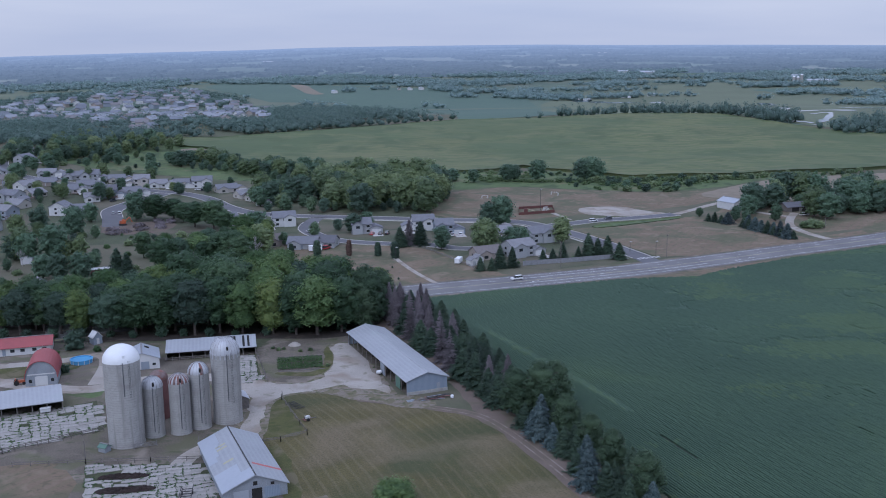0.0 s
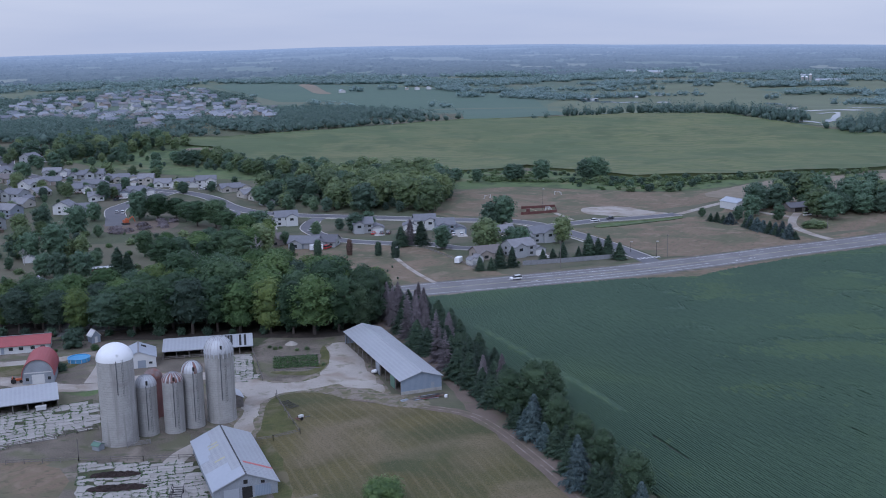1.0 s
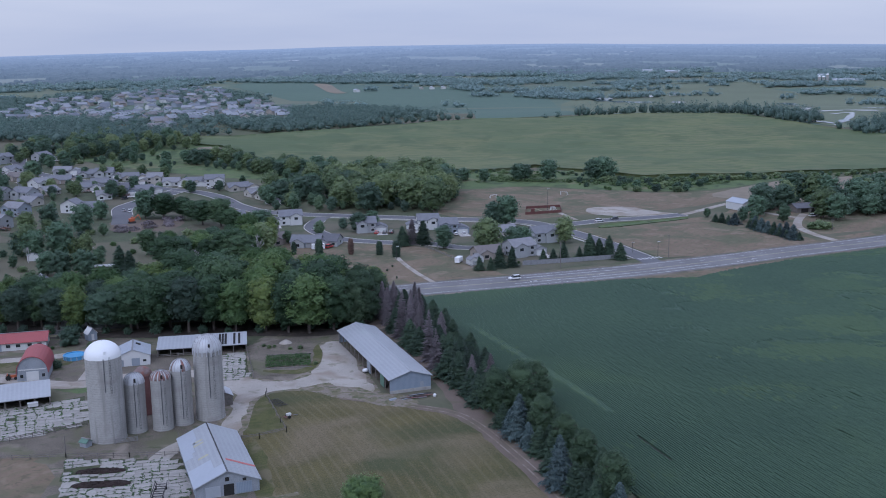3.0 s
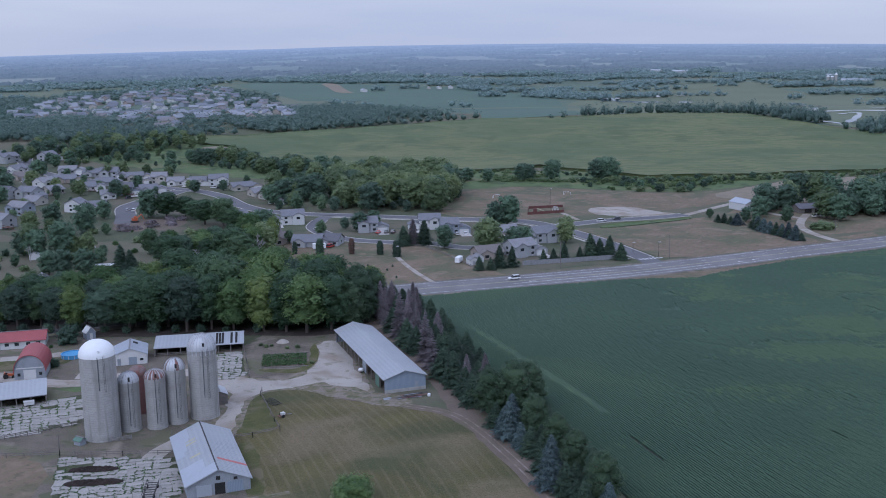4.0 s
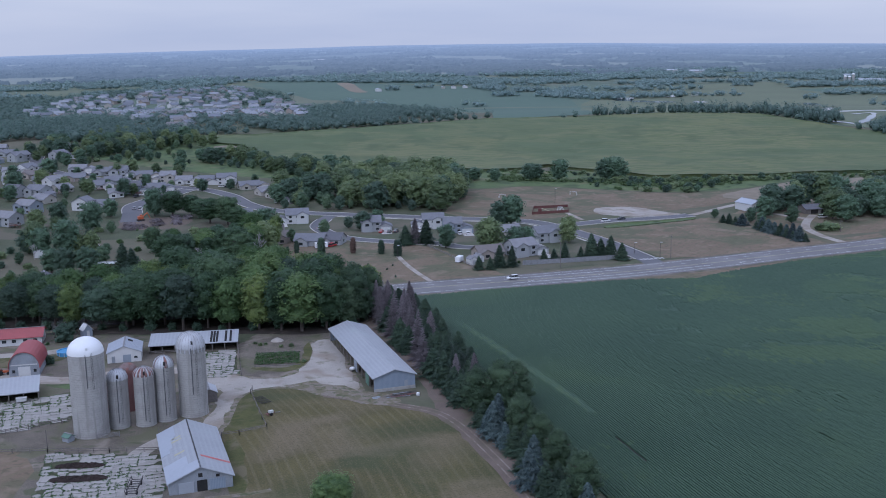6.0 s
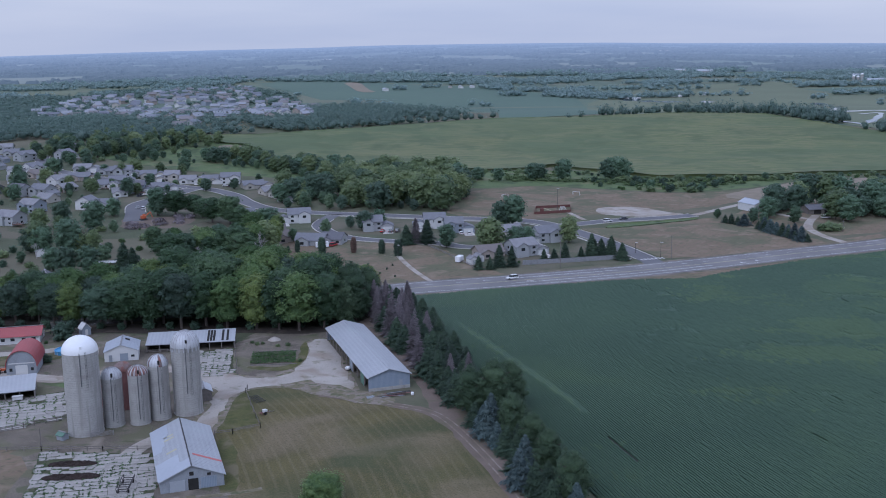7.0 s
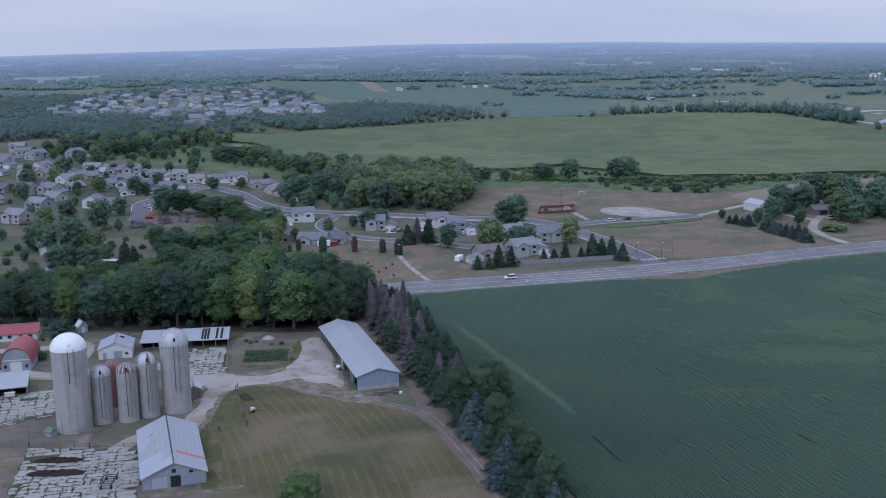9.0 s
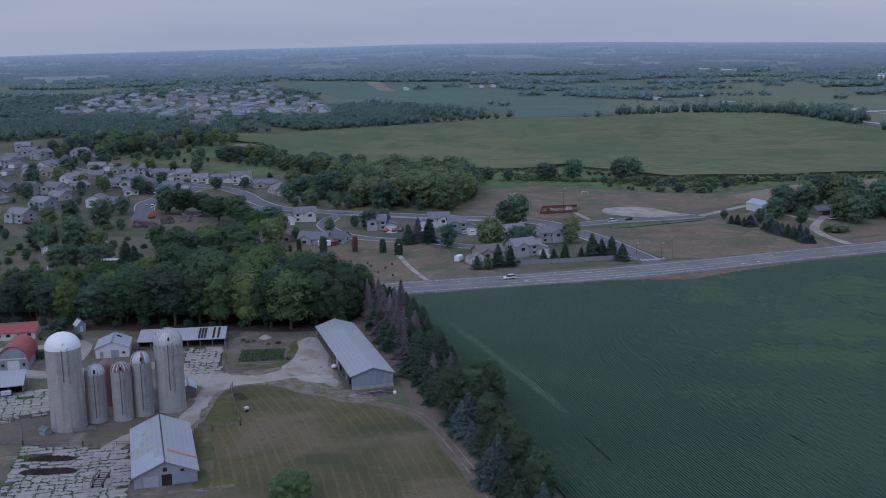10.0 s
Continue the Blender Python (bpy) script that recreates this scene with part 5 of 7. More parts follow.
for x, y, h in ((34, 713, 7), (58, 717, 9), (63, 719, 8.5), (79, 716, 11), (111, 719, 10.5), (116, 718, 12), (121, 717, 10), (132, 674, 4.5), (155, 662, 4), (161, 660, 3.6), (174, 676, 4), (216, 708, 4), (144, 665, 3.5), (20, 720, 7), (8, 716, 8), (-4, 722, 8)):
    mid.at(x, y, h * 0.9, 0, "hedge below the corn", 1.1)
bushes.fill([(90, 688), (106, 674), (122, 661), (135, 653), (153, 654), (166, 663), (176, 680), (192, 698), (192, 714), (150, 716), (112, 716), (93, 719)], 6.5, 1.8, 4.2, "brush of the swale below the corn", most=46)
bushes.fill([(92, 716), (150, 708), (192, 706), (250, 716), (318, 727), (318, 719), (250, 708), (190, 698), (150, 700), (100, 704)], 4.0, 2.0, 3.6, "brush of the swale below the corn", most=60)
bushes.fill([(20, 766), (60, 772), (115, 745), (147, 719), (222, 721), (321, 733), (321, 727), (222, 716), (140, 715), (100, 738), (60, 764), (20, 758)], 4.5, 1.2, 2.6, "hedge below the corn", most=80)


def far_woods(name, poly, gap, h, n, size, seed, label, mask=-9.0, keep_off=(), grow=1.0, leaf=None):
    """Woodland too far off to tell single trees: crowns of leaf masses, one mesh."""
    rng = np.random.RandomState(seed)
    g = Geo()
    x0, x1 = min(p[0] for p in poly), max(p[0] for p in poly)
    y0, y1 = min(p[1] for p in poly), max(p[1] for p in poly)
    cell = gap
    for i in range(int((x1 - x0) / cell) + 1):
        for j in range(int((y1 - y0) / cell) + 1):
            x, y = x0 + (i + rng.rand()) * cell, y0 + (j + rng.rand()) * cell
            if not inside(x, y, poly) or any(inside(x, y, q) for q in keep_off):
                continue
            if noise.noise((x * 0.0035 / grow, y * 0.0065 / grow, seed)) + 0.6 * noise.noise((x * 0.012 / grow, y * 0.02 / grow, seed + 5)) < mask:
                continue
            hh = h * (0.55 + 0.62 * rng.rand())
            r = gap * (0.72 + 0.38 * rng.rand())
            z = H(x, y)
            leaf_mass(g, rng, (x, y, z + hh * 0.33), (r * 0.42, r * 0.42, hh * 0.3), 1, 0.3)
            for k in range(7):
                a, u = rng.rand() * 6.28, rng.rand()
                c = (x + math.cos(a) * r * (0.6 - 0.35 * u), y + math.sin(a) * r * (0.6 - 0.35 * u), z + hh * (0.16 + 0.6 * u))
                leaf_quads(g, rng, c, (r * 0.48, r * 0.48, hh * 0.17), n, size * 0.9, 0.6)
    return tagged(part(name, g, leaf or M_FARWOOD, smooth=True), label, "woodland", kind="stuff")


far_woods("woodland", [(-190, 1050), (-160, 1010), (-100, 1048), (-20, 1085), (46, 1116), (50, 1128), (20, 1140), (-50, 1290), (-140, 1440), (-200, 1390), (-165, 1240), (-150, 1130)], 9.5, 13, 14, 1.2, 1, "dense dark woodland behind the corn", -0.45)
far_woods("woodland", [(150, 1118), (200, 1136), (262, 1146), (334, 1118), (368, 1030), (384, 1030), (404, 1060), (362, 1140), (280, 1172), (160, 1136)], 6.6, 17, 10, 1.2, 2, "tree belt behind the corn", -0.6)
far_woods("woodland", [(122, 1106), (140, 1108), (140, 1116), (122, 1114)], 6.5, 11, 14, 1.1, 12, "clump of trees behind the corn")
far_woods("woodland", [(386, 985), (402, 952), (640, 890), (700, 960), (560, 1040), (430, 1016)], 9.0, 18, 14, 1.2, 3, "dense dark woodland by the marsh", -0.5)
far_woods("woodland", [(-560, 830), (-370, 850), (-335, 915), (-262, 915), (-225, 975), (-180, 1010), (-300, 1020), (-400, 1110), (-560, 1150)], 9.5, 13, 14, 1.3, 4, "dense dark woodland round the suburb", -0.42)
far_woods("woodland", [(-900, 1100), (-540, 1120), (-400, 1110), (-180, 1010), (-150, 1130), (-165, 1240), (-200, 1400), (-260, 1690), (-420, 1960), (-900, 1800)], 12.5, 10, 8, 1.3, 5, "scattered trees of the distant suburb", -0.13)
CLEAR = [[(-500, 1960), (-414, 2206), (-85, 1990), (182, 1560), (150, 1175), (44, 1122), (-62, 1420), (-200, 1640), (-330, 1780)],
         [(180, 1190), (210, 1540), (420, 1850), (560, 1850), (560, 1100), (440, 1000)]]
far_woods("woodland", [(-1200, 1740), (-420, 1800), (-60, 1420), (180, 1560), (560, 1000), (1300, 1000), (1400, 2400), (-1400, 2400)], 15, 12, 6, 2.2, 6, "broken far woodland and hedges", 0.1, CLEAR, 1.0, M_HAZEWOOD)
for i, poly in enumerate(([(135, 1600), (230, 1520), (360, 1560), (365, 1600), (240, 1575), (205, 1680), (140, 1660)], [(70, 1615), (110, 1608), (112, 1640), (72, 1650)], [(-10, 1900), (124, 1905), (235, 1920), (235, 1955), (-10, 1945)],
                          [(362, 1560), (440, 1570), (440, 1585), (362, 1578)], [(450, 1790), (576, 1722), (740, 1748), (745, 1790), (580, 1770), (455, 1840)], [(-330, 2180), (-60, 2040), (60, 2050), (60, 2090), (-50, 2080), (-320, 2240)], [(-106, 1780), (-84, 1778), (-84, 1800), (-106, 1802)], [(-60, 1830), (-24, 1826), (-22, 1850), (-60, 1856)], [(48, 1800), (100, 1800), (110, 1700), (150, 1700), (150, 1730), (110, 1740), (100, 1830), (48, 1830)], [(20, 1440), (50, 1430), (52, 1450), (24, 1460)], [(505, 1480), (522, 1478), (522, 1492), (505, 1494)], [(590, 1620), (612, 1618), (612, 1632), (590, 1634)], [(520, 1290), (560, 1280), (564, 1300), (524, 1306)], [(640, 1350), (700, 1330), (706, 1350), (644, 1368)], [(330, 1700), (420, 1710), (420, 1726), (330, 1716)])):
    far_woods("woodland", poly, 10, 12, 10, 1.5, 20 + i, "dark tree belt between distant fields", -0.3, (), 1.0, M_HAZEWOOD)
far_woods("shrubs", [(-60, 760), (-40, 738), (10, 705), (60, 712), (118, 690), (158, 662), (200, 690), (225, 706), (220, 716), (140, 714), (100, 734), (56, 760), (0, 766)], 4.6, 2.6, 9, 0.7, 41, "tangled green shrubs of the marsh strip", 0.04, (), 0.12, M_SHRUB)

# ---- silos ----
def silo(x, y, r, h, top, dome_mat, label, rz=0.0, ribs=0, stripes=None, crown=False, hoops=None, chute_at=-75.0, low=0.1):
    """A stave silo: cylinder, steel hoops, ribbed dome, unloading chute and ladder."""
    root = thing("silo", spot(x, y, rz), label, "silo", "farm silos")
    part("wall", Geo().lathe([(r * 1.03, -0.4), (r * 1.03, 0.3), (r, 0.32), (r, h), (r - 0.15, h), (r - 0.15, h - 0.5)], 48), M_STAVE, root, smooth=False)
    n = hoops or int(h / 0.62)
    g = Geo()
    for k in range(n):
        z = 0.5 + (h - 0.7) * (k / n) ** 1.06
        g.lathe([(r + 0.005, z - 0.02), (r + 0.018, z - 0.02), (r + 0.018, z + 0.02), (r + 0.005, z + 0.02)], 36)
    tagged(part("hoop", g, M_HOOP, root, "thin galvanised hoops round the staves"), kind="stuff")
    rise = top - h
    prof = [((r + 0.1) * math.cos(a), h + 0.03 + rise * math.sin(a)) for a in np.linspace(0, math.pi / 2 * 0.985, 11)]
    dome = part("dome", Geo().lathe(prof, 40), dome_mat, root, smooth=True)
    if ribs:
        for k in range(ribs):
            a = 6.283 * (k + 0.5) / ribs
            g = Geo()
            for (r0, z0), (r1, z1) in zip(prof[:-1:2], prof[2::2]):
                g.beam((r0 * math.cos(a), r0 * math.sin(a), z0 + 0.03), (r1 * math.cos(a), r1 * math.sin(a), z1 + 0.03), 0.06)
            part("rib", g, M_HOOP, dome)
    if stripes:
        for k in range(stripes):
            a0 = 6.283 * k / stripes + 0.05
            w = (6.283 / stripes * (0.5 + 0.4 * ((k * 7) % 5) / 5)) if stripes > 9 else 0.2 + 0.12 * (k % 3)
            g = Geo().lathe([(q * 1.008, z + 0.02) for q, z in prof[:9]], 3, a0=a0, a1=a0 + w)
            part("panel", g, M_RUST, dome, "rusted dome panel")
    if crown:
        for k in range(40):
            a = 6.283 * k / 40
            g = Geo().box((r + 0.06) * math.cos(a), (r + 0.06) * math.sin(a), h - 0.5, 0.1, 0.32, 1.0, math.degrees(a))
            part("stave", g, M_GALV if k % 2 else M_STAVE, root)
    ca = radians(chute_at)
    cx, cy = (r + 0.12) * math.cos(ca), (r + 0.12) * math.sin(ca)
    chute = part("chute", Geo().lathe([(0.11, 0.5 + h * low), (0.11, h + 0.3), (0.03, h + 0.5)], 8, cx, cy), M_PIPE, root, smooth=True)
    g = Geo()
    lx, ly = (r + 0.25) * math.cos(ca + 0.32), (r + 0.25) * math.sin(ca + 0.32)
    tx, ty = -math.sin(ca + 0.32) * 0.17, math.cos(ca + 0.32) * 0.17
    for s_ in (-1, 1):
        g.beam((lx + s_ * tx, ly + s_ * ty, h * low), (lx + s_ * tx, ly + s_ * ty, h + 0.8), 0.05)
    for k in range(int(h * (1 - low) / 0.7)):
        g.beam((lx - tx, ly - ty, h * low + 0.2 + 0.7 * k), (lx + tx, ly + ty, h * low + 0.2 + 0.7 * k), 0.06)
    part("ladder", g, M_PIPE, root)
    g = Geo().box((r + 0.05) * math.cos(ca + 0.1) * 0.86, (r + 0.05) * math.sin(ca + 0.1) * 0.86, h + rise * 0.42, 0.7, 0.5, 1.0, chute_at)
    part("hatch", g, M_DARK if dome_mat is not M_WHITE else M_WHITE, root, "small dome hatch")
    return root


silo(-86.9, 246.1, 4.3, 21.1, 25.0, M_WHITE, "tall concrete stave silo with a smooth white dome", chute_at=-72, low=0.6)
silo(-81.2, 250.8, 2.57, 12.7, 15.3, M_GALV, "short concrete silo with a galvanised ribbed dome", ribs=18)
silo(-74.9, 252.2, 2.56, 13.2, 15.4, M_GALV, "short concrete silo with a rusted striped dome", ribs=18, stripes=16)
silo(-70.6, 255.6, 2.58, 14.4, 17.2, M_GALV, "concrete silo with a dented part-rusted dome", ribs=18, stripes=5)
silo(-64.4, 259.6, 3.66, 18.3, 22.4, M_GALV, "tall concrete silo with a grey ribbed dome and banded rim", ribs=24, crown=True, low=0.32)
# red grain bin behind the short silos
root = thing("grain_bin", spot(-82.5, 263.5), "faded red grain bin with a domed roof", "silo")
part("wall", Geo().lathe([(2.4, -0.3), (2.4, 10.6)], 32), M_REDRUST, root, smooth=True)
part("dome", Geo().lathe([(2.5 * math.cos(a), 10.6 + 2.2 * math.sin(a)) for a in np.linspace(0, 1.55, 8)], 32), M_RUST, root, smooth=True)


# ---- farm buildings ----
def gable_building(name, x, y, rz, w, d, h, rise, wall_m, roof_m, label, over=0.35, doors=(), windows=(), ribs=0.0, group=""):
    """A gabled building, ridge along local y. doors and windows: (side, along, bottom, width, height, material);
    side f or b is a gable end, l or r a long wall."""
    root = thing(name, spot(x, y, rz), label, "building", group)
    part("wall", Geo().gable(w, d, h, rise), wall_m, root)
    roof_ = part("roof", Geo().roof(w, d, h, rise, over), roof_m, root)
    # on the barn this is a dark strip added for the ridge gap
    part("ridge_cap", Geo().box(0, 0, h + rise + 0.19, 0.3 if name == "barn" else 0.5, d + 2 * over, 0.07), M_IRON if name == "barn" else M_HOOP, roof_)
    if ribs:
        g = Geo()
        k = rise / (w / 2)
        for j in range(int((d + 2 * over) / ribs)):
            yy = -d / 2 - over + (j + 0.5) * ribs
            for s_ in (-1, 1):
                g.beam((s_ * 0.2, yy, h + rise + 0.2 - 0.2 * k), (s_ * (w / 2 + over), yy, h - over * k + 0.19), 0.025)
        tagged(part("seam", g, roof_m, roof_), kind="stuff")
    for nm, rows in (("door", doors), ("window", windows)):
        for side, u, z, ww, hh, mt in rows:
            if side in "fb":
                s_ = -1 if side == "f" else 1
                pos, size = (u, s_ * (d / 2 + 0.02), z + hh / 2), (ww, 0.08, hh)
            else:
                s_ = -1 if side == "l" else 1
                pos, size = (s_ * (w / 2 + 0.02), u, z + hh / 2), (0.08, ww, hh)
            p = part(nm, Geo().box(*pos, *size), mt, root)
            if nm == "window":
                fr = Geo()
                for e in (-1, 1):
                    if side in "fb":
                        fr.box(pos[0] + e * ww / 2, pos[1] + s_ * 0.03, pos[2], 0.1, 0.1, hh + 0.1)
                        fr.box(pos[0], pos[1] + s_ * 0.03, pos[2] + e * hh / 2, ww + 0.1, 0.1, 0.1)
                    else:
                        fr.box(pos[0] + s_ * 0.03, pos[1] + e * ww / 2, pos[2], 0.1, 0.1, hh + 0.1)
                        fr.box(pos[0] + s_ * 0.03, pos[1], pos[2] + e * hh / 2, 0.1, ww + 0.1, 0.1)
                part("frame", fr, WALLS[0], p)
    return root


barn = gable_building("barn", -56.2, 225.2, 19.5, 13.6, 30.6, 2.7, 2.9, M_BOARD, M_ROOF, "low barn with a patched pale metal roof", 0.45, ribs=0.9,
    doors=(("f", -3.2, 0, 3.2, 2.5, M_ROOFNEW), ("f", 0.2, 0, 2.2, 2.6, M_DARK), ("f", 3.5, 0.2, 3.4, 2.4, M_SIDING), ("f", -0.1, 3.3, 0.9, 0.9, M_DARK), ("f", 3.6, 2.9, 0.8, 0.6, M_DARK), ("r", -6, 0.8, 1.2, 1.0, M_DARK), ("r", 2, 0.8, 1.2, 1.0, M_DARK)))


def roof_sheet(parent, w, h, rise, side, u0, u1, y0, y1, m, label, name="roof_sheet"):
    """A sheet laid on one roof slope; u runs from ridge (0) to eave (1)."""
    k = rise / (w / 2)
    pts = []
    for y in (y0, y1):
        for u in (u0, u1):
            xx = side * u * (w / 2 + 0.4)
            pts.append((xx, y, h + rise - abs(xx) * k + 0.235))
    pts += [(a, b, c - 0.03) for a, b, c in pts]
    part(name, Geo().poly(pts, [(0, 1, 3, 2), (4, 6, 7, 5), (0, 4, 5, 1), (2, 3, 7, 6), (1, 5, 7, 3), (0, 2, 6, 4)]), m, parent, label)


for u0, u1, y0, y1 in ((0.5, 1.0, 6, 9), (0.62, 1.0, 2.5, 6), (0.45, 1.0, 9, 15.6), (0.72, 1.0, 0, 2.5), (0.3, 1.0, -15.6, -6), (0.0, 0.3, -15.6, -11)):
    roof_sheet(barn, 13.6, 2.7, 2.9, -1, u0, u1, y0, y1, M_ROOFNEW, "newer bright roof sheets")
for y0, y1 in ((-3, -2.1), (6.8, 7.6), (5.0, 5.8)):
    roof_sheet(barn, 13.6, 2.7, 2.9, -1, 0.3, 0.62, y0, y1, mat("yellowed_sheet", (0.46, 0.44, 0.30), (0.4, 0.38, 0.27), 1.0, 0.6, 0.05), "yellowed translucent sheet")
roof_sheet(barn, 13.6, 2.7, 2.9, 1, 0.12, 1.0, -8.6, -7.6, mat("red_stripe", (0.5, 0.16, 0.15), (0.42, 0.14, 0.13), 1.0, 0.6, 0.05), "faded red roof stripe")

root = thing("machine_shed", spot(-21.5, 301.9, 19.3), "long open-sided machine shed with a pale metal roof", "building")
W, D, EH, RI = 11.9, 54.6, 4.1, 1.9
part("wall", Geo().poly([(-W / 2, -D / 2, 0), (W / 2, -D / 2, 0), (W / 2, -D / 2, EH), (0, -D / 2, EH + RI), (-W / 2, -D / 2, EH)] + [(-W / 2, -D / 2 + 0.2, 0), (W / 2, -D / 2 + 0.2, 0), (W / 2, -D / 2 + 0.2, EH), (0, -D / 2 + 0.2, EH + RI), (-W / 2, -D / 2 + 0.2, EH)],
     [(0, 1, 2, 3, 4), (9, 8, 7, 6, 5), (0, 5, 6, 1), (1, 6, 7, 2), (2, 7, 8, 3), (3, 8, 9, 4), (4, 9, 5, 0)]), M_SIDING, root, "blue-grey ribbed gable wall")
part("back_wall", Geo().box(W / 2 - 0.1, 0.1, EH / 2, 0.2, D - 0.4, EH), M_SIDING, root)
part("end_wall", Geo().poly([(s_ * W / 2, D / 2 - t, z) for t in (0.2, 0) for s_, z in ((-1, 0), (1, 0), (1, EH), (0, EH + RI), (-1, EH))], [(0, 1, 2, 3, 4), (9, 8, 7, 6, 5), (0, 5, 6, 1), (1, 6, 7, 2), (2, 7, 8, 3), (3, 8, 9, 4), (4, 9, 5, 0)]), M_SIDING, root)
part("plinth", Geo().box(0, -D / 2 - 0.04, 0.45, W + 0.06, 0.1, 1.0), M_STAVE, root, "pale concrete base strip")
part("side_door", Geo().box(3.3, -D / 2 - 0.03, 1.6, 1.0, 0.08, 2.1), M_BOARD, root)
roof_ = part("roof", Geo().roof(W, D, EH, RI, 0.5), M_ROOF, root)
part("ridge_cap", Geo().box(0, 0, EH + RI + 0.19, 0.5, D + 1, 0.07), M_ROOF, roof_)
g = Geo()
for j in range(60):
    yy = -D / 2 - 0.4 + j * 0.92
    for s_ in (-1, 1):
        g.beam((s_ * 0.25, yy, EH + RI + 0.16), (s_ * (W / 2 + 0.5), yy, EH + 0.03), 0.014)
tagged(part("seam", g, M_ROOF, roof_), kind="stuff")
for j in range(13):
    yy = -D / 2 + 0.6 + j * (D - 1.2) / 12
    part("post", Geo().box(-W / 2 + 0.15, yy, EH / 2, 0.22, 0.22, EH), M_WOOD, root)
part("header_beam", Geo().box(-W / 2 + 0.15, 0, EH - 0.25, 0.15, D - 0.8, 0.4), M_WOOD, root)
part("floor_slab", Geo().box(0, 0, 0.12, W - 0.4, D - 0.5, 0.06), M_DIRT, root)
for j in (1, 4):
    yy = -D / 2 + 0.6 + (j + 0.5) * (D - 1.2) / 12
    part("hung_door", Geo().box(-W / 2 - 0.02, yy, EH / 2 - 0.2, 0.08, 3.6, EH - 0.7), M_GREENTIN if j == 1 else M_BOARD, root, "hung sliding door panel")


def leanto(name, x, y, rz, w, d, h0, h1, label, wall_m, bays, rib=0.9, panels=0):
    """An open-fronted shed with a single slope: front height h0, back height h1."""
    root = thing(name, spot(x, y, rz), label, "building")
    part("back_wall", Geo().box(0, d / 2 - 0.1, h1 / 2, w, 0.2, h1), wall_m, root)
    for s_ in (-1, 1):
        part("side_wall", Geo().poly([(s_ * w / 2 + t, yy, z) for t in (-0.1, 0.1) for yy, z in ((-d / 2, 0), (d / 2 - 0.22, 0), (d / 2 - 0.22, h1), (-d / 2, h0))], [(0, 1, 2, 3), (7, 6, 5, 4), (0, 4, 5, 1), (1, 5, 6, 2), (2, 6, 7, 3), (3, 7, 4, 0)]), wall_m, root)
    pts = [(sx * (w / 2 + 0.35), yy, z + t) for t in (0.03, 0.17) for yy, z in ((-d / 2 - 0.5, h0 - 0.5 * (h1 - h0) / d), (d / 2 + 0.2, h1)) for sx in (-1, 1)]
    roof_ = part("roof", Geo().poly(pts, [(0, 2, 3, 1), (4, 5, 7, 6), (0, 1, 5, 4), (1, 3, 7, 5), (3, 2, 6, 7), (2, 0, 4, 6)]), M_ROOF, root)
    g = Geo()
    for j in range(int(w / rib) + 1):
        xx = -w / 2 + j * rib
        g.beam((xx, -d / 2 - 0.45, h0 - 0.5 * (h1 - h0) / d + 0.18), (xx, d / 2 + 0.15, h1 + 0.175), 0.025)
    tagged(part("seam", g, M_ROOF, roof_), kind="stuff")
    for j in range(panels):
        xx = w * (0.20 + 0.028 * j * (2 if j > 2 else 1.2))
        k = (h1 - h0) / d
        part("skylight", Geo().poly([(xx + a, yy, h0 + k * (yy + d / 2) + t) for t in (0.17, 0.22) for yy in (-d / 2 + 0.2, d / 2 - 0.6) for a in (-0.35, 0.35)], [(0, 2, 3, 1), (4, 5, 7, 6), (0, 1, 5, 4), (1, 3, 7, 5), (3, 2, 6, 7), (2, 0, 4, 6)]), M_DARK, roof_, "dark missing roof sheet")
    for j in range(bays + 1):
        part("post", Geo().box(-w / 2 + j * w / bays, -d / 2 + 0.1, h0 / 2, 0.22, 0.22, h0), M_WOOD, root)
    part("header_beam", Geo().box(0, -d / 2 + 0.1, h0 - 0.15, w, 0.15, 0.3), M_BOARD, root)
    return root


leanto("cattle_shed", -78.8, 319.8, 9.2, 27, 8.5, 2.6, 4.1, "open-fronted cattle shed with a pale metal roof", M_WOOD, 7, panels=5)
for u in (-11, -6.5, -2):
    part_root = thing("feed_rail", spot(-78.8 + u * 0.987, 315.1 + u * 0.16, 9.2), "weathered wooden feed rail at the shed front", "fence")
    for z in (0.5, 0.95):
        part("rail", Geo().box(0, 0, z, 4.2, 0.08, 0.16), M_WOOD, part_root)
    for u2 in (-2, 0, 2):
        part("post", Geo().box(u2, 0.08, 0.6, 0.14, 0.14, 1.25), M_WOOD, part_root)
leanto("cattle_shed", -126.2, 271.6, 19.5, 30, 11.2, 2.6, 3.7, "long open-fronted cattle shed with a pale metal roof", M_WOOD, 8)
gable_building("white_shed", -98.2, 310.5, 14, 10, 11, 3.1, 2.0, WALLS[0], M_ROOFNEW, "white shed with a pale metal roof", 0.3, ribs=0.9,
    doors=(("f", 0.8, 0, 2.4, 2.4, WALLS[4]), ("f", -3.2, 0, 1.0, 2.1, M_BOARD)), windows=(("f", 3.4, 1.1, 1.1, 0.8, M_GLASS),))
tagged(part("roof_vent", Geo().box(0, 0, 0, 1.5, 1.5, 0.12), M_DARK, bpy.data.objects["white_shed"], "dark square roof hatch", pose(1.6, 2.4, 4.72, 0, 21.8, 0)))
gable_building("milk_house", -83.5, 268.5, 109, 8, 19, 3.4, 1.9, M_REDRUST, M_RUST, "long faded red shed with a rusted roof behind the silos", 0.3, windows=(("r", -4, 1, 0.9, 0.9, M_GLASS), ("r", 3, 1, 0.9, 0.9, M_GLASS)))
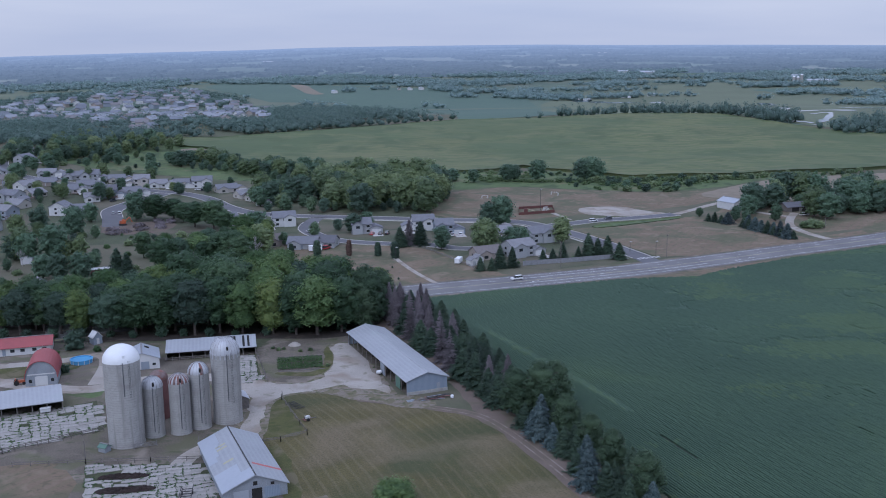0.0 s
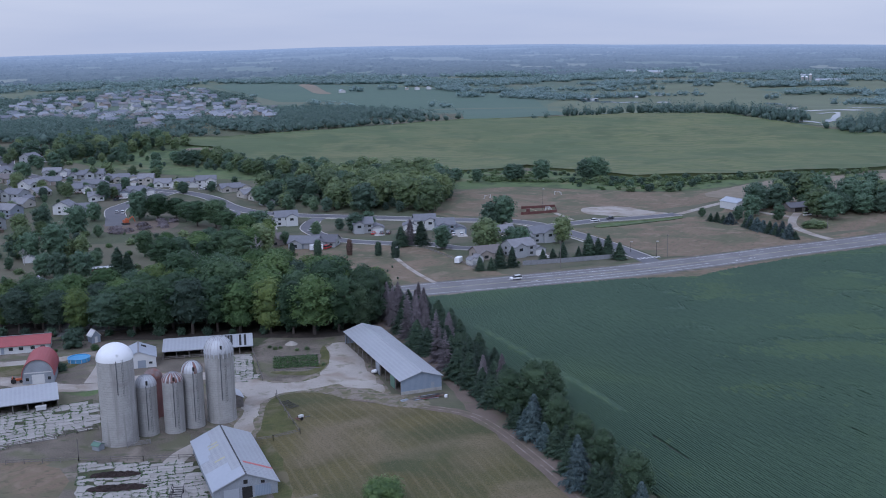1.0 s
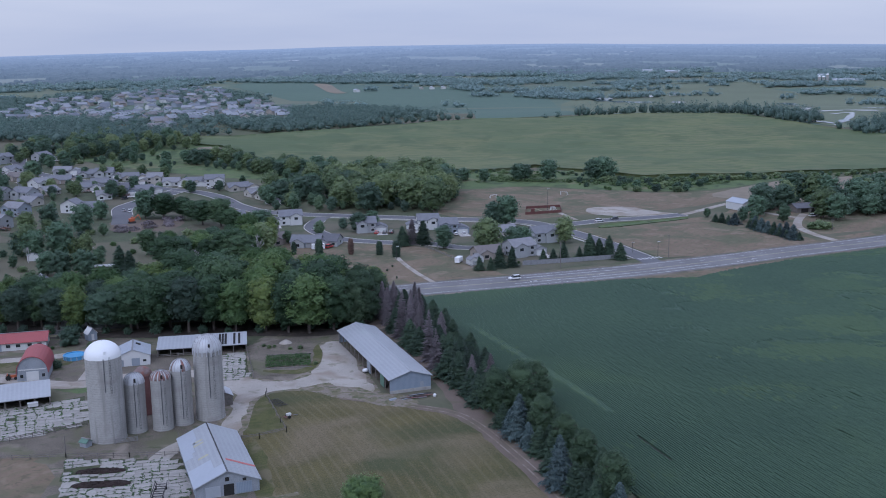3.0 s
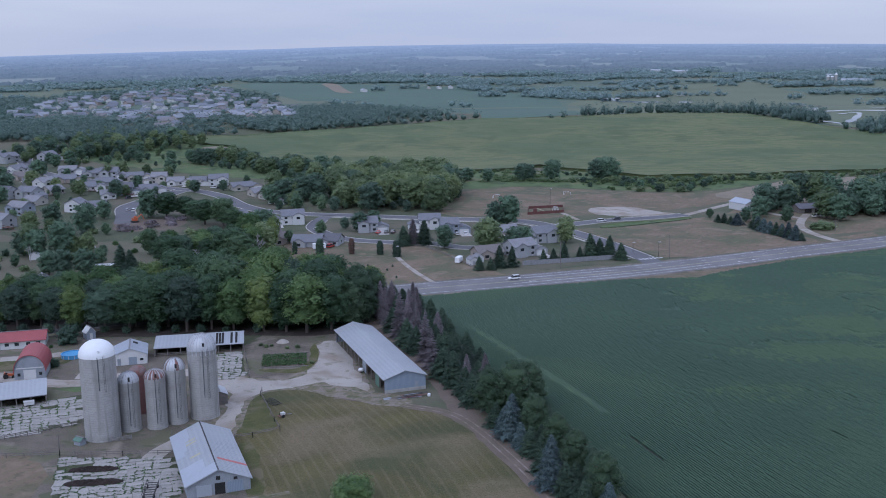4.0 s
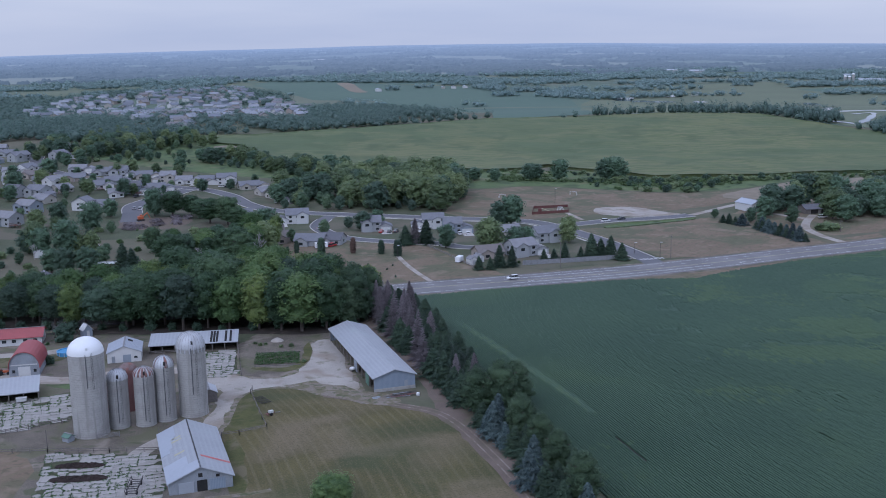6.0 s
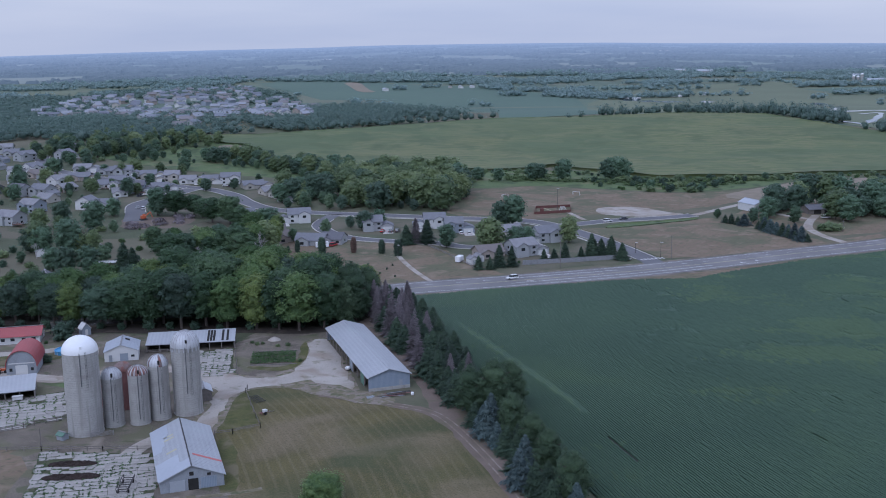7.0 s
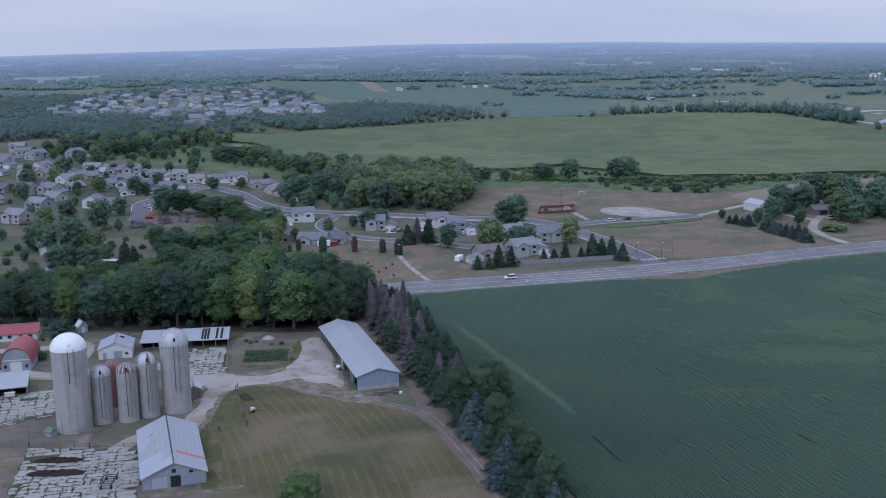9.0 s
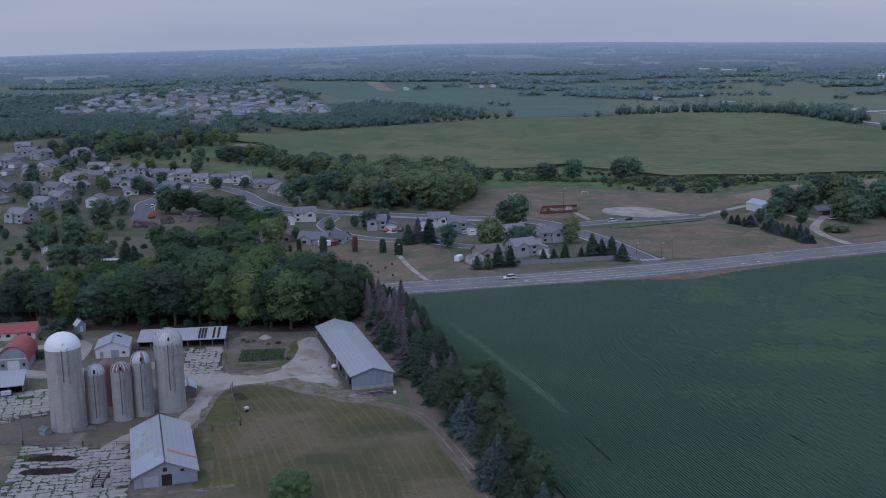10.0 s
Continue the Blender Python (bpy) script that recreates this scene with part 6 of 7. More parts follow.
gable_building("feed_room", -63.2, 270.5, 19, 4.2, 6, 2.7, 1.1, M_WOOD, M_GALV, "small grey feed room beside the tall silo", 0.25, windows=(("r", -1, 0.8, 1.4, 1.2, WALLS[0]),))

# red barn with a rounded roof
root = thing("red_barn", spot(-124.0, 299.3, 12), "old barn with a rounded red metal roof", "barn")
prof = [(4.3 * math.cos(a), 2.3 + 4.9 * math.sin(a) ** 0.9) for a in np.linspace(0, math.pi, 15)]
ring = [(-4.3, 0.0)] + [(x, z) for x, z in prof[::-1]] + [(4.3, 0.0)]
n = len(ring)
part("wall", Geo().poly([(x, yy, z) for yy in (-6.5, 6.5) for x, z in ring], [tuple(range(n))[::-1], tuple(range(n, 2 * n))] + [(n - 1, 2 * n - 1, n, 0), (0, n, n + 1, 1), (n - 2, 2 * n - 2, 2 * n - 1, n - 1)]), M_BOARD, root)
g = Geo()
for x0, z0 in prof:
    e0 = Vector((x0, z0 - 2.2)).normalized()
    g.v += [(x0 + e0.x * t, yy, z0 + e0.y * t) for t in (0.02, 0.2) for yy in (-6.9, 6.9)]
for i in range(len(prof) - 1):
    k = 4 * i
    g.f += [(k, k + 1, k + 5, k + 4), (k + 2, k + 6, k + 7, k + 3), (k, k + 4, k + 6, k + 2), (k + 1, k + 3, k + 7, k + 5)]
part("roof", g, M_REDROOF, root)
part("door", Geo().box(0, -6.54, 1.4, 3.4, 0.1, 2.8), WALLS[0], root)
for u in (-3.0, 3.0):
    part("window", Geo().box(u, -6.54, 1.5, 0.8, 0.1, 0.9), M_GLASS, root)
part("trim_board", Geo().box(0, -6.54, 3.4, 7.4, 0.1, 0.3), WALLS[0], root)

gable_building("ranch_house", -142.2, 328.3, 103, 9.0, 22, 2.7, 1.9, WALLS[0], M_REDROOF, "white ranch house with a red metal roof", 0.6,
    doors=(("l", 3.0, 0.1, 1.0, 2.1, WALLS[4]),), windows=tuple(("l", u, 1.0, 1.4, 1.1, M_GLASS) for u in (-9, -6, -2.5, 0.5, 5.5, 8.8)) + (("f", 0, 1.0, 1.4, 1.1, M_GLASS),))
gable_building("outhouse", -119.0, 335.6, 40, 3.0, 3.2, 2.4, 1.7, WALLS[4], WALLS[0], "narrow blue-grey garden shed with a white gable roof", 0.25, doors=(("f", 0, 0.1, 0.9, 2.0, WALLS[0]),))
gable_building("pump_shed", -91.0, 241.0, 60, 1.9, 2.2, 1.2, 0.6, M_BOARD, M_GREENTIN, "tiny shed with a green tin roof", 0.2)

root = thing("swimming_pool", spot(-117.6, 314.5), "round blue above-ground swimming pool", "pool")
part("wall", Geo().lathe([(3.3, -0.1), (3.3, 1.2), (3.45, 1.2), (3.45, 1.28), (3.15, 1.28), (3.15, 0.9)], 32), M_POOL, root, smooth=False)
part("water", Geo().lathe([(3.15, 1.0), (0.01, 1.0)], 32), M_POOL, root)
for k in range(12):
    a = 6.283 * k / 12
    part("upright", Geo().box(3.36 * math.cos(a), 3.36 * math.sin(a), 0.6, 0.1, 0.15, 1.25, math.degrees(a)), WALLS[0], root)

# manure heaps on the concrete
for x, y, L, w, rz in ((-82.6, 225.0, 11.5, 3.2, 4), (-80.4, 217.6, 13.5, 3.6, 6)):
    g = Geo()
    nx, ny = 44, 14
    for j in range(ny + 1):
        for i in range(nx + 1):
            u, v = i / nx * 2 - 1, j / ny * 2 - 1
            e = max(0.0, 1 - u ** 4 - (v * v) * (1 + 0.3 * noise.noise((u * 4, 0, x))))
            z = (e ** 0.6) * 0.75 * (0.75 + 0.6 * noise.noise((u * 7 + x, v * 2, 0))) + 0.25 * e * noise.noise((u * 22, v * 6, x))
            g.v.append((u * L / 2, v * w / 2, max(-0.05, z) + (0.07 if e > 0 else -0.05)))
    g.f = [(j * (nx + 1) + i, j * (nx + 1) + i + 1, (j + 1) * (nx + 1) + i + 1, (j + 1) * (nx + 1) + i) for j in range(ny) for i in range(nx)]
    tagged(part("manure_mound", g, M_MANURE, at=spot(x, y, rz, 0.02)), "long dark lumpy manure heap on the concrete", "manure heap", "manure heaps")

# feeder wagon frame
root = thing("feeder_wagon", spot(-66.1, 211.8, 96), "black steel feeder wagon frame", "wagon")
for u in (-1.1, 1.1):
    part("side_rail", Geo().box(0, u, 0.9, 8.0, 0.15, 0.2), M_IRON, root)
    part("top_rail", Geo().box(0, u * 1.15, 1.6, 8.0, 0.12, 0.12), M_IRON, root)
    for k in range(6):
        part("upright", Geo().beam((-3.8 + 1.5 * k, u, 0.9), (-3.8 + 1.5 * k, u * 1.15, 1.6), 0.1), M_IRON, root)
    for k in (-2.6, 2.6):
        part("wheel", Geo().lathe([(0.05, -0.12), (0.45, -0.12), (0.45, 0.12), (0.05, 0.12)], 14), M_TYRE, root, at=pose(k, u, 0.45, 90, 0, 0))
for k in range(7):
    part("cross_bar", Geo().box(-3.8 + 1.25 * k, 0, 0.9, 0.12, 2.2, 0.12), M_IRON, root)


def fence(name, pts, label, post=1.4, gap=3.0, rails=(0.5, 0.95, 1.3), m=None, boards=0.06):
    m = m or M_WOOD
    root = thing(name, spot(*pts[0]), label, "fence")
    x0, y0 = pts[0]
    z0 = H(x0, y0)
    for (ax, ay), (bx, by) in zip(pts[:-1], pts[1:]):
        L = math.hypot(bx - ax, by - ay)
        n = max(1, round(L / gap))
        for k in range(n + 1):
            x, y = ax + (bx - ax) * k / n, ay + (by - ay) * k / n
            part("post", Geo().box(x - x0, y - y0, H(x, y) - z0 + post / 2 - 0.1, 0.16, 0.16, post + 0.2), m, root)
        for z in rails:
            part("rail", Geo().beam((ax - x0, ay - y0, H(ax, ay) - z0 + z), (bx - x0, by - y0, H(bx, by) - z0 + z), 0.05, 0.14), m, root)
    return root


fence("board_fence", [(-150, 218), (-115.3, 241.5), (-94.8, 254.5)], "dark weathered board fence along the concrete lot", 1.4, 2.6)
fence("wire_fence", [(-53.5, 242), (-49.4, 243.4), (-43.2, 247.3), (-45.6, 254.1), (-52.3, 274.1), (-52.4, 277)], "old posts with thin wire", 1.6, 5.0, (0.9, 1.3))
fence("wire_fence", [(-110, 233), (-93.4, 233.6), (-78.4, 233.2), (-66, 233.4)], "thin wire fence on old posts behind the concrete pad", 1.3, 4.0, (0.6, 1.1))
fence("cattle_gate", [(-84.2, 241.6), (-79.2, 243.6)], "grey tubular cattle gate by the silos", 1.3, 5.0, (0.3, 0.6, 0.9, 1.2), M_HOOP)
fence("pen_fence", [(-65.6, 322), (-61.5, 305), (-58, 290)], "weathered pen fence beside the garden", 1.4, 3.5, (0.6, 1.1))
root = thing("utility_post", spot(-93.6, 234.2), "tall bare wooden post by the pad", "post")
part("post", Geo().lathe([(0.14, -0.2), (0.10, 5.5), (0.01, 5.52)], 8), M_WOOD, root)
root = thing("utility_post", spot(-68.4, 240.2), "bare wooden post by the barn", "post")
part("post", Geo().lathe([(0.14, -0.2), (0.10, 3.4), (0.01, 3.42)], 8), M_WOOD, root)
bushes.at(-66.5, 238.6, 1.5, 1, "", 0.7)

# junk by the fence and the shed
rng = random.Random(7)
root = thing("scrap_implement", spot(-44.2, 257.6, 30), "rusty red and white farm implement in the grass", "implement")
part("frame", Geo().box(0, 0, 0.5, 2.6, 0.2, 0.2).box(0.6, 0.7, 0.55, 0.2, 1.8, 0.15).box(-0.8, -0.5, 0.4, 0.2, 1.6, 0.15), M_REDRUST, root)
part("hopper", Geo().box(0.2, -0.2, 0.95, 1.1, 0.9, 0.6, 12), WALLS[0], root)
part("tongue", Geo().beam((1.2, 0, 0.5), (3.0, 0.5, 0.15), 0.14), M_HOOP, root)
for s_ in (-0.9, 0.9):
    part("wheel", Geo().lathe([(0.05, -0.1), (0.42, -0.1), (0.42, 0.1), (0.05, 0.1)], 12), M_TYRE, root, at=pose(0.1, s_, 0.42, 90, 0, 10))
root = thing("harrow", spot(-48.2, 268.6, 125), "rusty spring-tooth harrow lying in the grass", "implement")
for k in range(5):
    part("bar", Geo().box(0, -1.3 + 0.65 * k, 0.28, 6.0, 0.1, 0.1), M_IRON, root)
for k in range(4):
    part("cross_bar", Geo().box(-2.7 + 1.8 * k, 0, 0.38, 0.12, 2.9, 0.1), M_IRON, root)
root = thing("lumber_pile", spot(-10.6, 271.3, 18), "heap of weathered boards and pipes by the shed", "lumber pile")
for k in range(16):
    part("board", Geo().box(rng.uniform(-2, 2), rng.uniform(-0.9, 0.9), 0.16 + 0.09 * (k // 2), rng.uniform(4, 7.5), 0.25, 0.09, rng.uniform(-9, 9)), rng.choice([M_WOOD, M_REDRUST, M_IRON, M_REDRUST, M_BOARD]), root)
root = thing("white_tank", spot(-5.9, 271.6, 20), "white plastic tank beside the lumber", "tank")
part("body", Geo().lathe([(0.01, 0.0), (0.4, 0.02), (0.45, 0.15), (0.45, 0.7), (0.35, 0.82), (0.01, 0.86)], 18), M_WHITE, root, smooth=True)
tagged(part("tin_sheet", Geo().box(0, 0, 0.12, 2.2, 1.4, 0.06, 0, 4, 3).box(0.3, 0.4, 0.2, 1.8, 1.1, 0.05, 25, -3, 2), M_BOARD, at=spot(-17.2, 269.6, 20)), "pale tin sheets lying in the grass", "sheet metal")
root = thing("propane_tank", spot(-26.0, 293.6, 30), "white tank standing in weeds by the shed", "tank")
part("body", Geo().lathe([(0.01, -1.2), (0.45, -1.05), (0.55, -0.8), (0.55, 0.8), (0.45, 1.05), (0.01, 1.2)], 16), M_WHITE, root, at=pose(0, 0, 0.85, 70, 0, 0), smooth=True)
for s_ in (-0.6, 0.6):
    part("foot", Geo().box(0, s_, 0.2, 0.7, 0.15, 0.5), M_IRON, root)
for x, y, h in ((-27.8, 300, 0.7), (-28.5, 306, 0.6), (-26.6, 296, 0.7), (-24, 288, 0.6), (-23, 283, 0.6)):
    bushes.at(x, y, h, 0, "weeds by the shed", 0.8)
# things stored in the open shed
for k, (v, mt, sx, sy, sz) in enumerate(((-19, M_IRON, 2.2, 3.4, 2.2), (-13.5, M_REDRUST, 2.0, 3.0, 2.0), (-8, CARS[1], 2.0, 4.0, 1.6), (-2, M_IRON, 2.5, 3.0, 2.4), (5, M_GREENTIN, 2.2, 3.6, 2.3), (12, M_WOOD, 2.6, 3.2, 1.8), (19, M_IRON, 2.2, 3.0, 2.0))):
    c, s_ = math.cos(radians(19.3)), math.sin(radians(19.3))
    u = -2.2
    root = thing("stored_machine", spot(-21.5 + u * c - v * s_, 301.9 + u * s_ + v * c, 19.3 + 90, 0.15), "dark farm machine stored under the shed roof", "implement")
    part("body", Geo().box(0, 0, sz * 0.55, sy, sx * 0.6, sz * 0.5).box(-sy * 0.2, 0, sz * 0.85, sy * 0.35, sx * 0.55, sz * 0.35), mt, root)
    for a, b in ((-1, -1), (-1, 1), (1, -1), (1, 1)):
        part("wheel", Geo().lathe([(0.05, -0.15), (0.5, -0.15), (0.5, 0.15), (0.05, 0.15)], 12), M_TYRE, root, at=pose(a * sy * 0.33, b * sx * 0.38, 0.5, 90, 0, 0))

# vegetable garden
patch("garden_soil", rounded([(-64, 326), (-57, 329.5), (-44, 327), (-41, 311), (-41.5, 299), (-47, 292), (-58, 293.5), (-62, 308)]), M_DIRT, 0.1, "bare brown garden soil with weeds", "garden", ragged=0.8)
patch("garden_verge", rounded([(-57, 296.5), (-46, 292.5), (-41, 298), (-39.8, 310), (-42, 324), (-44, 322), (-42.5, 309), (-43.5, 300), (-47, 297), (-56, 299)]), M_LAWN, 0.12, "green grass verge round the garden", "lawn", ragged=0.4)
g = Geo()
rs = np.random.RandomState(3)
for r_ in range(6):
    for k in range(46):
        u, v = -6.6 + k * 0.29, -4.6 + r_ * 1.7
        x, y = -50 + u * 0.99 - v * 0.12, 306 + u * 0.12 + v * 0.99
        hh = 0.5 + rs.rand() * 0.5 + (0.5 if r_ > 2 else 0)
        leaf_quads(g, rs, (x, y, hh * 0.5 + 0.1), (0.4, 0.45, hh * 0.55), 9, 0.38)
tagged(part("vegetable_rows", g, M_LEAVES[1]), "rows of green vegetables in the garden", "vegetables", kind="stuff")
for x, y, h in ((-58, 321, 1.0), (-56.5, 322, 0.8), (-51, 319, 0.9), (-48, 320, 1.0), (-60, 323, 0.8), (-41.5, 303, 0.9)):
    bushes.at(x, y, h, 1, "garden shrubs", 0.9)
for x, y, L in ((-49, 299.7, 14), (-50, 313.5, 13)):
    tagged(part("garden_edging", Geo().box(0, 0, 0.2, L, 0.2, 0.3), M_WOOD, at=spot(x, y, 7)), "weathered board edging a garden bed", "edging")
tagged(part("gravel_mound", Geo().lathe([(2.4, -0.1), (1.6, 0.5), (0.7, 1.0), (0.05, 1.15)], 14), M_GRAVEL, at=spot(-53.5, 326.5), smooth=True), "pale heap of gravel by the garden", "gravel heap")

# concrete pads: grassy joints and broken slabs
PIECES = []


def pad(name, poly, size, rz, label, seed, lost=0.06):
    base = patch(name, poly, M_JOINT, 0.07, label, "pavement", step=6, ragged=0.3)
    PIECES.append((base, poly, size, rz, seed, lost))


pad("pavement_lot", [(-160, 222), (-160, 262), (-125, 268.5), (-110, 273.5), (-103, 278), (-95, 258), (-95.5, 255.5), (-115.7, 242.5), (-140, 227)], 2.3, 19.5, "broken concrete cattle lot with grass in its joints", 1)
pad("pavement_feedlot", [(-93.1, 232.3), (-78.4, 231.8), (-65.6, 231.6), (-61.2, 219.5), (-57, 196), (-83, 196), (-87, 210)], 1.95, 14, "cracked concrete feedlot with grass in its joints", 2, 0.08)
pad("pavement_back", [(-76.5, 314.5), (-65, 317), (-59.5, 292), (-66.5, 289), (-72, 296)], 1.8, 9, "broken concrete yard before the cattle shed", 3, 0.1)

root = thing("tractor", spot(-129.5, 294.2, 20), "small orange tractor parked by the red barn", "tractor")
part("hood", Geo().box(0.8, 0, 1.0, 1.8, 0.7, 0.7), M_ORANGE, root)
part("seat_deck", Geo().box(-0.6, 0, 0.9, 1.4, 1.1, 0.5).box(-0.9, 0, 1.5, 0.2, 0.9, 0.9), M_ORANGE, root)
for a, b_, r_ in ((-0.7, -0.75, 0.75), (-0.7, 0.75, 0.75), (1.3, -0.6, 0.45), (1.3, 0.6, 0.45)):
    part("wheel", Geo().lathe([(0.05, -0.18), (r_, -0.18), (r_, 0.18), (0.05, 0.18)], 14), M_TYRE, root, at=pose(a, b_, r_, 90, 0, 0))

root = thing("feed_cart", spot(-114.0, 269.2, 20), "small white feed cart under the shed eave", "cart")
part("tub", Geo().box(0, 0, 1.0, 2.6, 1.3, 0.9).box(0, 0, 1.5, 2.8, 1.5, 0.12), WALLS[0], root)
for s_ in (-0.7, 0.7):
    part("wheel", Geo().lathe([(0.05, -0.1), (0.4, -0.1), (0.4, 0.1), (0.05, 0.1)], 12), M_TYRE, root, at=pose(s_, 0.6, 0.4, 90, 0, 0))
    part("leg", Geo().box(s_, -0.5, 0.3, 0.1, 0.1, 0.7), M_IRON, root)

# ---- houses ----
def house(x, y, rz, w, d, h, wall_k, roof_k, label, garage=0, storeys=1, group="houses of the subdivision"):
    """A gabled family house, ridge along local x; garage: -1 or 1 gives a wing with a wide door on that side."""
    root = thing("house", spot(x, y, rz), label, "house", group)
    wm, rm = WALLS[wall_k], ROOFS[roof_k]
    rise = d * 0.26
    turn = pose(0, 0, 0, 0, 0, 90)
    part("wall", Geo().gable(d, w, h, rise), wm, root, at=turn)
    part("roof", Geo().roof(d, w, h, rise, 0.5, 0.2), rm, root, at=turn)
    for st in range(storeys):
        z = 1.5 + 2.35 * st
        for u in (-0.32, 0.0, 0.32):
            if st == 0 and u == 0.0:
                part("door", Geo().box(0.0, -d / 2 - 0.03, 1.1, 1.0, 0.1, 2.1), WALLS[(wall_k + 2) % 5], root)
                continue
            for s_ in ((1,) if u * (garage or 1) < 0 else (-1, 1)):
                win = part("window", Geo().box(u * w, s_ * (d / 2 + 0.02), z, 1.5, 0.08, 1.2), M_GLASS, root)
                part("frame", Geo().box(u * w, s_ * (d / 2 + 0.05), z + 0.65, 1.7, 0.08, 0.12).box(u * w, s_ * (d / 2 + 0.05), z - 0.65, 1.7, 0.08, 0.12), WALLS[0], win)
        for s_ in (-1, 1):
            part("window", Geo().box(s_ * (w / 2 + 0.02), 0.1 * d, z, 0.08, 1.3, 1.1), M_GLASS, root)
    if garage:
        gx = garage * (w / 2 + 2.4)
        part("garage_wall", Geo().gable(6.6, 7.4, 2.7, 1.4), wm, root, at=pose(gx, -1.6, 0))
        part("garage_roof", Geo().roof(6.6, 7.4, 2.7, 1.4, 0.4, 0.18), rm, root, at=pose(gx, -1.6, 0))
        part("driveway", Geo().box(gx, -9.4, 0.1, 5.2, 8.0, 0.12), M_KERB, root, "pale concrete driveway slab")
        part("garage_door", Geo().box(gx, -5.34, 1.15, 4.8, 0.1, 2.25), WALLS[0], root, "white garage door")
    fw = min(6.4, w * 0.5)
    fx = -(garage or 1) * (w / 2 - fw / 2 - 0.4)
    part("front_gable", Geo().gable(fw, d * 0.5 + 1.3, h - 0.05, fw * 0.26), wm, root, at=pose(fx, -(d * 0.5 + 1.3) / 2, 0))
    part("gable_roof", Geo().roof(fw, d * 0.5 + 1.3, h - 0.05, fw * 0.26, 0.4, 0.18), rm, root, at=pose(fx, -(d * 0.5 + 1.3) / 2, 0))
    part("gable_window", Geo().box(fx, -d / 2 - 1.33, h - 1.3, 1.9, 0.08, 1.3), M_GLASS, root)
    return root


NAMES = ("white", "beige", "grey", "tan", "blue-grey")
TOPS = ("grey", "brown", "pale grey", "dark grey")


def home(x, y, rz, wk, rk, storeys=1, garage=0, w=12.0, d=10.0, group="houses of the subdivision"):
    h = 2.7 + 2.3 * (storeys - 1)
    return house(x, y, rz, w, d, h, wk, rk, "%s-sided %s house with a %s shingle roof" % (NAMES[wk], ("one-storey", "two-storey")[storeys - 1], TOPS[rk]), garage, storeys, group)


for row in (
    (-112, 571, 30, 0, 0, 1, 0, 9), (-80, 556, 12, 0, 0, 2, -1, 12), (-86, 518, 15, 1, 1, 1, 0, 9), (-80, 500, 35, 3, 1, 1, 0, 11), (-64, 492, -8, 2, 0, 1, 0, 14), (-53.5, 494, -12, 2, 3, 1, 0, 10),
    (-38, 529, 8, 2, 0, 2, 1, 10), (-6, 535, 5, 0, 0, 2, -1, 11), (4, 521, 8, 4, 0, 2, 1, 9), (31, 512, 20, 1, 2, 1, -1, 13), (49, 497, 22, 2, 0, 2, -1, 12),
    (35, 463, 28, 2, 2, 2, 1, 12), (20, 459, 20, 3, 1, 1, 0, 12),
):
    home(*row)
for row in (
    (-326, 791, 60, 2, 0, 2, 0, 14), (-318, 858, 70, 2, 2, 2, 1, 12), (-300, 803, 70, 2, 0, 2, 1, 12), (-301, 718, 10, 0, 2, 1, 1), (-292, 721, 70, 0, 0, 2, 0), (-286, 680, 20, 0, 2, 1, 0, 11), (-281, 705, -15, 3, 1, 1, 1, 13),
    (-254, 669, 60, 0, 2, 2, 0, 11), (-250, 697, 10, 3, 0, 1, 1, 14), (-250, 633, -25, 2, 0, 2, 1, 13), (-264, 632, -25, 2, 3, 2, 0, 11), (-236, 582, -25, 4, 2, 2, 0, 12), (-233, 546, -25, 2, 2, 2, 0, 13), (-227, 669, 20, 0, 0, 1, 1, 11),
    (-228, 722, 5, 2, 0, 2, 1, 12), (-210, 720, 15, 1, 0, 1, 1, 11), (-200, 657, 8, 4, 3, 2, 1, 12), (-209, 594, 80, 0, 0, 2, 0, 9), (-199, 600, 10, 2, 0, 1, 0, 11), (-205, 641, 20, 0, 2, 1, 0, 9), (-190, 708, 5, 1, 2, 2, -1, 10),
    (-178, 704, 5, 0, 2, 1, 1, 11), (-164, 709, 5, 1, 0, 1, -1, 11), (-150, 708, 8, 0, 0, 2, -1, 13), (-131, 688, 25, 1, 0, 1, 1, 14), (-115, 662, 35, 1, 2, 1, 1, 12), (-106, 649, 35, 1, 0, 1, 0, 12), (-98, 628, 60, 0, 2, 1, 0, 7),
    (-187, 667, 20, 2, 0, 1, 1, 11), (-262, 738, 5, 2, 2, 1, 1, 12), (-242, 728, 10, 2, 0, 1, 0, 12), (-266, 681, 20, 2, 0, 1, 1, 12), (-243, 652, 60, 1, 2, 1, 0, 11), (-222, 690, 15, 2, 0, 1, 1, 11), (-240, 614, -25, 1, 2, 1, 0, 11),
    (-345, 782, -15, 4, 0, 1, 1), (-330, 742, -20, 2, 0, 2, 1), (-305, 656, -12, 0, 0, 1, 1), (-320, 706, -15, 2, 0, 1, 1), (-352, 830, 10, 2, 0, 1, 1), (-366, 850, 10, 2, 2, 2, 0), (-284, 562, -20, 2, 2, 1, 0), (-276, 602, -20, 1, 0, 2, 1), (-262, 566, -25, 2, 0, 2, 0), (-284, 640, -20, 2, 3, 1, 0),
):
    home(*row, group="houses of the west streets")
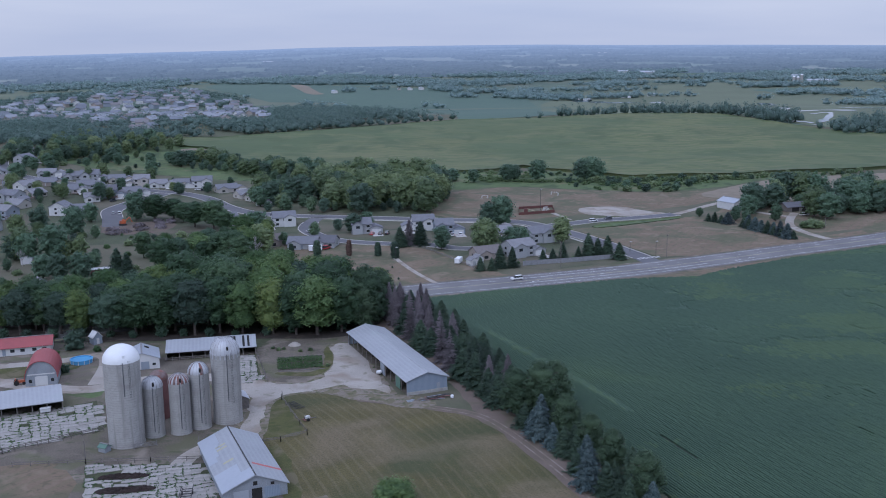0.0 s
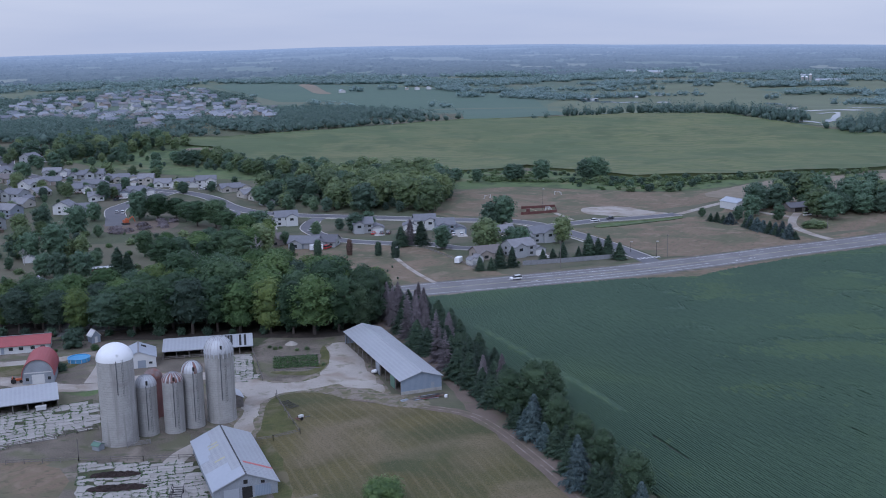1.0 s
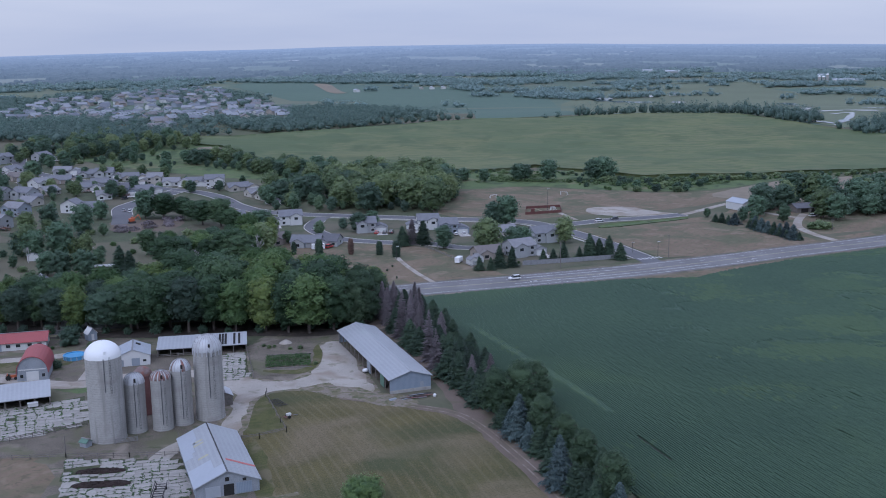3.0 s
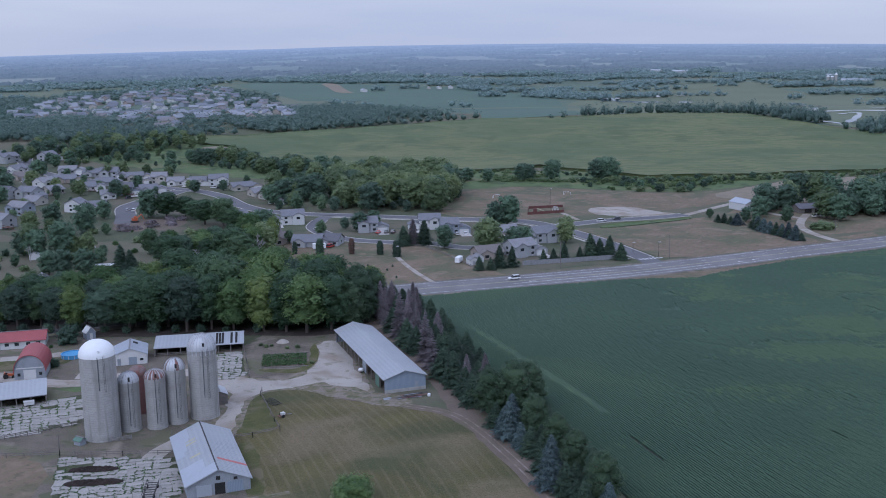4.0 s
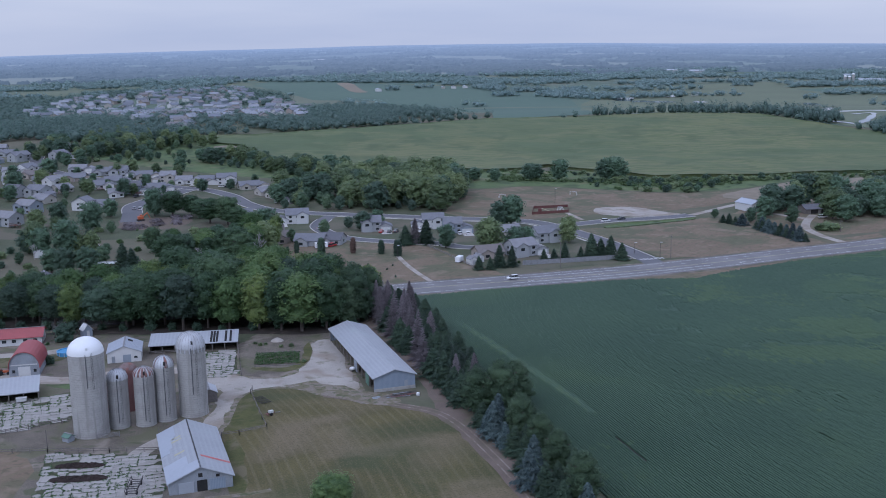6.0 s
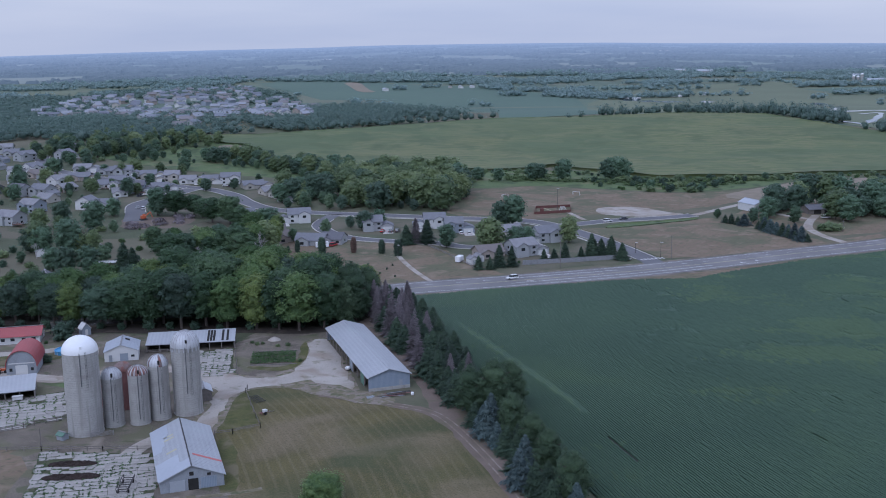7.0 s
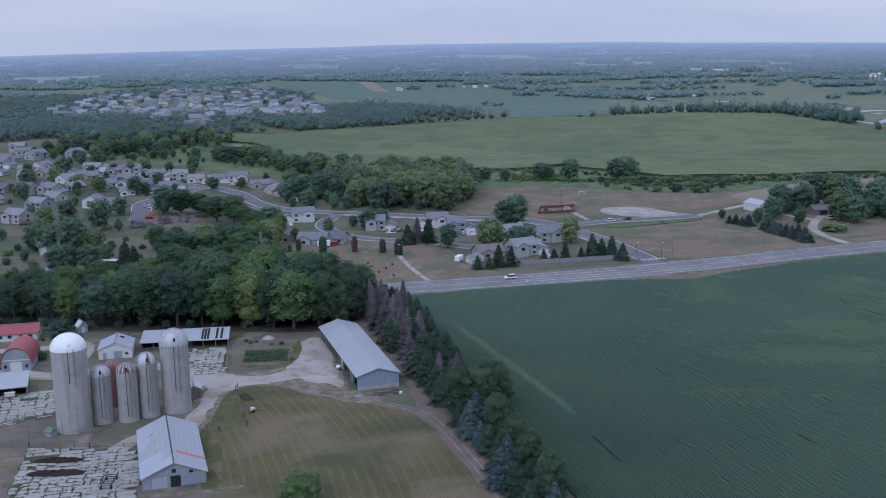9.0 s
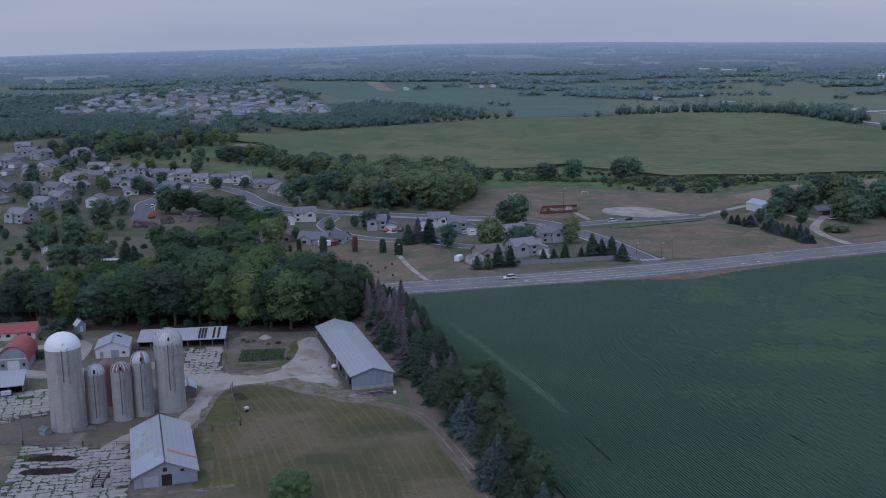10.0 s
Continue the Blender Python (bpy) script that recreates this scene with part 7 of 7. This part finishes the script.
def deck(x, y, rz, w, d, h):
    """A raised timber deck: boards on posts, with a rail round it and steps."""
    root = thing("wooden_deck", spot(x, y, rz), "reddish-brown timber deck behind a house", "deck", "back yard decks")
    for k in range(int(d / 0.5)):
        part("board", Geo().box(0, -d / 2 + 0.25 + 0.5 * k, h, w, 0.46, 0.08), M_DECK, root)
    for a in (-1, 1):
        for b in (-1, 1):
            part("post", Geo().box(a * (w / 2 - 0.1), b * (d / 2 - 0.1), (h + 0.9) / 2, 0.16, 0.16, h + 0.9), M_DECK, root)
        part("rail", Geo().box(a * (w / 2 - 0.1), 0, h + 0.9, 0.12, d, 0.1), M_DECK, root)
    part("rail", Geo().box(0, -d / 2 + 0.1, h + 0.9, w, 0.12, 0.1), M_DECK, root)
    for k in range(3):
        part("step", Geo().box(w / 2 + 0.3 + 0.35 * k, 0, h - 0.3 - 0.35 * k, 0.4, 1.2, 0.1), M_DECK, root)


M_DECK = mat("weathered_red_deck", (0.2, 0.115, 0.09), (0.13, 0.08, 0.065), 0.8, 0.85, 0.2)
for row in ((-230, 574.5, -25, 5, 4, 1.6), (-226.5, 539, -25, 5, 3.5, 1.4), (-243.5, 625.5, -25, 5, 4, 1.6), (-195, 649.8, 8, 6, 4, 1.2), (-59, 484.6, -8, 4.5, 3.5, 1.4), (-222, 662, 20, 4, 3, 1.2), (-91, 511, 15, 4, 3, 1.2), (-240, 645, 60, 4, 3, 1.0)):
    deck(*row)
# yard sheds and the wooded house
for x, y, rz, lab in ((12.5, 442.5, 28, "small white garden shed in a yard"), (15.5, 448, 28, "small white garden shed in a yard"), (-107, 560, 10, "small white garden shed by a house")):
    gable_building("garden_shed", x, y, rz, 3.4, 4.2, 2.4, 1.1, WALLS[0], ROOFS[2], lab, 0.2, doors=(("f", 0, 0, 1.4, 2.0, WALLS[2]),))
gable_building("pole_shed", 175.5, 592, 25, 10, 14, 4.2, 2.0, WALLS[0], M_ROOFNEW, "white pole shed with a pale metal roof", 0.3, doors=(("f", -2, 0, 3.2, 3.0, WALLS[2]), ("r", -3, 0, 3.2, 2.8, WALLS[1])))
# garage openings are black panels painted as interior shade
gable_building("low_house", 209, 581.5, -75, 9, 17, 2.7, 2.0, M_WOOD, ROOFS[3], "low brown house with a dark roof and black panels for garage openings", 0.5, doors=(("r", -3.2, 0, 4.6, 2.3, M_DARK), ("r", 2.4, 0, 2.6, 2.2, M_DARK)))
gable_building("old_farmhouse", -111, 432, 30, 9, 12, 3.2, 2.6, WALLS[2], ROOFS[3], "old house with a dark roof among trees", 0.4)
gable_building("trailer_home", -143.2, 441, 100, 4, 13, 2.8, 0.5, M_REDRUST, WALLS[0], "red trailer home with a white flat roof", 0.2)
gable_building("white_shed", -186, 470, 10, 5, 9, 2.6, 1.0, WALLS[0], M_ROOFNEW, "white shed among trees", 0.2)
gable_building("old_shed", -162, 412, 25, 7, 9, 3.0, 2.2, M_WOOD, ROOFS[3], "weathered dark shed among trees", 0.3)

# board fence of the corner lots
root = thing("privacy_fence", spot(34.4, 440.2), "long grey wooden privacy fence along the highway", "fence")
LINE = [(34.4, 440.2), (56, 447.4), (78, 456)]
for (ax, ay), (bx, by) in zip(LINE[:-1], LINE[1:]):
    n = 36
    for k in range(n):
        x, y = ax + (bx - ax) * (k + 0.5) / n, ay + (by - ay) * (k + 0.5) / n
        part("panel", Geo().box(x - 34.4, y - 440.2, H(x, y) - H(34.4, 440.2) + 1.0 + 0.02 * (k % 3), math.hypot(bx - ax, by - ay) / n * 0.96, 0.06, 2.1, math.degrees(math.atan2(by - ay, bx - ax))), M_SILVER, root)
fence("yard_fence", [(-7.7, 483), (6, 452), (14, 432)], "low wire fence along a back yard", 1.2, 4.0, (0.5, 1.0), M_HOOP)


# ---- vehicles ----
def car(x, y, rz, k, label, van=False, dz=0.0):
    root = thing("car", spot(x, y, rz, dz + 0.12), label, "car")
    L, W2, hb, ht = (4.9, 1.9, 0.95, 1.75) if van else (4.6, 1.8, 0.85, 1.42)
    prof = [(-L / 2, 0.35), (-L / 2, hb), (-L * 0.22, hb + 0.05), (L * 0.30, hb + 0.02), (L / 2 - 0.1, hb - 0.12), (L / 2, 0.4)]
    n = len(prof)
    part("body", Geo().poly([(px_, s_ * W2 / 2, z) for s_ in (-1, 1) for px_, z in prof], [tuple(range(n)), tuple(range(2 * n - 1, n - 1, -1))] + [(i, i + n, (i + 1) % n + n, (i + 1) % n) for i in range(n)]), CARS[k], root)
    rear = -L / 2 + 0.15 if van else -L * 0.40
    cab = [(rear, hb), (rear + 0.3, ht), (L * 0.10, ht), (L * 0.28, hb)]
    part("glasshouse", Geo().poly([(px_, s_ * (W2 / 2 - 0.08 - 0.1 * (z > hb)), z) for s_ in (-1, 1) for px_, z in cab], [(0, 1, 2, 3), (7, 6, 5, 4), (0, 4, 5, 1), (1, 5, 6, 2), (2, 6, 7, 3)]), M_GLASS, root)
    part("roof", Geo().box((rear + 0.3 + L * 0.1) / 2, 0, ht + 0.02, L * 0.1 - rear - 0.25, W2 - 0.3, 0.06), CARS[k], root)
    for a in (-0.31, 0.31):
        for s_ in (-1, 1):
            w_ = part("wheel", Geo().lathe([(0.02, -0.1), (0.33, -0.1), (0.33, 0.1), (0.02, 0.1)], 14), M_TYRE, root, at=pose(a * L, s_ * (W2 / 2 - 0.1), 0.33, 90, 0, 0))
            part("rim", Geo().lathe([(0.02, -0.11), (0.19, -0.11), (0.19, 0.11), (0.02, 0.11)], 10), M_HOOP, w_)
    for s_ in (-1, 1):
        part("headlight", Geo().box(L / 2 - 0.03, s_ * W2 * 0.36, 0.68, 0.08, 0.35, 0.14), M_WHITE, root)
        part("tail_light", Geo().box(-L / 2 + 0.0, s_ * W2 * 0.38, 0.75, 0.06, 0.25, 0.2), CARS[2], root)
    return root


car(28.5, 412.6, 201, 0, "white sport utility car on the highway", True, 0.05)
for x, y, rz, k, van in ((96.5, 561.5, 200, 1, False), (87, 554, 25, 0, True), (-53, 486, 60, 2, True), (8, 513, 95, 0, False), (12, 513.5, 95, 0, False), (28, 508, 60, 1, True), (32, 509, 70, 0, True), (-32, 521, 80, 2, False), (-28, 521, 85, 1, False), (-24.5, 521.5, 80, 1, True),
                         (-177, 596, 100, 0, True), (-192, 640, 60, 1, True), (-205, 700, 20, 0, True), (-150, 692, 20, 0, False), (-146, 690, 20, 1, False), (-172.5, 492, 10, 0, True), (-168, 490, 40, 3, False), (-181, 598, 100, 3, False), (-258, 714, 15, 3, False), (207, 563, 10, 0, True), (211, 567, 20, 3, True), (-64, 533, 30, 3, False), (-300, 742, 40, 1, False)):
    car(x, y, rz, k, "%s car parked by the houses" % ("white", "dark", "red", "silver", "blue")[k], van)
root = thing("camper_trailer", spot(-58, 482.5, 15), "white camper trailer beside a house", "trailer")
part("body", Geo().box(0, 0, 1.6, 6.0, 2.3, 2.3), M_WHITE, root)
for s_ in (-1, 1):
    part("wheel", Geo().lathe([(0.02, -0.1), (0.35, -0.1), (0.35, 0.1), (0.02, 0.1)], 12), M_TYRE, root, at=pose(0, s_ * 1.0, 0.35, 90, 0, 0))
part("window", Geo().box(0.8, -1.16, 1.9, 1.4, 0.06, 0.6), M_GLASS, root)
root = thing("camper_trailer", spot(7, 447, 70), "white camper trailer beside a garage", "trailer")
part("body", Geo().box(0, 0, 1.5, 5.0, 2.2, 2.2), M_WHITE, root)
for s_ in (-1, 1):
    part("wheel", Geo().lathe([(0.02, -0.1), (0.35, -0.1), (0.35, 0.1), (0.02, 0.1)], 12), M_TYRE, root, at=pose(0, s_ * 1.0, 0.35, 90, 0, 0))
patch("cleared_ground", rounded([(-181, 568), (-168, 570), (-144, 575), (-137, 558), (-142, 536), (-170, 532)], 1), M_NEEDLE, 0.09, "bare reddish ground strewn with brush", "ground", ragged=2.5, step=8)
root = thing("excavator", spot(-166.5, 561, 40), "orange excavator by the street end", "excavator")
part("cab", Geo().box(0, 0, 1.9, 2.6, 2.2, 1.5).box(0.6, 0.5, 2.9, 1.2, 1.0, 1.0), M_ORANGE, root)
for s_ in (-1, 1):
    part("crawler", Geo().box(0, s_ * 1.0, 0.5, 3.6, 0.6, 0.95), M_IRON, root)
part("boom", Geo().beam((1.2, 0, 2.2), (4.0, 0, 4.2), 0.45).beam((4.0, 0, 4.2), (5.4, 0, 1.2), 0.35), M_ORANGE, root)
for k, (x, y) in enumerate(((-168, 546), (-161, 540), (-153, 547), (-157, 557), (-147, 563), (-143, 570), (-150, 571), (-145, 553), (-165, 535))):
    g = Geo()
    rs2 = np.random.RandomState(60 + k)
    leaf_quads(g, rs2, (0, 0, 0.6), (4.2, 2.8, 1.5), 160, 0.9)
    tagged(part("brush_pile", g, M_DEAD, at=spot(x, y, 20 * k)), "heap of dead grey-brown brush", "brush", kind="stuff")

# ---- poles, playground, park ----
for x, y, h in ((102.3, 459, 10.8), (50.2, 435.5, 11.6), (202, 523, 6)):
    root = thing("utility_pole", spot(x, y, 25), "grey wooden utility pole", "pole")
    part("pole", Geo().lathe([(0.16, -0.3), (0.11, h), (0.01, h + 0.02)], 8), M_WOOD, root)
    part("cross_arm", Geo().box(0, 0, h - 0.6, 0.12, 2.2, 0.14), M_WOOD, root)
for x, y, h in ((98.2, 462.4, 6.8), (88, 470, 5), (63.3, 590.6, 12.5), (-20.4, 455.5, 6)):
    root = thing("street_lamp", spot(x, y), "tall grey lamp post", "street lamp")
    part("pole", Geo().lathe([(0.12, -0.2), (0.07, h), (0.01, h + 0.02)], 8), M_IRON, root)
    part("lamp_head", Geo().box(0.4, 0, h, 1.1, 0.35, 0.18), WALLS[0], root)
root = thing("playground_fence", spot(49, 575), "low red-brown board playground enclosure", "fence")
redwood = mat("red_boards", (0.15, 0.07, 0.06), (0.11, 0.05, 0.045), 1.0, 0.8, 0.1)
for (ax, ay), (bx, by) in (((0, 0), (21, 6.5)), ((21, 6.5), (22.7, 25.5)), ((22.7, 25.5), (2.4, 21)), ((2.4, 21), (0, 0))):
    part("panel", Geo().box((ax + bx) / 2, (ay + by) / 2, 0.7, math.hypot(bx - ax, by - ay), 0.12, 1.5, math.degrees(math.atan2(by - ay, bx - ax))), redwood, root)
root = thing("play_structure", spot(55, 584), "yellow slide on a play structure", "playground")
part("slide", Geo().beam((0, 0, 2.2), (5, 0, 0.3), 1.0, 0.15), M_YELLOW, root)
part("platform", Geo().box(-1, 0, 1.1, 2, 2, 2.2), redwood, root)
root = thing("play_climber", spot(66, 589), "white climbing frame in the playground", "playground")
for k in range(5):
    part("hoop", Geo().beam((-1.5 + k, -1, 0), (-1 + k * 0.5, 0, 2.6), 0.2).beam((-1 + k * 0.5, 0, 2.6), (-1.5 + k, 1, 0), 0.2), WALLS[0], root)
for x, y, rz in ((35.4, 637, 30), (80.5, 649, -25)):
    root = thing("soccer_goal", spot(x, y, rz), "white soccer goal frame on dry grass", "goal")
    part("crossbar", Geo().box(0, 0, 2.1, 4.4, 0.14, 0.14), M_WHITE, root)
    for s_ in (-1, 1):
        part("upright", Geo().box(s_ * 2.2, 0, 1.05, 0.14, 0.14, 2.1), M_WHITE, root)
        part("stay", Geo().beam((s_ * 2.2, 0, 2.1), (s_ * 2.2, 1.6, 0), 0.1), M_WHITE, root)
SHRUBS = [(-44.9, 446.3), (-40.7, 446), (-37, 439.9), (-34.9, 434), (-32.8, 428.4), (-32.7, 441.9), (-30.6, 436), (-30.4, 421.7), (-26.1, 423.6), (-23.9, 432.2), (-21.9, 440), (-19.5, 417.8)]
for x, y in SHRUBS:
    bushes.at(x, y, 1.0, 2, "clipped shrubs in the park", 0.7)

# ---- far suburb and farms ----
def far_house(x, y, rz, wk, rk, w, d, h):
    root = thing("house", spot(x, y, rz), "distant %s house with a %s roof" % (NAMES[wk], TOPS[rk]), "house", "houses of the distant suburb")
    turn = pose(0, 0, 0, 0, 0, 90)
    part("wall", FAR_WALL[wk], None, root, at=turn)
    part("roof", FAR_ROOF[rk], None, root, at=turn)
    return root


FAR_WALL, FAR_ROOF = [], []
for m_ in WALLS:
    me = Geo().gable(10, 13, 5.4, 2.6).mesh("far_wall")
    me.materials.append(m_)
    FAR_WALL.append(me)
for m_ in FARROOFS:
    me = Geo().roof(10, 13, 5.4, 2.6, 0.6, 0.25).mesh("far_roof")
    me.materials.append(m_)
    FAR_ROOF.append(me)
rng = random.Random(21)
got = []
for _ in range(6000):
    x, y = rng.uniform(-600, -160), rng.uniform(1010, 1960)
    if inside(x, y, [(-591, 1470), (-600, 1700), (-512, 1764), (-505, 1860), (-414, 1930), (-345, 1850), (-290, 1570), (-257, 1590), (-192, 1433), (-158, 1172), (-185, 1120), (-240, 1200), (-252, 1082), (-270, 1000), (-298, 1058), (-439, 1289), (-540, 1370)]) and all((x - a) ** 2 + (y - b) ** 2 > 23 ** 2 for a, b in got):
        got.append((x, y))
        far_house(x, y, rng.choice((15, 20, 105, 60)) + rng.uniform(-8, 8), rng.choice((0, 0, 1, 2, 3, 4)), rng.choice((0, 0, 1, 2, 2, 3)), 13, 10, 5.4)
    if len(got) >= 210:
        break
for x, y, rz, w, d, h, wk, lab in (
    (-117, 1772, 20, 8, 14, 4, 0, "distant white farm shed with a pale metal roof"), (134, 1722, 10, 9, 16, 4, 0, "distant white farm barn with a pale metal roof"), (10, 1818, 5, 8, 12, 3.5, 0, "distant white farmhouse with a pale metal roof"), (-8, 1822, 5, 6, 9, 3, 1, "distant small beige farm shed"), (30, 1825, 5, 8, 14, 3.5, 0, "distant white farm shed with a pale metal roof"),
    (540, 2300, 80, 14, 34, 5, 2, "distant long grey shed with a pale metal roof"), (490, 2310, 60, 12, 22, 7, 0, "distant white shed with a pale metal roof"), (376, 1590, 80, 7, 14, 3, 0, "distant white shed by the marsh"), (760, 2000, 20, 14, 24, 6, 0, "distant white gabled farm barn"), (800, 2010, 80, 12, 30, 5, 0, "distant small beige farm shed"),
    (-400, 3300, 80, 10, 36, 4, 2, "distant grey warehouse with a pale metal roof"), (700, 3600, 85, 12, 60, 4, 2, "distant grey warehouse with a pale metal roof"),
):
    gable_building("far_barn", x, y, rz, w, d, h, w * 0.2, WALLS[wk], M_ROOFNEW, lab, 0.4, group="distant farm buildings")

for x, y, h in ((703, 1868, 9), (712, 1872, 8), (722, 1880, 12)):
    root = thing("far_silo", spot(x, y), "distant pale concrete silo of a dairy farm", "silo", "distant farm buildings")
    part("wall", Geo().lathe([(2.6, -0.4), (2.6, h)], 16), M_STAVE, root, smooth=True)
    part("dome", Geo().lathe([(2.7 * math.cos(a), h + 2.2 * math.sin(a)) for a in np.linspace(0, 1.55, 6)], 16), M_WHITE, root, smooth=True)
for x, y, rz, w, d, h in ((735, 1850, 80, 11, 30, 4.5), (752, 1835, 85, 12, 26, 5)):
    gable_building("far_barn", x, y, rz, w, d, h, w * 0.2, WALLS[0], M_ROOFNEW, "distant white dairy barn with a pale metal roof", 0.4, group="distant farm buildings")

# ---- concrete slabs, last ----
def lay_slabs(base, poly, size, rz, seed, lost):
    """Cracked slabs, each a piece of its own, over a grassy pad."""
    rng = random.Random(seed)
    c, s_ = math.cos(radians(rz)), math.sin(radians(rz))
    cx, cy = sum(p[0] for p in poly) / len(poly), sum(p[1] for p in poly) / len(poly)
    edges = []
    node = {(i, j): ((i + rng.uniform(-0.24, 0.24)) * size, (j + rng.uniform(-0.24, 0.24)) * size) for i in range(-26, 27) for j in range(-26, 27)}
    taken, got = set(), 0
    for i in range(25, -26, -1):
        for j in range(25, -26, -1):
            if (i, j) in taken:
                continue
            wide = 2 if rng.random() < 0.3 and i > -25 else 1
            lo = i + 1 - wide
            ring = [node[lo, j], node[i + 1, j], node[i + 1, j + 1], node[lo, j + 1]]
            if wide == 2:
                taken.add((i - 1, j))
            if rng.random() < 0.25:
                (ax, ay), (bx, by), (dx, dy) = ring[1], ring[2], ring[3]
                ring = ring[:2] + [((ax + 2 * bx) / 3, (ay + 2 * by) / 3), ((dx + 2 * bx) / 3, (dy + 2 * by) / 3), ring[3]]
            u, v = sum(p[0] for p in ring) / len(ring), sum(p[1] for p in ring) / len(ring)
            x, y = cx + u * c - v * s_, cy + u * s_ + v * c
            if not inside(x, y, poly) or rng.random() < lost * 0.5 or got >= 300:
                continue
            got += 1
            k, n = 1 - rng.uniform(0.012, 0.035), len(ring)
            for (ax, ay), (bx, by) in zip(ring, ring[1:] + ring[:1]):
                edges.append((cx + ax * c - ay * s_, cy + ax * s_ + ay * c, cx + bx * c - by * s_, cy + bx * s_ + by * c))
            flat = [((p - u) * k, (q - v) * k) for p, q in ring]
            g = Geo().poly([(p, q, z) for z in (-0.06, 0.07) for p, q in flat], [tuple(range(n, 2 * n))] + [(a, (a + 1) % n, (a + 1) % n + n, a + n) for a in range(n)])
            part("slab", g, M_CONC, base, at=pose(x, y, H(x, y) + 0.10 + rng.uniform(-0.02, 0.02), rng.uniform(-0.6, 0.6), rng.uniform(-0.6, 0.6), rz))
    return edges


for row in PIECES:
    edges = lay_slabs(*row)
    base, poly, size, rz, seed, lost = row
    rs3, g = np.random.RandomState(seed + 50), Geo()
    for ax, ay, bx, by in edges:
        if noise.noise(((ax + bx) * 0.08, (ay + by) * 0.08, seed)) + 0.5 * (rs3.rand() - 0.5) < -0.08:
            continue
        n = int(math.hypot(bx - ax, by - ay) / 0.45) + 1
        for k in range(n):
            if rs3.rand() < 0.45:
                continue
            t, rr = rs3.rand(), 0.1 + 0.38 * rs3.rand() ** 2
            leaf_quads(g, rs3, (ax + (bx - ax) * t, ay + (by - ay) * t, 0.2), (rr * 1.2, rr * 1.2, 0.1), 5, 0.13 + 0.45 * rr, 0.8)
    tagged(part("weed_tufts", g, M_LEAVES[1]), "green weeds growing in the concrete joints", "weeds", kind="stuff")
